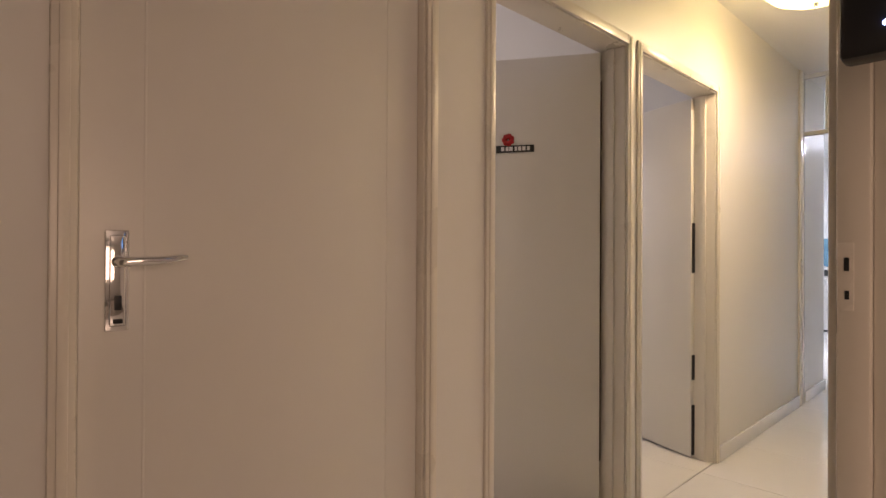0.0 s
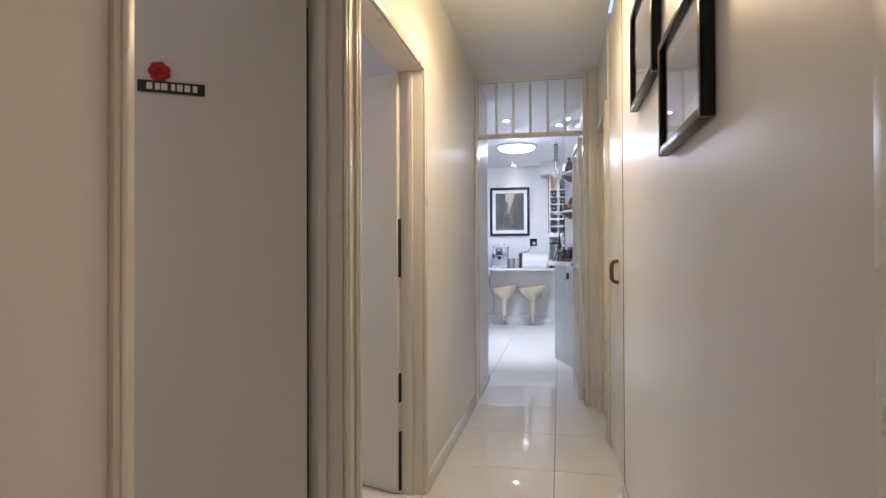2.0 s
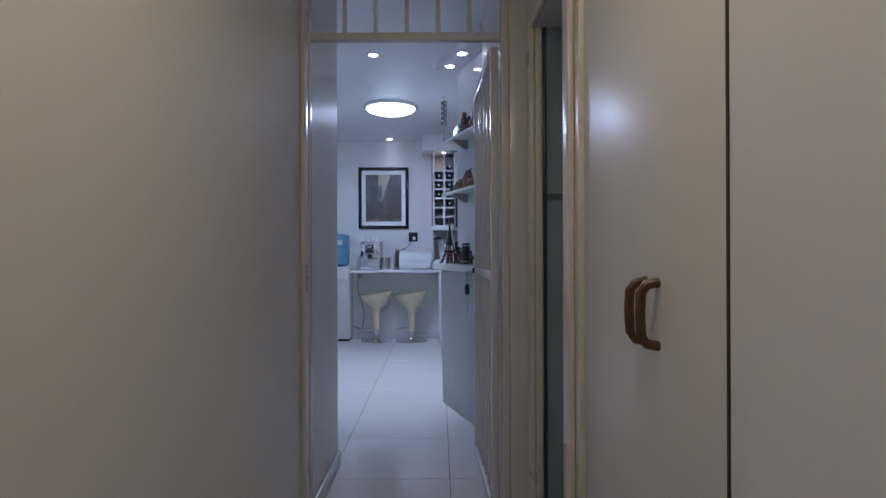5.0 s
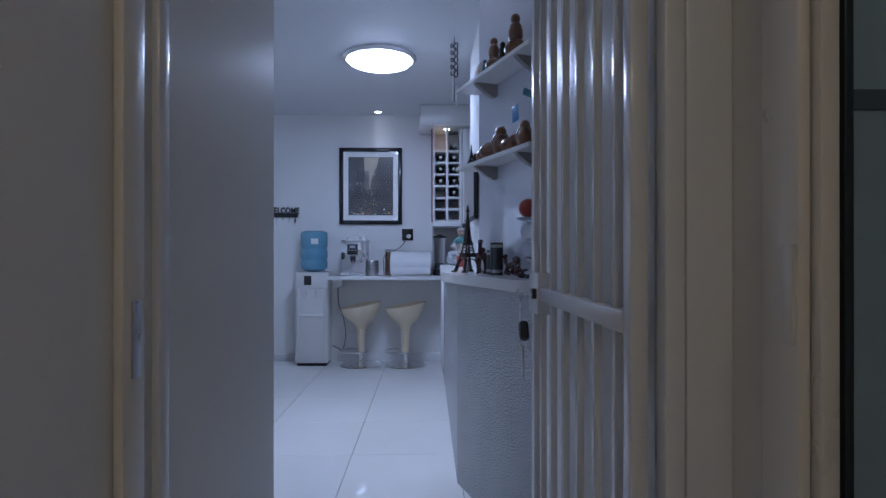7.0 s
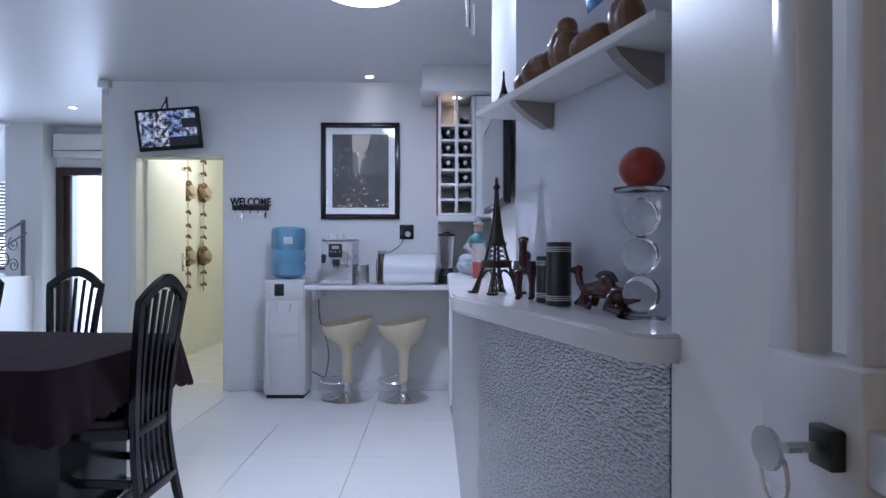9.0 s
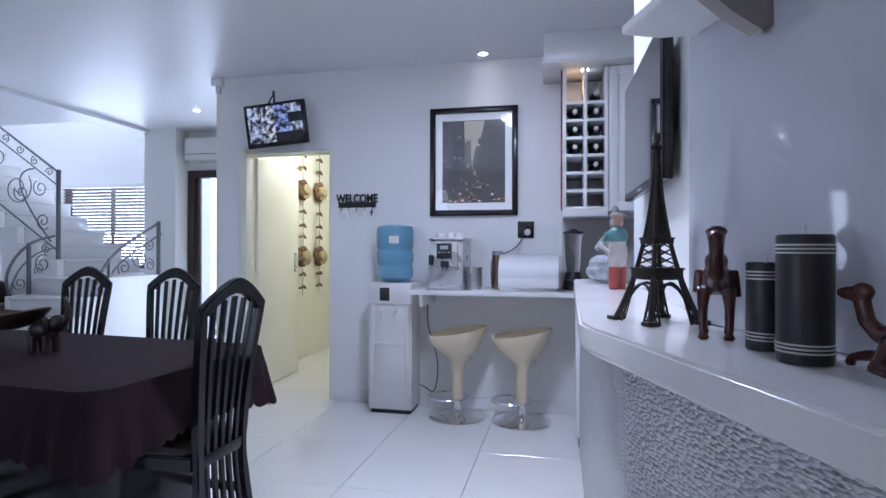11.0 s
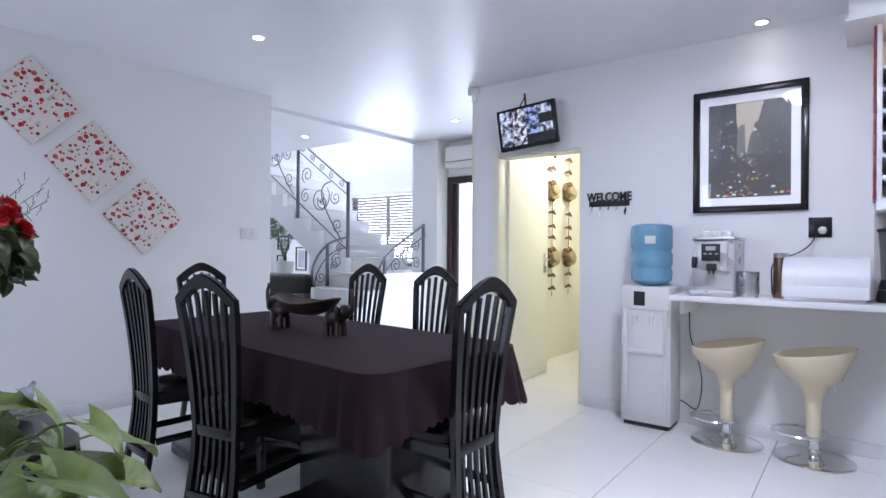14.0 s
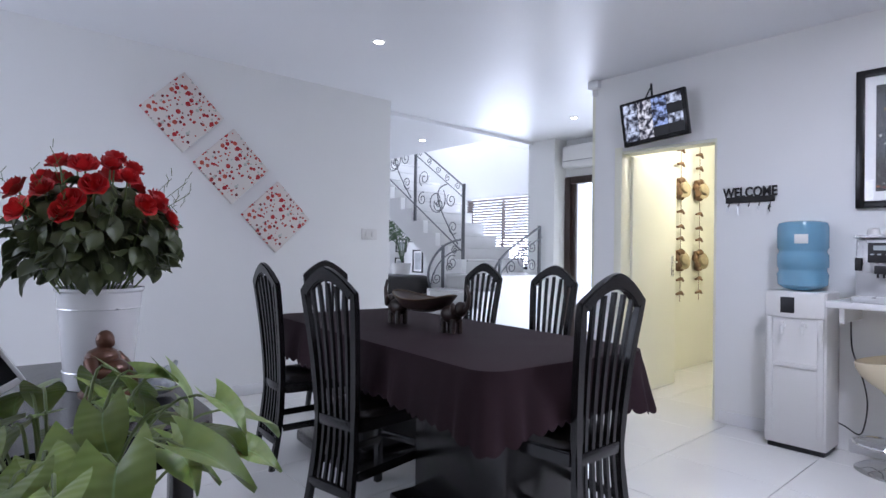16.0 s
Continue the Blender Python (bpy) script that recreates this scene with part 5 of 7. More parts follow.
ball(bm, 0, 0, 0.284, 0.042, 0.042, 0.040, seg=20)
part("candle", bm, mat("red_wax", (0.30, 0.035, 0.02), 0.4), gs, "round red candle")

# figurines at the end of the bar
M_PORC = mat("blue_white_porcelain", (0.36, 0.38, 0.41), 0.18, grain=0.75, scale=34, bump=0.25, bump_scale=70)
figure("figurine", pose(5.33, -0.03, TOP, 0, 0, 0), [(0, 0.015, 0.045, 0.055, 0.075, 0.045), (0, 0.03, 0.075, 0.045, 0.05, 0.035), (0, -0.02, 0.15, 0.034, 0.034, 0.07), (0, -0.02, 0.235, 0.022, 0.022, 0.026), (0, -0.02, 0.262, 0.026, 0.026, 0.008), (0, -0.02, 0.278, 0.014, 0.014, 0.022)], [([(0, -0.02, 0.0), (0, -0.02, 0.12)], [0.05, 0.035]), ([(0, 0.02, 0.17), (0, 0.05, 0.13)], [0.014, 0.010])], M_PORC, "blue and white porcelain figurine on the bar")
m, t, b = nodes_of("painted_figurine")
co = t.nodes.new("ShaderNodeTexCoord")
sx = t.nodes.new("ShaderNodeSeparateXYZ")
cr = t.nodes.new("ShaderNodeValToRGB")
mpz = t.nodes.new("ShaderNodeMapRange")
mpz.inputs["From Max"].default_value = 0.26
t.links.new(co.outputs["Object"], sx.inputs[0]), t.links.new(sx.outputs[2], mpz.inputs[0]), t.links.new(mpz.outputs[0], cr.inputs[0])
cr.color_ramp.interpolation = "CONSTANT"
els = cr.color_ramp.elements
els[0].color, els[1].position, els[1].color = (0.40, 0.08, 0.06, 1), 0.28, (0.55, 0.50, 0.47, 1)
for p_, c_ in ((0.60, (0.09, 0.24, 0.25, 1)), (0.80, (0.50, 0.32, 0.25, 1)), (0.92, (0.42, 0.38, 0.33, 1))):
    e_ = els.new(p_)
    e_.color = c_
t.links.new(cr.outputs[0], b.inputs["Base Color"])
b.inputs["Roughness"].default_value = 0.35
figure("figurine", pose(5.02, -0.03, TOP, 0, 0, 0), [(0, 0, 0.12, 0.030, 0.032, 0.055), (0, 0, 0.175, 0.034, 0.036, 0.030), (0, 0, 0.222, 0.019, 0.019, 0.022), (0, 0, 0.245, 0.026, 0.026, 0.010)], [([(-0.014, 0.014, 0.0), (-0.012, 0.012, 0.11)], [0.016, 0.018]), ([(0.012, -0.014, 0.0), (0.010, -0.012, 0.11)], [0.016, 0.018]), ([(0, 0.032, 0.185), (-0.02, 0.052, 0.14), (-0.035, 0.03, 0.12)], [0.011, 0.010, 0.009])], m, "small painted ceramic figurine in red and green on the bar")

# screen on the wall behind the bar
ms = thing("monitor", pose(4.745, -0.064, 1.545, 0, 0, 1.5), "slim black television on a wall bracket behind the bar", "television")
bm = bmesh.new()
box(bm, -0.31, 0.31, -0.026, 0.0, -0.185, 0.185, bevel=0.005)
part("housing", bm, M_BLACK, ms)
bm = bmesh.new()
box(bm, -0.296, 0.296, 0.0, 0.0015, -0.165, 0.172)
part("screen", bm, mat("dark_screen_glass", (0.03, 0.033, 0.04), 0.03, grain=0.05, bump=0, spec=1.0), ms)
bm = bmesh.new()
box(bm, -0.10, 0.10, -0.050, -0.026, -0.09, 0.09, bevel=0.004)
part("wall_bracket", bm, M_BLACKMATT, ms)
bm = bmesh.new()
box(bm, -0.03, 0.03, -0.001, 0.002, -0.180, -0.174)
part("badge", bm, M_STEEL, ms)

# shelves with their things
M_WOODBR = mat("taupe_bracket", (0.30, 0.27, 0.25), 0.4)


def shelf(z):
    ob = thing("wall_shelf", pose(0, 0, 0), "white display shelf on grey brackets over the bar", "shelf", "shelves over the bar")
    bm = bmesh.new()
    prism(bm, [bar(-0.03, 0.006), bar(0.72, 0.006), bar(0.72, 0.138), bar(-0.015, 0.138), bar(-0.035, 0.08)], z - 0.018, z, bevel=0.002)
    part("board", bm, M_CABINET, ob)
    for u in (0.17, 0.58):
        bm = bmesh.new()
        prof_ = [(0.020, -0.019), (0.138, -0.019), (0.138, -0.075), (0.120, -0.085), (0.075, -0.062), (0.035, -0.035)]
        a = [bm.verts.new((*bar(u - 0.014, n), z + h)) for n, h in prof_]
        c = [bm.verts.new((*bar(u + 0.014, n), z + h)) for n, h in prof_]
        bm.faces.new(a), bm.faces.new(list(reversed(c)))
        for k in range(len(prof_)):
            bm.faces.new((a[k], c[k], c[(k + 1) % 6], a[(k + 1) % 6]))
        part("bracket", bm, M_WOODBR, ob, "taupe bracket", smooth=False)
    return ob


shelf(1.605), shelf(2.005)
rng = random.Random(8)
M_CLAY = mat("glazed_brown_clay", (0.16, 0.075, 0.035), 0.28, grain=0.5, scale=18, bump=0.1)
M_TEAL = mat("teal_glaze", (0.05, 0.16, 0.20), 0.3, grain=0.6, scale=24)


def bar_pose(u, n, z, turn=0):
    x, y = bar(u, n)
    return pose(x, y, z, 0, 0, 199.5 + turn)


for u, k, kind in ((0.16, 0.055, "pod"), (0.24, 0.07, "pod"), (0.34, 0.075, "shell"), (0.44, 0.06, "pod"), (0.56, 0.065, "shell")):
    bl_ = [(0, 0, k * 0.62, k * 0.9, k * 0.75, k * 0.62), (k * 0.45, 0.0, k * 0.9, k * 0.5, k * 0.5, k * 0.45)] if kind == "pod" else [(0, 0, k * 0.8, k * 0.55, k * 0.6, k * 0.8), (0.3 * k, 0, k * 0.7, k * 0.5, k * 0.5, k * 0.68), (0.1 * k, 0, k * 1.5, k * 0.32, k * 0.35, k * 0.35)]
    figure("ornament", bar_pose(u, 0.075, 1.6055, rng.uniform(-25, 25)), bl_, [([(-k, 0, k * 0.25), (0, 0, k * 0.4)], [k * 0.15, k * 0.3])], M_CLAY, "glazed brown carved ornament on the display shelf")
pt = thing("plate", bar_pose(0.08, 0.10, 1.606), "small teal plate leaning on the display shelf", "plate")
bm = bmesh.new()
lathe(bm, [(0.042, 0.0), (0.044, 0.004), (0.034, 0.006)], m=pose(0, 0, 0.043, 78, 0, 0), steps=24)
part("disc", bm, M_TEAL, pt)
st = copy_thing(tw, bar_pose(0.02, 0.07, 1.6055))
for ob_ in (st,):
    ob_.scale = (0.30, 0.30, 0.30)
    tagged(ob_, "tiny bronze lattice tower model on the display shelf")
for u, hh, mt in ((0.06, 0.13, M_CLAY), (0.17, 0.10, M_TEAL), (0.27, 0.17, M_CLAY), (0.36, 0.12, M_BRONZE), (0.48, 0.20, M_CLAY)):
    if u < 0.1:
        pt = thing("plate", bar_pose(u, 0.10, 2.0055), "round painted plate standing on the display shelf", "plate")
        bm = bmesh.new()
        lathe(bm, [(0.062, 0.0), (0.066, 0.005), (0.05, 0.008)], m=pose(0, 0, 0.065, 78, 0, 0), steps=28)
        part("disc", bm, mt, pt)
    else:
        figure("ornament", bar_pose(u, 0.075, 2.0055), [(0, 0, hh * 0.22, hh * 0.28, hh * 0.24, hh * 0.22), (0, 0, hh * 0.55, hh * 0.17, hh * 0.16, hh * 0.3), (0, 0, hh * 0.88, hh * 0.11, hh * 0.11, hh * 0.12)], [([(0, 0, 0.0), (0, 0, hh * 0.8)], [hh * 0.2, hh * 0.08])], mt, "slender carved ornament on the display shelf")
for u, z, w, h, c_, r in ((0.235, 1.745, 0.022, 0.034, (0.10, 0.11, 0.13), 4), (0.36, 1.806, 0.036, 0.042, (0.06, 0.20, 0.42), -6), (0.48, 1.868, 0.055, 0.020, (0.03, 0.12, 0.16), 25)):
    mg = thing("wall_plaque", bar_pose(u, 0.1385, z) @ pose(0, 0, 0, 0, r, 0), "small painted souvenir plaque fixed to the glass panel", "plaque", "souvenir plaques")
    bm = bmesh.new()
    box(bm, -w, w, 0.0, 0.010, -h, h, bevel=0.006)
    part("tile", bm, mat("souvenir_glaze", c_, 0.25, grain=0.8, scale=28), mg)
    bm = bmesh.new()
    box(bm, -w * 0.6, w * 0.5, 0.010, 0.013, -h * 0.7, -h * 0.1, bevel=0.002)
    part("relief", bm, mat("souvenir_relief", (0.5, 0.52, 0.55), 0.4, grain=0.4, scale=60), mg)
ch = thing("wind_chime", pose(4.88, 0.02, 0), "dark metal wind chime with pale pendants hanging from the ceiling", "wind chime")
bm = bmesh.new()
tube(bm, [(0, 0, CEIL - 0.058), (0, 0, 2.14)], 0.002, 6)
for k in range(5):
    z = 2.50 - k * 0.045
    tube(bm, [(0.022 * math.cos(a), 0.022 * math.sin(a), z + 0.018 * math.sin(2 * a)) for a in [2 * math.pi * j / 12 for j in range(13)]], 0.004, 6)
part("links", bm, M_IRON, ch)
for k, (x, y, z0, z1) in enumerate(((0.012, 0.008, 2.15, 2.30), (-0.012, 0.01, 2.20, 2.33), (0.0, -0.014, 2.11, 2.24))):
    bm = bmesh.new()
    lathe(bm, [(0.006, z0), (0.008, z0 + 0.01), (0.006, z1)], x, y, 0, steps=10)
    part("pendant", bm, M_WHITEPL, ch)


# ---- dining table and chairs ----
TC, TURN_T = (5.045, 2.50), -5.0
M_CLOTH = mat("dark_aubergine_cloth", (0.022, 0.0115, 0.0145), 0.75, grain=0.15, scale=5, bump=0.35, bump_scale=420, spec=0.12)
M_LEATHER = mat("dark_brown_leather", (0.0099, 0.0072, 0.0072), 0.30, grain=0.25, scale=18, bump=0.2, bump_scale=160)
tb = thing("dining_table", pose(TC[0], TC[1], 0, 0, 0, TURN_T), "black lacquered dining table under a dark cloth", "dining table")
bm = bmesh.new()
box(bm, -0.405, 0.405, -0.97, 0.97, 0.725, 0.760, bevel=0.01)
part("tabletop", bm, M_BLACK, tb)
bm = bmesh.new()
for b_ in ((-0.40, 0.40, -0.86, -0.83, 0.64, 0.725), (-0.40, 0.40, 0.83, 0.86, 0.64, 0.725), (-0.40, -0.37, -0.83, 0.83, 0.64, 0.725), (0.37, 0.40, -0.83, 0.83, 0.64, 0.725)):
    box(bm, *b_, bevel=0.003)
part("apron", bm, M_BLACK, tb)
# Blocks widened beyond a real base to fill the dark under the table.
for y in (-0.55, 0.55):
    bm = bmesh.new()
    box(bm, -0.22, 0.22, y - 0.30, y + 0.30, 0.07, 0.64, bevel=0.015)
    box(bm, -0.33, 0.33, y - 0.34, y + 0.34, 0.0, 0.07, bevel=0.015)
    part("pedestal", bm, M_BLACK, tb)


def rounded(hx, hy, r, n):
    """Outline of a rectangle with round corners, n points by length."""
    pts = []
    for cx, cy, a0 in ((hx - r, hy - r, 0), (-hx + r, hy - r, 90), (-hx + r, -hy + r, 180), (hx - r, -hy + r, 270)):
        for k in range(9):
            a = radians(a0 + 90 * k / 8)
            pts.append(Vector((cx + r * math.cos(a), cy + r * math.sin(a))))
    L = [(pts[(k + 1) % len(pts)] - pts[k]).length for k in range(len(pts))]
    total, out, k, acc = sum(L), [], 0, 0.0
    for i in range(n):
        s = total * i / n
        while acc + L[k] < s:
            acc += L[k]
            k += 1
        out.append(pts[k].lerp(pts[(k + 1) % len(pts)], (s - acc) / L[k]))
    return out, total


cl_ = thing("tablecloth", pose(TC[0], TC[1], 0.763, 0, 0, TURN_T), "dark aubergine tablecloth with a scalloped hem hanging in folds", "tablecloth")
bm = bmesh.new()
N = 960
ol, total = rounded(0.455, 1.02, 0.11, N)
rings = []
for sc in (0.05, 0.35, 0.7, 0.94, 0.985):
    rings.append([bm.verts.new((p.x * sc, p.y * sc, 0.0)) for p in ol])
nz_ = [noise.noise(Vector((2.2 * p.x, 2.2 * p.y, 3.1))) for p in ol]
nf_ = [noise.noise(Vector((5.5 * p.x, 5.5 * p.y, 9.4))) for p in ol]
for j in range(14):
    ring = []
    for k, p in enumerate(ol):
        away = (Vector((abs(p.x), abs(p.y))) - Vector((0.435, 1.0))).length
        corner = max(0.0, 1 - away / 0.30) ** 1.5
        side = ol[(k + 22) % N] - ol[k - 22]
        nrm = Vector((side.y, -side.x)).normalized()
        u = j / 13
        drop = (0.20 + 0.055 * corner + 0.014 * nz_[k]) * u
        if j == 13:
            drop += 0.017 * abs(math.sin(math.pi * k / 9))
        ripple = math.sin(k * 2 * math.pi / 40.0 + 5 * nz_[k]) * (0.006 + 0.014 * abs(nf_[k])) + 0.012 * nf_[k]
        pleat = corner * (0.034 + 0.026 * math.cos(away * 62 + 3 * nz_[k]))
        fold = u ** 1.15 * (0.026 + ripple + pleat) + (0.006 if j else 0.0) * min(1.0, 3 * u)
        q = p + nrm * (fold if j else 0.0)
        ring.append(bm.verts.new((q.x, q.y, -drop - (0.003 if j else 0.0008))))
    rings.append(ring)
for a, b0 in zip(rings, rings[1:]):
    for k in range(N):
        bm.faces.new((a[k], a[(k + 1) % N], b0[(k + 1) % N], b0[k]))
bm.faces.new(list(reversed(rings[0])))
part("cloth", bm, M_CLOTH, cl_)


def chair(m):
    """A tall black slatted dining chair; it faces local +y."""
    ob = thing("dining_chair", m, "black lacquered dining chair with a tall slatted arched back", "dining chair", "chairs round the table")

    def back_y(z):
        return -0.20 - 0.07 * max(0, (z - 0.42) / 0.66) ** 1.6 - 0.055 * max(0, (0.42 - z) / 0.42) ** 1.7

    def half(z):
        u = z / 1.0
        return 0.150 + 0.058 * max(0, (z - 0.40) / 0.58) ** 1.4 + 0.020 * max(0, (0.40 - z) / 0.40)

    for sx in (-1, 1):
        bm = bmesh.new()
        zs = [0.0 + 0.985 * k / 16 for k in range(17)]
        rings = []
        for z in zs:
            x, y = sx * half(z), back_y(z)
            rings.append([bm.verts.new((x + dx, y + dy, z)) for dx, dy in ((-0.019, -0.014), (0.019, -0.014), (0.019, 0.014), (-0.019, 0.014))])
        for a, b0 in zip(rings, rings[1:]):
            for k in range(4):
                bm.faces.new((a[k], a[(k + 1) % 4], b0[(k + 1) % 4], b0[k]))
        bm.faces.new(list(reversed(rings[0]))), bm.faces.new(rings[-1])
        bmesh.ops.bevel(bm, geom=[e for e in bm.edges if abs((e.verts[0].co - e.verts[1].co).normalized().z) > 0.7], offset=0.005, segments=2, affect="EDGES")
        part("back_post", bm, M_BLACK, ob)
    # arched crest
    bm = bmesh.new()
    n = 24
    outer, inner = [], []
    for k in range(n + 1):
        u = -1 + 2 * k / n
        xo = 0.228 * u
        zo = 0.985 + 0.105 * (1 - abs(u) ** 1.55)
        xi = 0.172 * u
        zi = 0.955 + 0.075 * (1 - abs(u) ** 2.0)
        outer.append((xo, zo)), inner.append((xi, zi))
    fr, bk = [], []
    for (xo, zo), (xi, zi) in zip(outer, inner):
        fr.append((bm.verts.new((xo, back_y(zo) - 0.016, zo)), bm.verts.new((xi, back_y(zi) - 0.016, zi))))
        bk.append((bm.verts.new((xo, back_y(zo) + 0.016, zo)), bm.verts.new((xi, back_y(zi) + 0.016, zi))))
    for k in range(n):
        bm.faces.new((fr[k][0], fr[k + 1][0], fr[k + 1][1], fr[k][1]))
        bm.faces.new((bk[k][1], bk[k + 1][1], bk[k + 1][0], bk[k][0]))
        bm.faces.new((fr[k][0], bk[k][0], bk[k + 1][0], fr[k + 1][0]))
        bm.faces.new((fr[k][1], fr[k + 1][1], bk[k + 1][1], bk[k][1]))
    for k in (0, n):
        bm.faces.new((fr[k][0], fr[k][1], bk[k][1], bk[k][0]))
    bmesh.ops.recalc_face_normals(bm, faces=bm.faces)
    bmesh.ops.bevel(bm, geom=[e for e in bm.edges if len(e.link_faces) == 2 and e.calc_face_angle(0) > 1.0], offset=0.006, segments=2, affect="EDGES")
    part("crest_rail", bm, M_BLACK, ob)
    for i in range(5):
        f = (i - 2) / 3.0
        bm = bmesh.new()
        rings = []
        for k in range(15):
            z = 0.16 + (0.99 + 0.03 * (1 - abs(f)) - 0.16) * k / 14
            x, y = f * (half(z) - 0.004), back_y(z)
            rings.append([bm.verts.new((x + dx, y + dy, z)) for dx, dy in ((-0.0095, -0.008), (0.0095, -0.008), (0.0095, 0.008), (-0.0095, 0.008))])
        for a, b0 in zip(rings, rings[1:]):
            for k in range(4):
                bm.faces.new((a[k], a[(k + 1) % 4], b0[(k + 1) % 4], b0[k]))
        bm.faces.new(list(reversed(rings[0]))), bm.faces.new(rings[-1])
        part("slat", bm, M_BLACK, ob)
    for z0, z1 in ((0.13, 0.17), (0.40, 0.445)):
        bm = bmesh.new()
        box(bm, -half(z0) - 0.004, half(z0) + 0.004, back_y(z0) - 0.012, back_y(z0) + 0.012, z0, z1, bevel=0.003)
        part("back_rail", bm, M_BLACK, ob)
    bm = bmesh.new()
    lo, hi = [], []
    out = [(-0.175, -0.185), (0.175, -0.185), (0.225, 0.235), (-0.225, 0.235)]
    prism(bm, out, 0.395, 0.448, bevel=0.006)
    part("seat_frame", bm, M_BLACK, ob)
    bm = bmesh.new()
    ring0, nn = [], 40
    q, _ = rounded(0.195, 0.20, 0.06, nn)
    rr = []
    for sc, z in ((0.98, 0.449), (1.0, 0.462), (0.97, 0.480), (0.85, 0.492), (0.5, 0.497), (0.1, 0.498)):
        rr.append([bm.verts.new((p.x * sc * (1 + 0.12 * p.y / 0.2), p.y * sc + 0.025, z)) for p in q])
    for a, b0 in zip(rr, rr[1:]):
        for k in range(nn):
            bm.faces.new((a[k], a[(k + 1) % nn], b0[(k + 1) % nn], b0[k]))
    bm.faces.new(list(reversed(rr[0]))), bm.faces.new(rr[-1])
    part("seat", bm, M_LEATHER, ob, "dark leather padded seat")
    for sx in (-1, 1):
        bm = bmesh.new()
        vs = box(bm, sx * 0.20 - 0.02, sx * 0.20 + 0.02, 0.195, 0.230, 0.0, 0.397, bevel=0.004)
        part("front_leg", bm, M_BLACK, ob)
        bm = bmesh.new()
        box(bm, sx * 0.182 - 0.010, sx * 0.182 + 0.010, -0.20, 0.20, 0.20, 0.235, bevel=0.003)
        part("side_stretcher", bm, M_BLACK, ob)
    bm = bmesh.new()
    box(bm, -0.18, 0.18, 0.203, 0.222, 0.235, 0.265, bevel=0.003)
    part("front_stretcher", bm, M_BLACK, ob)
    return ob


SLIM = Matrix.Diagonal((0.88, 1, 1, 1))
c0 = chair(pose(5.012, 1.63, 0, 0, 0, -2) @ SLIM)
for x, y, a in ((4.645, 2.40, -80), (4.735, 3.16, -94), (5.27, 3.70, 176), (5.77, 3.04, 90), (5.70, 2.38, 88)):
    copy_thing(c0, pose(x, y, 0, 0, 0, a) @ SLIM)

# wooden boat bowl carried by two animals
M_DARKWOOD = mat("dark_carved_wood", (0.030, 0.018, 0.014), 0.35, grain=0.4, scale=22, bump=0.2, bump_scale=60)
bw = thing("carved_bowl", pose(5.05, 2.52, 0.7645, 0, 0, 88), "dark carved wooden boat bowl carried by two elephants on the table", "bowl")
bm = bmesh.new()
rr, nn = [], 36
for sc, z in ((0.35, 0.085), (0.8, 0.100), (1.0, 0.135), (1.05, 0.146), (0.97, 0.144), (0.7, 0.112), (0.2, 0.098)):
    rr.append([bm.verts.new((0.225 * sc * math.cos(2 * math.pi * k / nn), 0.10 * sc * math.sin(2 * math.pi * k / nn), z + 0.03 * (sc * math.cos(2 * math.pi * k / nn)) ** 2)) for k in range(nn)])
for a, b0 in zip(rr, rr[1:]):
    for k in range(nn):
        bm.faces.new((a[k], a[(k + 1) % nn], b0[(k + 1) % nn], b0[k]))
bm.faces.new(list(reversed(rr[0]))), bm.faces.new(rr[-1])
part("bowl", bm, M_DARKWOOD, bw)
bm = bmesh.new()
for k in range(60):
    a, c = 2 * math.pi * k / 60, 2 * math.pi * (k + 1) / 60
    tube(bm, [(0.236 * math.cos(a), 0.104 * math.sin(a), 0.150 + 0.033 * math.cos(a) ** 2), (0.236 * math.cos(c), 0.104 * math.sin(c), 0.150 + 0.033 * math.cos(c) ** 2)], 0.005, 5)
part("rim_band", bm, mat("woven_rim", (0.085, 0.055, 0.03), 0.6, grain=0.6, scale=60), bw, "woven straw rim")
for s in (-1, 1):
    bm = bmesh.new()
    ball(bm, s * 0.23, 0, 0.090, 0.068, 0.046, 0.046, seg=14)
    ball(bm, s * 0.298, 0, 0.120, 0.036, 0.034, 0.038, seg=12)
    for dx in (-0.035, 0.035):
        for dy in (-0.022, 0.022):
            tube(bm, [(s * 0.23 + dx, dy, 0.07), (s * 0.23 + dx, dy * 1.1, 0.0)], [0.016, 0.014], 8)
    tube(bm, [(s * 0.320, 0, 0.115), (s * 0.348, 0, 0.135), (s * 0.356, 0, 0.185), (s * 0.340, 0, 0.235)], [0.016, 0.013, 0.010, 0.007], 8)
    for dy in (-1, 1):
        ball(bm, s * 0.283, dy * 0.038, 0.122, 0.012, 0.016, 0.032, seg=10)
    part("elephant", bm, M_DARKWOOD, bw, "carved elephant")

# canvases on the dining wall
m, t, b = nodes_of("dotted_canvas")
co = t.nodes.new("ShaderNodeTexCoord")
prev = None
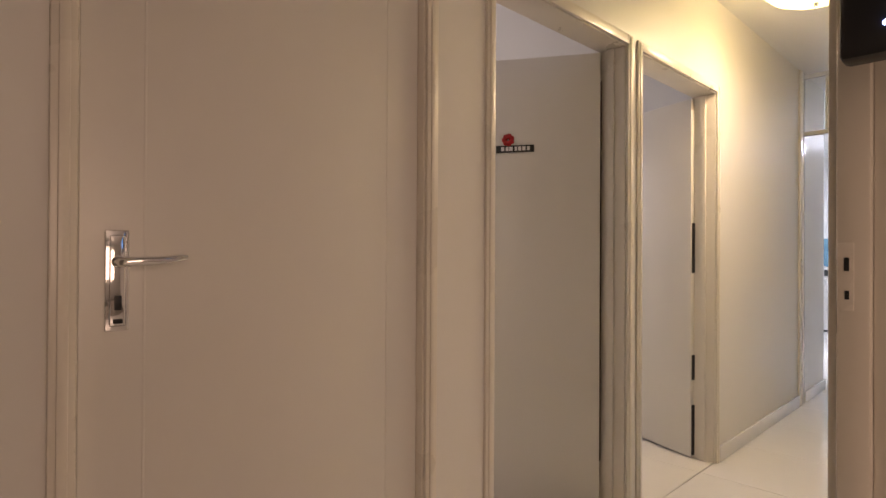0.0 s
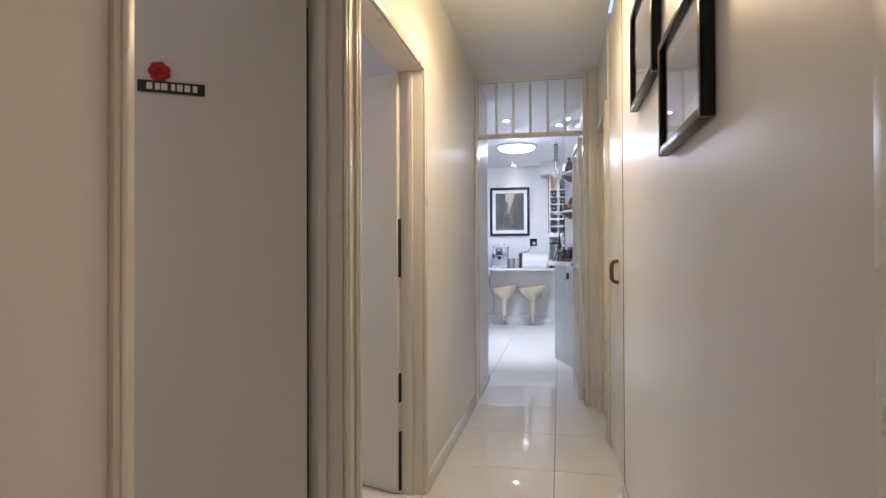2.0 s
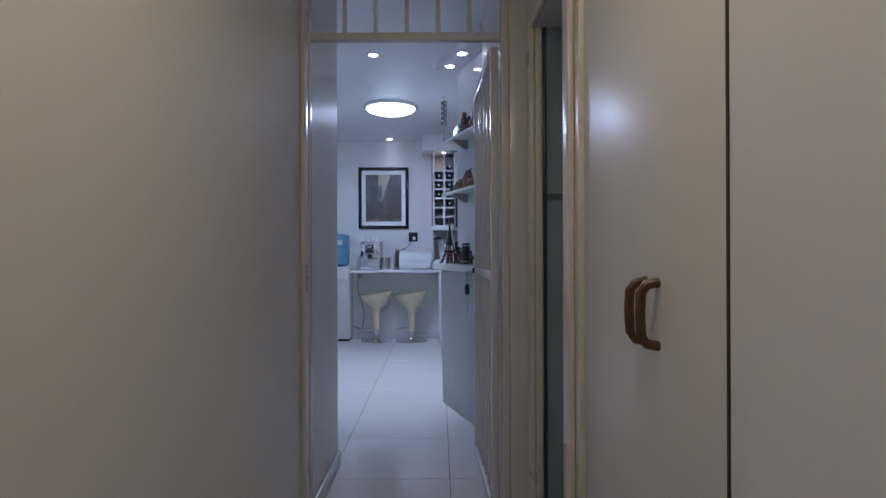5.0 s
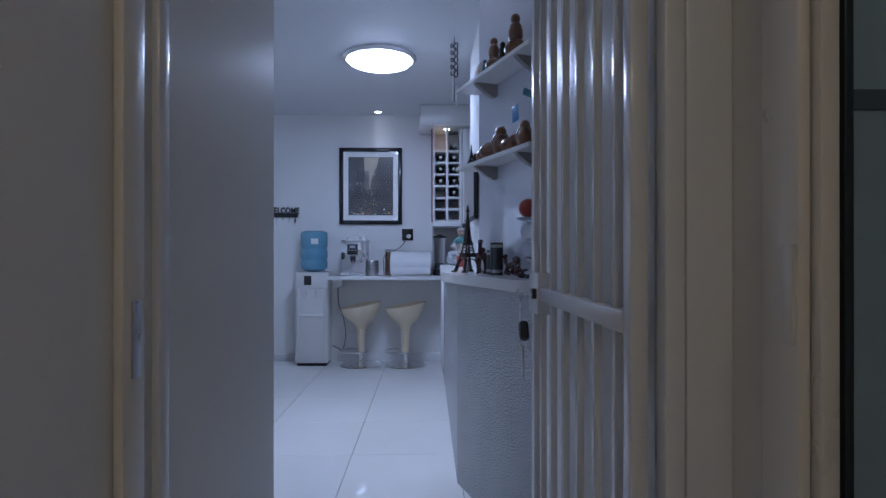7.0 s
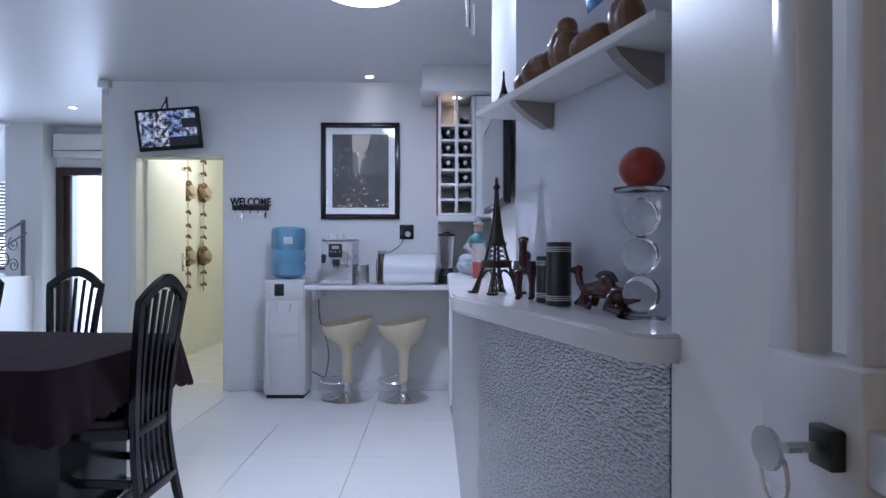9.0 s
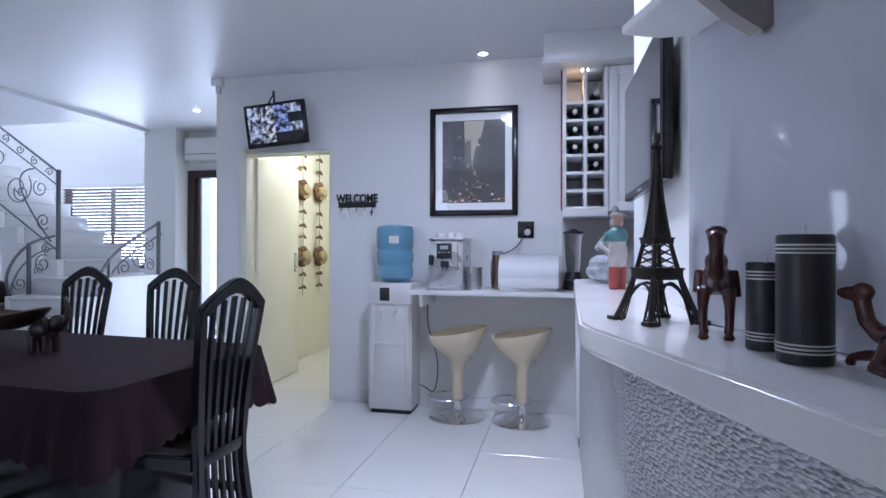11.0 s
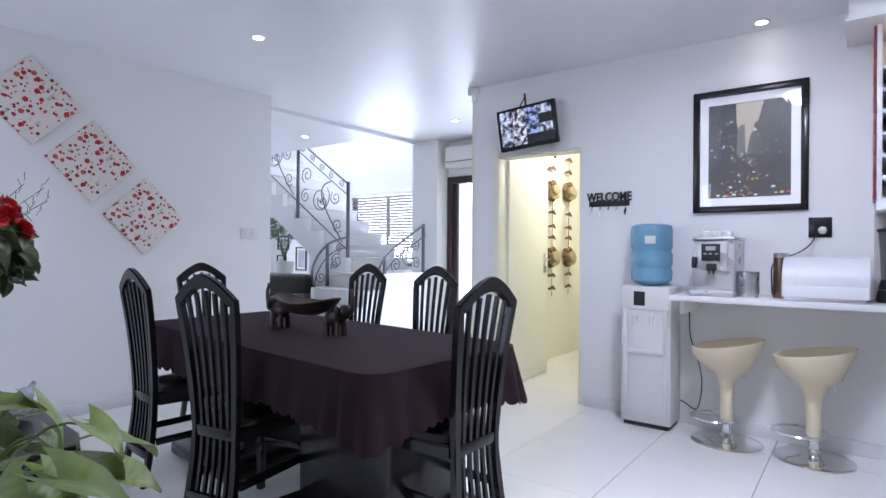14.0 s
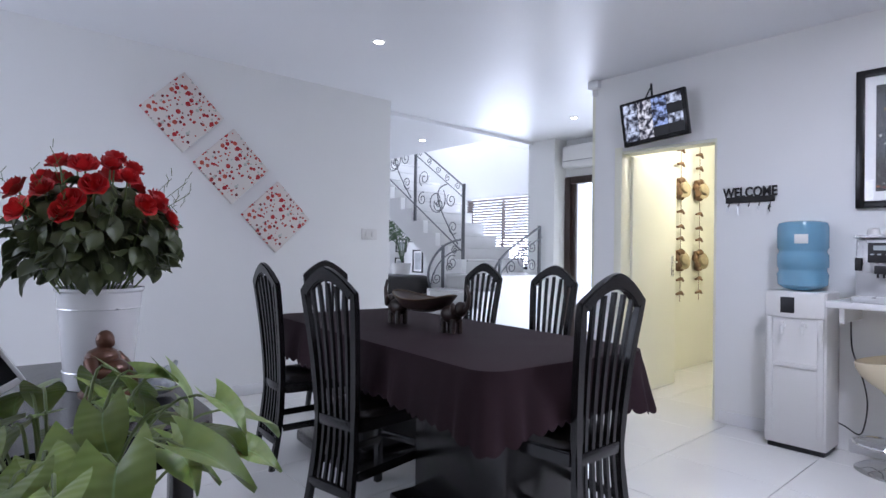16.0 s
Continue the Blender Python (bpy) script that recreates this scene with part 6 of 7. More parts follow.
for i, (scl, rad, col) in enumerate(((16, 0.36, (0.42, 0.02, 0.02)), (22, 0.36, (0.50, 0.08, 0.05)), (29, 0.34, (0.18, 0.02, 0.02)), (25, 0.32, (0.45, 0.47, 0.42)), (19, 0.34, (0.40, 0.015, 0.02)), (33, 0.36, (0.45, 0.03, 0.03)))):
    mp_ = t.nodes.new("ShaderNodeMapping")
    mp_.inputs["Location"].default_value = (i * 1.7, 0.0, i * 0.9)
    mp_.inputs["Scale"].default_value = (1, 0.0, 1)
    vr = t.nodes.new("ShaderNodeTexVoronoi")
    vr.inputs["Scale"].default_value, vr.inputs["Randomness"].default_value = scl, 0.8
    t.links.new(co.outputs["Object"], mp_.inputs[0]), t.links.new(mp_.outputs[0], vr.inputs["Vector"])
    ri = t.nodes.new("ShaderNodeMath")
    ri.operation = "LESS_THAN"
    # a dot's size differs from cell to cell
    sep = t.nodes.new("ShaderNodeSeparateColor")
    t.links.new(vr.outputs["Color"], sep.inputs[0])
    mm = t.nodes.new("ShaderNodeMath")
    mm.operation, mm.inputs[1].default_value = "MULTIPLY", rad * 1.1
    t.links.new(sep.outputs[0], mm.inputs[0])
    t.links.new(vr.outputs["Distance"], ri.inputs[0]), t.links.new(mm.outputs[0], ri.inputs[1])
    mx = t.nodes.new("ShaderNodeMixRGB")
    mx.inputs[1].default_value, mx.inputs[2].default_value = (0.70, 0.64, 0.60, 1), (*col, 1)
    t.links.new(ri.outputs[0], mx.inputs[0])
    if prev:
        t.links.new(prev, mx.inputs[1])
    prev = mx.outputs[0]
t.links.new(prev, b.inputs["Base Color"])
b.inputs["Roughness"].default_value = 0.75
M_DOTS = m
for k, (x, z) in enumerate(((4.465, 2.17), (4.835, 1.81), (5.205, 1.435))):
    cv = thing("canvas_print", pose(x, LEFT - 0.001, z, 0, 45.5 + (k - 1) * 0.8, 0), "square white canvas with red dots hung as a diamond", "canvas", "dotted canvases on the wall")
    bm = bmesh.new()
    box(bm, -0.208, 0.208, -0.036, 0.0, -0.208, 0.208, bevel=0.004)
    part("canvas", bm, M_DOTS, cv)
sw = thing("light_switch", pose(6.13, LEFT - 0.001, 1.325), "white double light switch plate on the dining wall", "switch")
bm = bmesh.new()
box(bm, -0.085, 0.085, -0.009, 0.0, -0.05, 0.05, bevel=0.003)
part("plate", bm, M_WHITEPL, sw)
for x in (-0.035, 0.035):
    bm = bmesh.new()
    box(bm, x - 0.014, x + 0.014, -0.014, -0.008, -0.022, 0.022, bevel=0.002)
    part("rocker", bm, M_WHITEPL, sw)
# cornice at the end of the far wall
solid("trim", [(FAR - 0.05, FAR + 0.19, 2.90, 3.0, 2.55, CEIL - 0.001), (FAR - 0.02, FAR + 0.16, 2.93, 2.975, 2.49, 2.55)], M_WALL, "white plaster cornice", bevel=0.012)

# ---- stair hall ----
M_IRONGREY = mat("grey_wrought_iron", (0.15, 0.155, 0.165), 0.45, metal=0.4, grain=0.2)
M_STEP = mat("pale_stone_step", (0.66, 0.66, 0.65), 0.25, grain=0.06, scale=6)
SX, SY, LAND = 8.20, 5.57, 0.90         # corner where the flight turns, and the landing's height
RUN, RISE = 0.268, 0.18
SM = Matrix(((0, 1, 0, SX), (1, 0, 0, SY), (0, 0, 1, LAND), (0, 0, 0, 1)))   # local x up the upper flight, local y across it
NST, WIDE = 10, 1.22
stairs = thing("stairs", pose(0, 0, 0), "white turning stairs of pale stone treads with a stepped string", "stairs", kind="structure")


def step(x0, x1, y0, y1, z, m=None):
    """One tread with a small nosing and the riser under it, rising along local x."""
    bm = bmesh.new()
    box(bm, x0 - 0.02, x1 + 0.02, y0, y1, z - 0.03, z, bevel=0.004, m=m)
    part("tread", bm, M_STEP, stairs)
    bm = bmesh.new()
    box(bm, x0, x0 + 0.02, y0, y1, z - RISE, z - 0.03, bevel=0.002, m=m)
    part("riser", bm, M_STEP, stairs)


for k in range(NST):
    step(k * RUN, (k + 1) * RUN, 0.09, WIDE, (k + 1) * RISE, SM)
for k in range(4):
    step(SX - 0.27 - (4 - k) * RUN, SX - 0.27 - (3 - k) * RUN, 4.76, SY - 0.002, (k + 1) * RISE)
step(SX - 0.27, 8.85, 4.76, SY - 0.002, LAND)
bm = bmesh.new()
box(bm, 8.86, SX + WIDE, 5.03, SY - 0.002, LAND - 0.03, LAND, bevel=0.004)
part("landing", bm, M_STEP, stairs)
bm = bmesh.new()
pts = [(0, -LAND)]
for k in range(NST):
    pts += [(k * RUN, (k + 1) * RISE), ((k + 1) * RUN, (k + 1) * RISE)]
pts += [(NST * RUN, NST * RISE - 0.30), (0.74, 0.74 * RISE / RUN - 0.28), (0.74, -LAND)]
a = [bm.verts.new(SM @ Vector((x, 0.0, z))) for x, z in pts]
c = [bm.verts.new(SM @ Vector((x, 0.085, z))) for x, z in pts]
bm.faces.new(a), bm.faces.new(list(reversed(c)))
for k in range(len(pts)):
    bm.faces.new((a[k], c[k], c[(k + 1) % len(pts)], a[(k + 1) % len(pts)]))
part("string", bm, M_WALL, stairs, "white stepped string", smooth=False)
for ya, yb in ((4.70, 4.757), (SY, SY + 0.06)):
    bm = bmesh.new()
    pts = [(SX - 0.27 - 4 * RUN, 0)]
    for k in range(4):
        pts += [(SX - 0.27 - (4 - k) * RUN, (k + 1) * RISE), (SX - 0.27 - (3 - k) * RUN, (k + 1) * RISE)]
    pts += [(SX - 0.27, LAND), (SX - 0.001 if ya > 5 else 8.85, LAND), (SX - 0.001 if ya > 5 else 8.85, 0)]
    a = [bm.verts.new((x, ya, z)) for x, z in pts]
    c = [bm.verts.new((x, yb, z)) for x, z in pts]
    bm.faces.new(a), bm.faces.new(list(reversed(c)))
    for k in range(len(pts)):
        bm.faces.new((a[k], c[k], c[(k + 1) % len(pts)], a[(k + 1) % len(pts)]))
    part("string", bm, M_WALL, stairs, "white stepped string", smooth=False)


def scroll(name, parent, o, d, r, turns=1.6, start=0.0, flip=1, bar_r=0.0065):
    """A flat iron spiral about o in the upright plane along d."""
    o, d, pts = Vector(o), Vector(d).normalized(), []
    for k in range(26):
        u = k / 25
        a = start + flip * turns * 2 * math.pi * u
        pts.append(o + r * (1 - 0.82 * u) * (math.cos(a) * d + math.sin(a) * Vector((0, 0, 1))))
    bm = bmesh.new()
    tube(bm, pts, bar_r, 5)
    part(name, bm, M_IRONGREY, parent)


def bar_between(name, parent, pts, r):
    bm = bmesh.new()
    tube(bm, pts, r, 6)
    part(name, bm, M_IRONGREY, parent)


bal = thing("balustrade", pose(0, 0, 0), "grey wrought-iron stair balustrade with large scrolls", "balustrade")
BX = SX + 0.035


def on_flight(u, h):
    """A place above the nosing line of the upper flight, u metres up it."""
    return Vector((BX, SY + u, LAND + RISE + RISE * u / RUN + h))


for u, low in ((0.02, -0.95), (1.04, -0.30), (2.06, -0.20)):
    p, q = on_flight(u, low), on_flight(u, 0.98)
    bm = bmesh.new()
    box(bm, p.x - 0.017, p.x + 0.017, p.y - 0.017, p.y + 0.017, p.z, q.z, bevel=0.003)
    part("post", bm, M_IRONGREY, bal)
for h, r in ((0.08, 0.009), (0.80, 0.008), (0.95, 0.012)):
    bar_between("rail", bal, [on_flight(0.02, h), on_flight(2.65, h)], r)
for p in range(2):
    ua = 0.02 + 1.02 * p
    # one tall curl sweeping through the panel, smaller ones off it
    bar_between("scroll", bal, [on_flight(ua + 0.10 + 0.42 * math.sin(v * 2.6) ** 0.9, 0.12 + 0.66 * v) for v in [k / 14 for k in range(15)]], 0.009)
    for u, v, r, st, fl in ((0.55, 0.42, 0.20, 2.4, 1), (0.50, 0.40, 0.105, 0.6, -1), (0.82, 0.58, 0.12, 5.2, 1), (0.24, 0.62, 0.10, 1.0, -1), (0.20, 0.28, 0.10, 4.0, 1), (0.86, 0.26, 0.10, 2.0, -1)):
        scroll("scroll", bal, on_flight(ua + u, v), (0, 1, 0.0), r, 1.5, st, fl)
    for k in range(5):
        scroll("scroll", bal, on_flight(ua + 0.12 + 0.2 * k, 0.875), (0, 1, 0), 0.052, 1.3, 1.5 * k, (-1) ** k, 0.006)


def sweep(parent, y, curve, posts, scrolls):
    """The swept lower end of a balustrade: handrail with a second bar inside it."""
    pts = []
    P = [Vector((x, y, z)) for x, z in curve]
    for k in range(len(P) - 1):
        a, b0, c, d_ = P[max(k - 1, 0)], P[k], P[k + 1], P[min(k + 2, len(P) - 1)]
        for q in range(6):
            u = q / 6
            pts.append(0.5 * ((2 * b0) + (c - a) * u + (2 * a - 5 * b0 + 4 * c - d_) * u * u + (3 * b0 - 3 * c + d_ - a) * u ** 3))
    bar_between("rail", parent, pts + [P[-1]], 0.015)
    bar_between("rail", parent, [q + Vector((0.05, 0, -0.12)) for q in pts[:len(pts) * 2 // 3]], 0.009)
    for x, z0, z1 in posts:
        bm = bmesh.new()
        box(bm, x - 0.016, x + 0.016, y - 0.016, y + 0.016, z0, z1, bevel=0.003)
        part("post", bm, M_IRONGREY, parent)
    for x, z, r, st, fl in scrolls:
        scroll("scroll", parent, (x, y, z), (1, 0, 0), r, 1.6, st, fl, 0.007)


bal2 = thing("balustrade", pose(0, 0, 0), "low swept grey wrought-iron railing at the turn of the stairs", "balustrade", "swept railings")
sweep(bal2, SY + 0.035, [(SX, 1.34), (7.95, 1.27), (7.76, 1.12), (7.66, 0.92), (7.70, 0.72), (7.84, 0.60)], [(7.90, 0.72, 1.26)],
      [(8.06, 1.04, 0.10, 1.0, 1), (8.02, 0.98, 0.06, 4.0, -1), (7.80, 0.84, 0.08, 2.0, 1), (8.10, 1.20, 0.06, 0.5, 1)])
bal3 = thing("balustrade", pose(0, 0, 0), "low swept grey wrought-iron railing at the turn of the stairs", "balustrade", "swept railings")
sweep(bal3, 4.73, [(8.74, 1.50), (8.40, 1.33), (8.12, 1.17), (7.93, 0.98), (7.80, 0.74), (7.74, 0.49), (7.80, 0.40)], [(8.74, 0.90, 1.52), (8.02, 0.90, 1.10)],
      [(8.45, 1.10, 0.14, 1.0, 1), (8.22, 1.0, 0.09, 4.0, -1), (8.60, 1.25, 0.08, 2.0, 1), (7.90, 0.78, 0.09, 0.5, 1), (8.60, 1.02, 0.08, 3.0, -1), (7.86, 0.60, 0.06, 3.0, -1)])

# stair window with a slatted blind
win = thing("window_1", pose(10.0, 6.55, 1.53), "bright window behind a white slatted blind", "window", kind="structure")
for b_ in ((0.02, 0.10, -0.80, -0.75, -0.61, 0.61), (0.02, 0.10, 0.75, 0.80, -0.61, 0.61), (0.02, 0.10, -0.75, 0.75, 0.56, 0.61), (0.02, 0.10, -0.75, 0.75, -0.61, -0.56), (0.03, 0.08, -0.02, 0.02, -0.56, 0.56)):
    bm = bmesh.new()
    box(bm, *b_, bevel=0.003)
    part("window_frame", bm, M_BLACKMATT, win)
bm = bmesh.new()
box(bm, 0.05, 0.056, -0.75, 0.75, -0.56, 0.56)
part("pane", bm, M_GLASS, win).visible_shadow = False
bd = thing("venetian_blind", pose(9.97, 6.55, 1.53), "dark wooden slatted blind half open across the stair window", "blind")
bm = bmesh.new()
box(bm, -0.035, 0.02, -0.78, 0.78, 0.55, 0.60, bevel=0.004)
part("head_rail", bm, M_CABINET, bd)
M_SLAT = mat("brown_blind_slat", (0.16, 0.13, 0.12), 0.4, grain=0.2)
for k in range(24):
    bm = bmesh.new()
    box(bm, -0.024, 0.024, -0.77, 0.77, -0.0015, 0.0015, m=pose(0, 0, 0.525 - k * 0.046, 0, 40, 0))
    part("slat", bm, M_SLAT, bd, smooth=False)
for y in (-0.5, 0.5):
    bm = bmesh.new()
    tube(bm, [(-0.026, y, 0.55), (-0.026, y, -0.55)], 0.002, 4)
    part("cord", bm, M_CABINET, bd)
# glazed door beside the pillar, air conditioner above
gd = thing("door_5", pose(9.1, 4.05, 0), "dark framed glazed door letting in daylight", "door", kind="structure")
M_DKWOOD = mat("dark_stained_frame", (0.035, 0.02, 0.016), 0.35, grain=0.3, scale=20)
for b_ in ((-0.03, 0.08, 0.46, 0.545, 0, 2.148), (-0.03, 0.08, -0.545, -0.46, 0, 2.148), (-0.03, 0.08, -0.46, 0.46, 2.06, 2.148), (0.0, 0.05, 0.40, 0.46, 0.02, 2.06), (0.0, 0.05, -0.46, -0.40, 0.02, 2.06), (0.0, 0.05, -0.40, 0.40, 0.02, 0.12)):
    bm = bmesh.new()
    box(bm, *b_, bevel=0.004)
    part("door_frame", bm, M_DKWOOD, gd)
bm = bmesh.new()
box(bm, 0.02, 0.028, -0.40, 0.40, 0.12, 2.06)
part("pane", bm, M_GLASS, gd).visible_shadow = False
ac = thing("air_conditioner", pose(8.90, 4.10, 2.24), "white split air conditioner over the glazed door", "air conditioner")
bm = bmesh.new()
box(bm, 0.0, 0.198, -0.42, 0.42, 0.0, 0.27, bevel=0.02)
part("housing", bm, M_WHITEPL, ac)
bm = bmesh.new()
box(bm, -0.006, 0.003, -0.40, 0.40, 0.02, 0.065, bevel=0.003)
part("louvre", bm, M_WHITEPL, ac)
# Thin black strip that paints the shade above the louvre.
bm = bmesh.new()
box(bm, -0.004, 0.003, -0.40, 0.40, 0.074, 0.080)
part("shadow_line", bm, M_BLACKMATT, ac)
# sofa, palm and picture frames under the stairs
sf = thing("sofa", pose(7.55, 6.9, 0, 0, 0, 8), "dark brown leather sofa in the stair hall", "sofa")
bm = bmesh.new()
box(bm, -0.42, 0.42, -0.95, 0.95, 0.08, 0.44, bevel=0.05, seg=3)
part("base", bm, M_LEATHER, sf)
for y in (-0.48, 0.46):
    bm = bmesh.new()
    box(bm, 0.14, 0.42, y - 0.45, y + 0.45, 0.42, 0.86, bevel=0.09, seg=4)
    part("back_cushion", bm, M_LEATHER, sf)
for y in (-0.98, 0.98):
    bm = bmesh.new()
    box(bm, -0.42, 0.42, y - 0.11, y + 0.11, 0.08, 0.62, bevel=0.06, seg=3)
    part("arm", bm, M_LEATHER, sf)
M_LEAFDK = mat("dark_palm_leaf", (0.045, 0.095, 0.035), 0.45, grain=0.4, scale=14)
pl = thing("potted_palm", pose(9.02, 7.95, 0), "potted palm with drooping leaves on a white stand", "plant")
bm = bmesh.new()
lathe(bm, [(0.12, 0.0), (0.14, 0.06), (0.10, 0.55), (0.13, 0.70), (0.17, 0.98), (0.15, 0.98), (0.12, 0.75)], steps=24)
part("pot", bm, M_WHITEPL, pl)
rng = random.Random(21)
for k in range(16):
    a, L_ = k * 2.4, rng.uniform(0.5, 0.8)
    bm = bmesh.new()
    stem = [Vector((math.cos(a) * L_ * u * 0.8, math.sin(a) * L_ * u * 0.8, 0.98 + 2.0 * u - 1.25 * u * u * (1.0 + 0.4 * rng.random()))) for u in [j / 10 for j in range(11)]]
    tube(bm, stem, 0.005, 5)
    for j in range(3, 11):
        for s in (-1, 1):
            side = Vector((-math.sin(a), math.cos(a), 0)) * s
            p0 = stem[j]
            p1 = p0 + side * 0.16 * (1.1 - abs(j - 6) / 8) + Vector((math.cos(a) * 0.08, math.sin(a) * 0.08, -0.08))
            d_ = Vector((0, 0, 0.012))
            mid = p0.lerp(p1, 0.45)
            bm.faces.new([bm.verts.new(q) for q in (p0, mid + d_ + Vector((0.008, 0.008, 0)), p1, mid - d_)])
    part("frond", bm, M_LEAFDK, pl, smooth=False)
for y, z, w, h_ in ((8.71, 1.00, 0.30, 0.44), (9.25, 1.30, 0.34, 0.26), (9.30, 0.85, 0.28, 0.42), (8.85, 1.52, 0.30, 0.30)):
    p = wall_picture(pose(9.999, y, z, 0, 0, 90), w, h_, "small framed picture on the stair hall wall", bar=0.02)
    bm = bmesh.new()
    box(bm, -w / 2 + 0.06, w / 2 - 0.06, 0.008, 0.010, -h_ / 2 + 0.06, h_ / 2 - 0.06)
    part("print", bm, M_PRINT, p)


# ---- side table with flowers ----
M_LEAF = mat("rose_leaf", (0.062, 0.078, 0.028), 0.42, grain=0.45, scale=16, bump=0.1, bump_scale=90, random_tint=0.25)
M_STEM = mat("green_stem", (0.11, 0.15, 0.045), 0.5, grain=0.3)
M_ROSE = mat("red_rose_petal", (0.55, 0.018, 0.020), 0.5, grain=0.35, scale=22, bump=0.1, random_tint=0.2)
cs = thing("console_table", pose(3.40, 2.12, 0), "black lacquered side table holding flowers and ornaments", "side table")
TT = 0.75
bm = bmesh.new()
prism(bm, [(0.26, -0.52), (0.30, -0.40), (0.31, 0.0), (0.30, 0.42), (0.26, 0.52), (-0.26, 0.52), (-0.30, 0.42), (-0.31, 0.0), (-0.30, -0.42), (-0.26, -0.52)], TT - 0.035, TT, bevel=0.008)
part("tabletop", bm, M_BLACK, cs)
for x in (-0.22, 0.22):
    for y in (-0.42, 0.42):
        bm = bmesh.new()
        box(bm, x - 0.025, x + 0.025, y - 0.025, y + 0.025, 0, TT - 0.036, bevel=0.005)
        part("leg", bm, M_BLACK, cs)
bm = bmesh.new()
box(bm, -0.20, 0.20, -0.40, 0.40, TT - 0.13, TT - 0.036, bevel=0.003)
part("apron", bm, M_BLACK, cs)

pot = thing("flower_bucket", pose(3.525, 2.16, TT + 0.001) @ Matrix.Diagonal((0.9, 0.9, 1.12, 1)), "white enamel bucket planter with ring handle", "planter")
bm = bmesh.new()
lathe(bm, [(0.092, 0), (0.096, 0.006), (0.108, 0.12), (0.122, 0.245), (0.128, 0.250), (0.128, 0.257), (0.120, 0.257), (0.108, 0.16), (0.09, 0.02)], steps=40)
part("body", bm, M_WHITEMETAL, pot)
for z in (0.205, 0.045):
    bm = bmesh.new()
    r = 0.0965 + 0.104 * z
    tube(bm, [(r * math.cos(a), r * math.sin(a), z) for a in [2 * math.pi * k / 40 for k in range(41)]], 0.0022, 5)
    part("bead", bm, M_STEEL, pot)


def petal_ball(bm, scale=1.0):
    """A rose head: rings of cupped petals about a tight heart."""
    for ring, (n, r, h, open_) in enumerate(((3, 0.008, 0.034, 0.1), (4, 0.013, 0.036, 0.25), (5, 0.020, 0.036, 0.5), (6, 0.026, 0.032, 0.9), (6, 0.031, 0.024, 1.4))):
        for k in range(n):
            a0 = 2 * math.pi * (k + 0.37 * ring) / n
            half_w = math.pi / n * 1.25
            grid = []
            for j in range(4):
                v = j / 3
                row = []
                for i in range(5):
                    u = (i - 2) / 2
                    a = a0 + u * half_w * (0.5 + 0.5 * math.sin(math.pi * (0.25 + 0.6 * v)))
                    rr = r * (0.35 + 0.75 * math.sin(v * math.pi * 0.55)) + 0.007 * open_ * max(0, v - 0.6)
                    z = h * v - 0.012 * open_ * max(0, v - 0.55) - 0.006 * abs(u) ** 2 * v
                    row.append(bm.verts.new((scale * rr * math.cos(a), scale * rr * math.sin(a), scale * z)))
                grid.append(row)
            for j in range(3):
                for i in range(4):
                    bm.faces.new((grid[j][i], grid[j][i + 1], grid[j + 1][i + 1], grid[j + 1][i]))


def leaf_mesh(length, width, heart, droop, fold):
    """A leaf from its stalk along local x, upper side up; heart > 0 gives back lobes."""
    bm = bmesh.new()
    nu, nv = 12, 6
    grid = []
    for i in range(nu + 1):
        u = i / nu
        if heart:
            w = width * (math.sin(math.pi * min(1, (u * 0.86 + 0.14)) ** 0.78)) ** 0.85 if u < 1 else 0.0
            w = max(w, 0.0) * (1 - u) ** 0.18 if u < 1 else 0.0
        else:
            w = width * math.sin(math.pi * u) ** 0.75
        row = []
        for j in range(nv + 1):
            v = -1 + 2 * j / nv
            back = heart * length * max(0.0, 0.35 - u) * abs(v) ** 1.2 * 0.9
            x = length * u - back
            y = 0.5 * w * v
            z = -droop * length * u * u + fold * abs(y) + 0.05 * width * math.sin(5 * u + 2 * v)
            row.append(bm.verts.new((x, y, z)))
        grid.append(row)
    for i in range(nu):
        for j in range(nv):
            bm.faces.new((grid[i][j], grid[i + 1][j], grid[i + 1][j + 1], grid[i][j + 1]))
    bmesh.ops.remove_doubles(bm, verts=bm.verts, dist=0.0004)
    return bm


bq = thing("rose_bouquet", pose(3.512, 2.17, TT + 0.075) @ Matrix.Diagonal((0.88, 0.88, 1, 1)), "dense bouquet of red roses with dark green leaves in the bucket", "flowers")
bm = bmesh.new()
petal_ball(bm, 0.98)
rose0 = part("rose", bm, M_ROSE, bq)
lv = part("leaf", leaf_mesh(0.062, 0.042, 0, 0.25, 0.25), M_LEAF, bq)
rng = random.Random(5)
bm = bmesh.new()
first_rose = True
n_r = 0
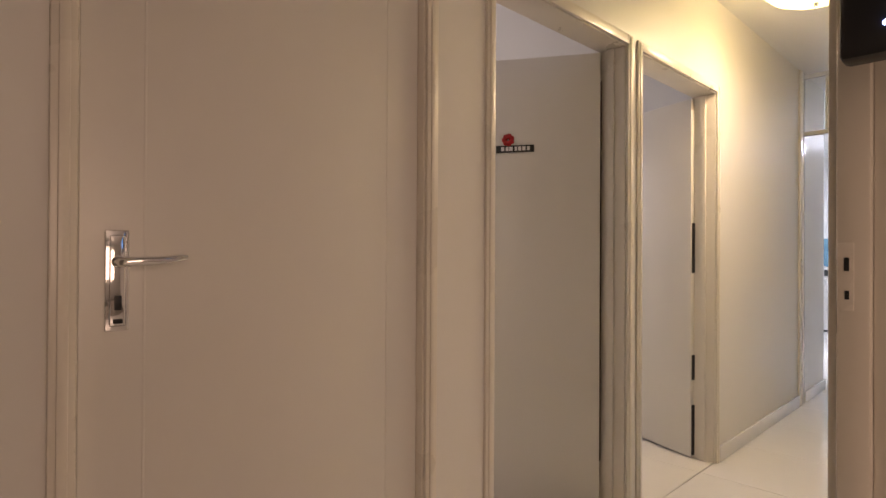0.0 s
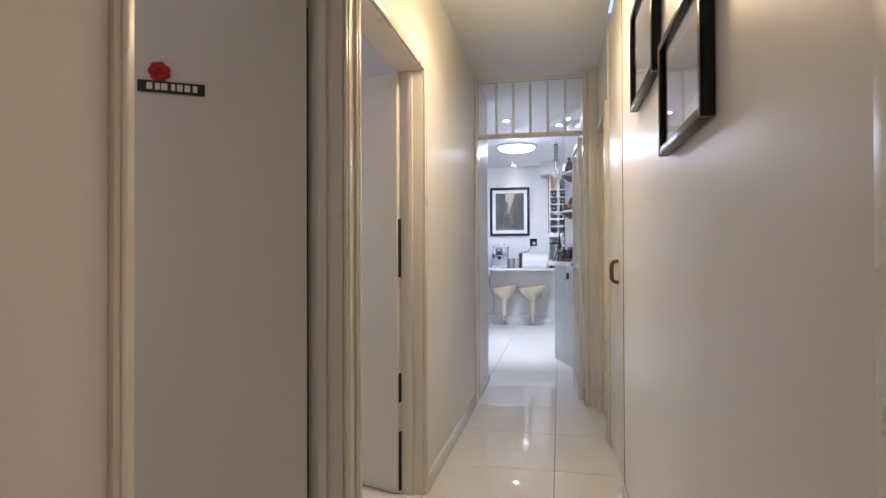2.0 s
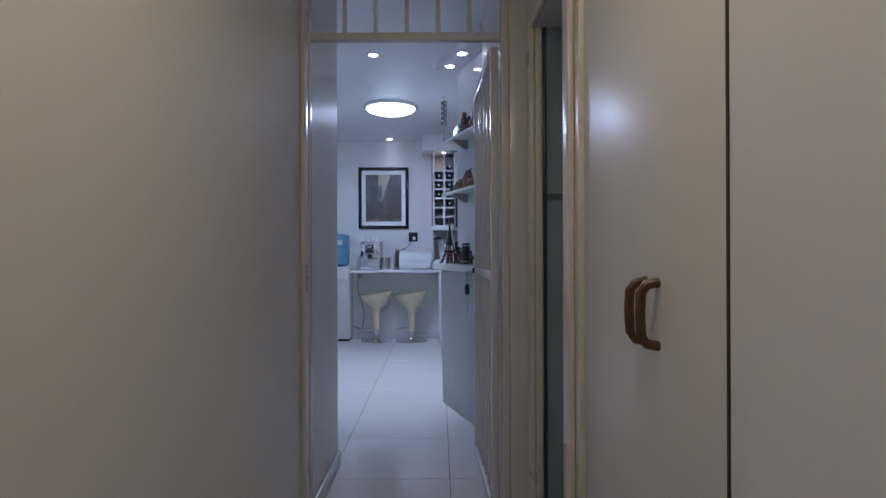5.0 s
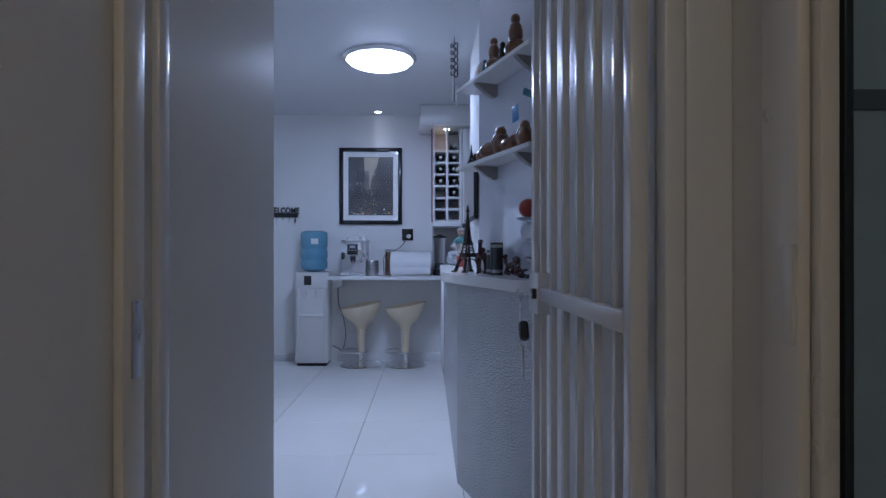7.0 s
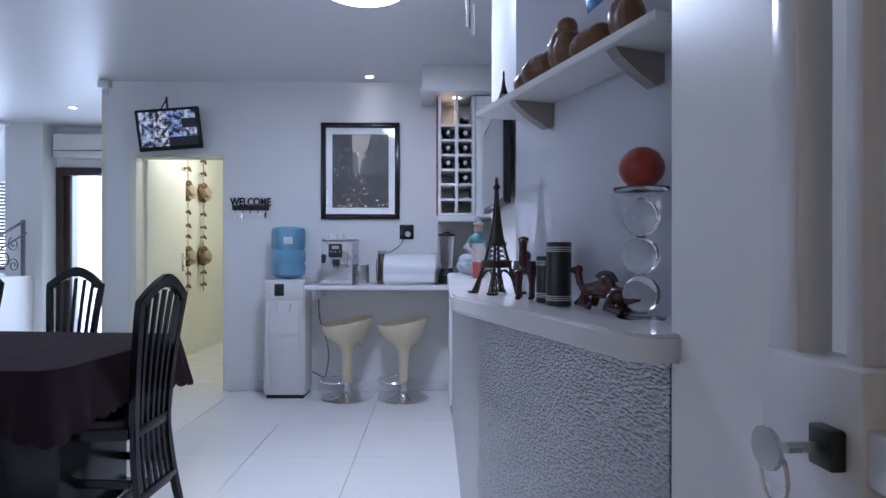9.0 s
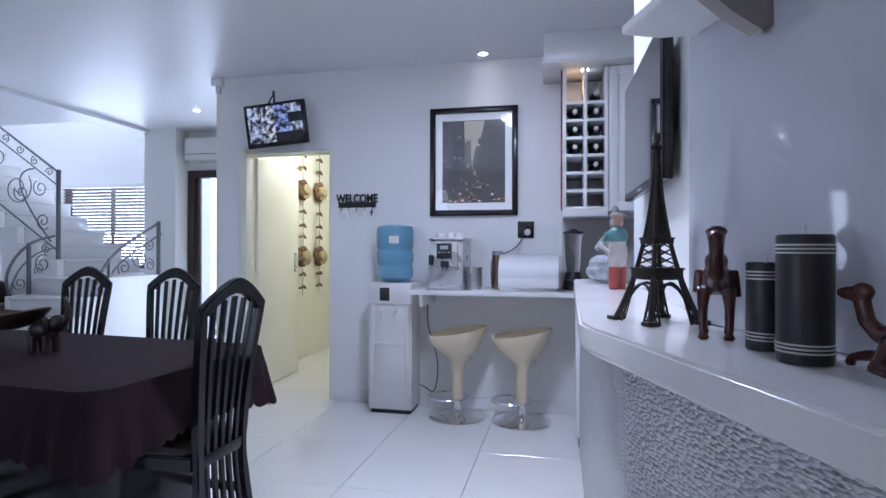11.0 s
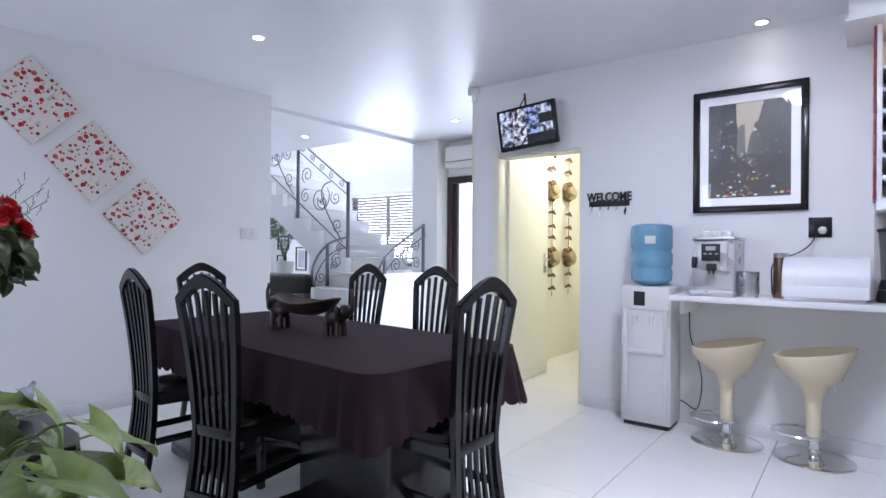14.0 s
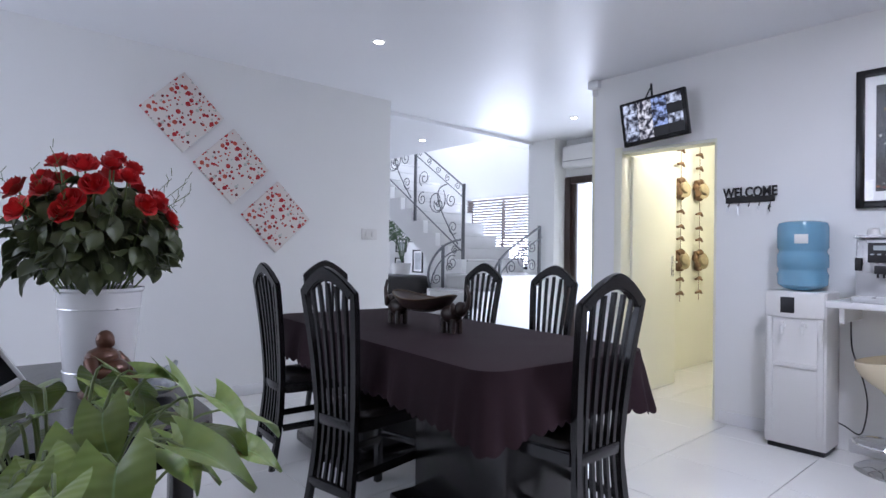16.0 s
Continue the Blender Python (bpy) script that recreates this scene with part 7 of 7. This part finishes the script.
while n_r < 30:
    a, ph_ = 2.399963 * n_r + rng.uniform(-0.25, 0.25), 1.45 * math.sqrt((n_r + 0.5) / 30)
    rad = 0.225 * math.sin(ph_) + rng.uniform(-0.012, 0.018)
    z = 0.375 + 0.20 * math.cos(ph_) + rng.uniform(-0.02, 0.02)
    o = rose0 if n_r == 0 else new("rose", rose0.data)
    o.parent = bq
    o.matrix_basis = pose(rad * math.cos(a), rad * math.sin(a), z) @ Matrix.Rotation(a, 4, "Z") @ Matrix.Rotation(0.75 * ph_, 4, "Y") @ Matrix.Rotation(rng.uniform(0, 6), 4, "Z") @ Matrix.Diagonal((*[rng.uniform(0.9, 1.2)] * 3, 1))
    tube(bm, [(rad * 0.15 * math.cos(a), rad * 0.15 * math.sin(a), 0.12), (rad * 0.7 * math.cos(a), rad * 0.7 * math.sin(a), z * 0.6), (rad * math.cos(a), rad * math.sin(a), z + 0.004)], 0.0028, 5)
    n_r += 1
part("stem", bm, M_STEM, bq)


def leaf_place(inner):
    """A pose for a leaf in the dome of the bouquet, outer ones facing out."""
    a, ph_ = rng.uniform(0, 2 * math.pi), math.acos(rng.uniform(-0.35, 1.0))
    k_ = rng.uniform(0.45, 0.85) if inner else rng.uniform(0.85, 1.02)
    rad, z = 0.225 * k_ * math.sin(ph_), 0.345 + 0.19 * k_ * math.cos(ph_) * (1.0 if ph_ < 1.57 else 1.6)
    s_ = rng.uniform(0.75, 1.3)
    return pose(rad * math.cos(a), rad * math.sin(a), max(z, 0.225)) @ Matrix.Rotation(a + rng.uniform(-1.0, 1.0), 4, "Z") @ Matrix.Rotation(rng.uniform(-0.2, 1.25), 4, "Y") @ Matrix.Rotation(rng.uniform(-0.8, 0.8), 4, "X") @ Matrix.Diagonal((s_, s_, s_, 1))


for k in range(280):
    o = lv if k == 0 else new("leaf", lv.data)
    o.parent = bq
    o.matrix_basis = leaf_place(False)
co_ = [v.co.copy() for v in lv.data.vertices]
fa_ = [tuple(p.vertices) for p in lv.data.polygons]
vs_, fs_ = [], []
for k in range(420):
    m_, n0 = leaf_place(True), len(vs_)
    vs_ += [m_ @ c_ for c_ in co_]
    fs_ += [tuple(i + n0 for i in f_) for f_ in fa_]
me = bpy.data.meshes.new("foliage")
me.from_pydata(vs_, [], fs_)
me.materials.append(M_LEAF)
fo_ = new("foliage", me)
fo_.parent = bq
tagged(fo_, kind="stuff")
# fine sprays
bm = bmesh.new()
for k in range(14):
    a, L_ = rng.uniform(0, 6.28), rng.uniform(0.24, 0.30)
    p1 = Vector((L_ * math.cos(a), L_ * math.sin(a), rng.uniform(0.42, 0.58)))
    tube(bm, [(0.1 * math.cos(a), 0.1 * math.sin(a), 0.25), p1 * 0.75 + Vector((0, 0, 0.08)), p1], 0.0013, 4)
    for j in range(5):
        q = p1 * (0.86 + 0.035 * j) + Vector((0, 0, 0.01))
        tube(bm, [q, q + Vector((rng.uniform(-0.02, 0.02), rng.uniform(-0.02, 0.02), 0.022))], 0.0012, 4)
part("spray", bm, M_STEM, bq)

M_COPPER = mat("coppery_brown_resin", (0.095, 0.036, 0.018), 0.30, metal=0.35, grain=0.35, scale=22, bump=0.15, bump_scale=80)
figure("statuette", pose(3.505, 1.955, TT + 0.001, 0, 0, -50) @ Matrix.Diagonal((0.96, 0.96, 1.02, 1)), [(0, 0, 0.018, 0.074, 0.060, 0.022), (-0.016, 0, 0.070, 0.048, 0.046, 0.060), (-0.012, 0, 0.112, 0.042, 0.048, 0.028), (-0.004, 0, 0.156, 0.024, 0.024, 0.027), (0.044, 0.022, 0.044, 0.036, 0.028, 0.032), (0.040, -0.036, 0.040, 0.034, 0.028, 0.028), (0.028, 0.0, 0.082, 0.034, 0.040, 0.028), (0.014, 0, 0.150, 0.010, 0.012, 0.012)],
       [([(-0.012, 0.044, 0.112), (0.012, 0.056, 0.080), (0.046, 0.030, 0.072)], [0.018, 0.021, 0.013]), ([(-0.012, -0.044, 0.112), (0.012, -0.056, 0.078), (0.046, -0.026, 0.076)], [0.018, 0.021, 0.013]), ([(-0.05, 0.02, 0.01), (-0.045, 0.022, 0.06), (-0.036, 0.020, 0.11)], [0.010, 0.008, 0.006]), ([(-0.05, -0.02, 0.01), (-0.045, -0.022, 0.06), (-0.036, -0.020, 0.11)], [0.010, 0.008, 0.006]), ([(0.0, 0.050, 0.02), (0.02, 0.052, 0.05), (0.03, 0.045, 0.08)], [0.010, 0.008, 0.006])], M_COPPER, "seated coppery brown statuette in folded robes on the side table")
figure("ornament", pose(3.63, 1.93, TT + 0.001, 0, 0, 30), [(0, 0, 0.030, 0.05, 0.035, 0.028), (0.03, 0, 0.055, 0.022, 0.02, 0.022), (-0.03, 0.01, 0.050, 0.020, 0.022, 0.018)], [([(0.04, 0, 0.06), (0.06, 0, 0.085)], [0.01, 0.006])], M_PORC, "small grey and white porcelain ornament on the side table")
fr = thing("photo_frame", pose(3.305, 2.10, TT + 0.03, -14, 30, 172) @ Matrix.Diagonal((0.5, 0.8, 0.85, 1)), "white photo frame leaning askew against the flower bucket", "photo frame")
bm = bmesh.new()
for b_ in ((-0.10, -0.078, 0, 0.014, 0, 0.26), (0.078, 0.10, 0, 0.014, 0, 0.26), (-0.078, 0.078, 0, 0.014, 0.238, 0.26), (-0.078, 0.078, 0, 0.014, 0, 0.022)):
    box(bm, *b_, bevel=0.003)
part("frame", bm, M_CABINET, fr)
bm = bmesh.new()
box(bm, -0.078, 0.078, 0.003, 0.008, 0.022, 0.238)
part("print", bm, M_BLACKMATT, fr)

# leafy pot plant in front of it
ps = thing("plant_stand", pose(3.31, 1.26, 0), "low black stand under the pot plant", "stand")
bm = bmesh.new()
box(bm, -0.17, 0.17, -0.17, 0.17, 0.40, 0.43, bevel=0.006)
part("top", bm, M_BLACK, ps)
for x in (-0.14, 0.14):
    for y in (-0.14, 0.14):
        bm = bmesh.new()
        box(bm, x - 0.02, x + 0.02, y - 0.02, y + 0.02, 0.0, 0.40, bevel=0.004)
        part("leg", bm, M_BLACK, ps)
pp_ = thing("pot_plant", pose(3.31, 1.26, 0.431) @ Matrix.Diagonal((1, 1, 0.93, 1)), "leafy green pot plant with heart-shaped leaves on long stalks", "plant")
bm = bmesh.new()
lathe(bm, [(0.085, 0), (0.09, 0.005), (0.118, 0.16), (0.124, 0.165), (0.124, 0.18), (0.112, 0.18), (0.105, 0.15)], steps=32)
part("pot", bm, M_WHITEPL, pp_)
bm = bmesh.new()
lathe(bm, [(0.106, 0.150), (0.06, 0.160), (0.01, 0.162)], steps=24)
part("soil", bm, mat("dark_soil", (0.035, 0.024, 0.016), 0.95, grain=0.5, scale=60, bump=0.6), pp_)
m, t, b = nodes_of("heart_leaf")
co = t.nodes.new("ShaderNodeTexCoord")
sp_ = t.nodes.new("ShaderNodeSeparateXYZ")
t.links.new(co.outputs["Object"], sp_.inputs[0])
wv = t.nodes.new("ShaderNodeTexWave")
wv.inputs["Scale"].default_value, wv.inputs["Distortion"].default_value = 14, 2.5
t.links.new(co.outputs["Object"], wv.inputs["Vector"])
ab = t.nodes.new("ShaderNodeMath")
ab.operation = "ABSOLUTE"
t.links.new(sp_.outputs[1], ab.inputs[0])
rib = t.nodes.new("ShaderNodeMapRange")
rib.inputs["From Min"].default_value, rib.inputs["From Max"].default_value = 0.0008, 0.003
rib.inputs["To Min"].default_value, rib.inputs["To Max"].default_value = 1.0, 0.0
t.links.new(ab.outputs[0], rib.inputs[0])
nz = t.nodes.new("ShaderNodeTexNoise")
nz.inputs["Scale"].default_value = 22
t.links.new(co.outputs["Object"], nz.inputs["Vector"])
mx1 = t.nodes.new("ShaderNodeMixRGB")
mx1.inputs[1].default_value, mx1.inputs[2].default_value = (0.085, 0.135, 0.026, 1), (0.185, 0.25, 0.05, 1)
t.links.new(nz.outputs["Fac"], mx1.inputs[0])
mx2 = t.nodes.new("ShaderNodeMixRGB")
mx2.inputs[2].default_value = (0.17, 0.27, 0.09, 1)
t.links.new(rib.outputs[0], mx2.inputs[0]), t.links.new(mx1.outputs[0], mx2.inputs[1])
oi = t.nodes.new("ShaderNodeObjectInfo")
hs = t.nodes.new("ShaderNodeHueSaturation")
mr = t.nodes.new("ShaderNodeMapRange")
mr.inputs["To Min"].default_value, mr.inputs["To Max"].default_value = 0.75, 1.45
t.links.new(oi.outputs["Random"], mr.inputs[0]), t.links.new(mr.outputs[0], hs.inputs["Value"]), t.links.new(mx2.outputs[0], hs.inputs["Color"])
t.links.new(hs.outputs[0], b.inputs["Base Color"])
bn = t.nodes.new("ShaderNodeBump")
bn.inputs["Strength"].default_value, bn.inputs["Distance"].default_value = 0.25, 0.002
t.links.new(wv.outputs["Fac"], bn.inputs["Height"]), t.links.new(bn.outputs[0], b.inputs["Normal"])
b.inputs["Roughness"].default_value = 0.38
b.inputs["Subsurface Weight"].default_value = 0.08
M_HEART = m
kinds = [part("leaf", leaf_mesh(0.14, 0.135, 1.3, dr, fo), M_HEART, pp_) for dr, fo in ((0.25, 0.15), (0.5, 0.25), (0.1, 0.35))]
used = set()
rng = random.Random(17)
for k in range(52):
    a = 2.399963 * k + rng.uniform(-0.3, 0.3)
    reach = 0.07 + 0.25 * (k / 51) ** 0.8 * rng.uniform(0.75, 1.1)
    top = 0.60 - 0.62 * reach + rng.uniform(-0.06, 0.06) if reach > 0.14 else rng.uniform(0.42, 0.58)
    base = Vector((0.04 * math.cos(a), 0.04 * math.sin(a), 0.155))
    tip = Vector((reach * math.cos(a), reach * math.sin(a), top))
    ctrl = Vector((reach * 0.45 * math.cos(a), reach * 0.45 * math.sin(a), top + 0.06))
    stalk = [base * (1 - u) ** 2 + ctrl * 2 * u * (1 - u) + tip * u * u for u in [j / 9 for j in range(10)]]
    bm = bmesh.new()
    tube(bm, stalk, [0.0034 - 0.0012 * j / 9 for j in range(10)], 6)
    part("stalk", bm, M_STEM, pp_)
    i = k % 3
    o = kinds[i] if i not in used else new("leaf", kinds[i].data)
    used.add(i)
    o.parent = pp_
    s = rng.uniform(0.42, 0.82)
    o.matrix_basis = Matrix.Translation(tip) @ Matrix.Rotation(a + rng.uniform(-0.6, 0.6), 4, "Z") @ Matrix.Rotation(rng.uniform(0.1, 0.85), 4, "Y") @ Matrix.Rotation(rng.uniform(-0.45, 0.45), 4, "X") @ Matrix.Diagonal((s, s, s, 1))


# ---- floor tiles ----
PITCH, X0, Y0 = 0.6135, 6.352, 1.242
fl_ = thing("floor_tiles", pose(0, 0, 0), "polished white porcelain floor tiles with thin dark joints", "floor", kind="structure")
bm = bmesh.new()
h_ = PITCH / 2 - 0.0016
box(bm, -h_, h_, -h_, h_, -0.0085, 0.0, bevel=0.0012, seg=1)
first = part("tile", bm, M_TILE, fl_, smooth=False)
tile_mesh, n_tiles = first.data, 0
far_cells = []
for i in range(-18, 8):
    for j in range(-4, 15):
        cx, cy = X0 + (i - 0.5) * PITCH, Y0 + (j - 0.5) * PITCH
        corridor = cx < 2.9 and -0.75 < cy < 0.95
        room = 2.3 < cx < 7.6 and -0.5 < cy < 5.0
        hall = 7.0 < cx < 10.0 and 1.0 < cy < 9.5 or 6.2 < cx < 7.6 and 4.6 < cy < 9.5
        other = cx < 7.6
        if (corridor or room or hall) and n_tiles < 290:
            ob = first if n_tiles == 0 else new("tile", tile_mesh)
            ob.parent = fl_
            ob.location = (cx, cy, 0)
            n_tiles += 1
        elif other:
            far_cells.append((cx, cy))
bm = bmesh.new()
for cx, cy in far_cells:
    bm.faces.new([bm.verts.new((cx + sx * h_, cy + sy * h_, 0)) for sx, sy in ((-1, -1), (1, -1), (1, 1), (-1, 1))])
tagged(link("tile_field", bm, M_TILE), "polished white porcelain tiles of the other rooms", kind="stuff")
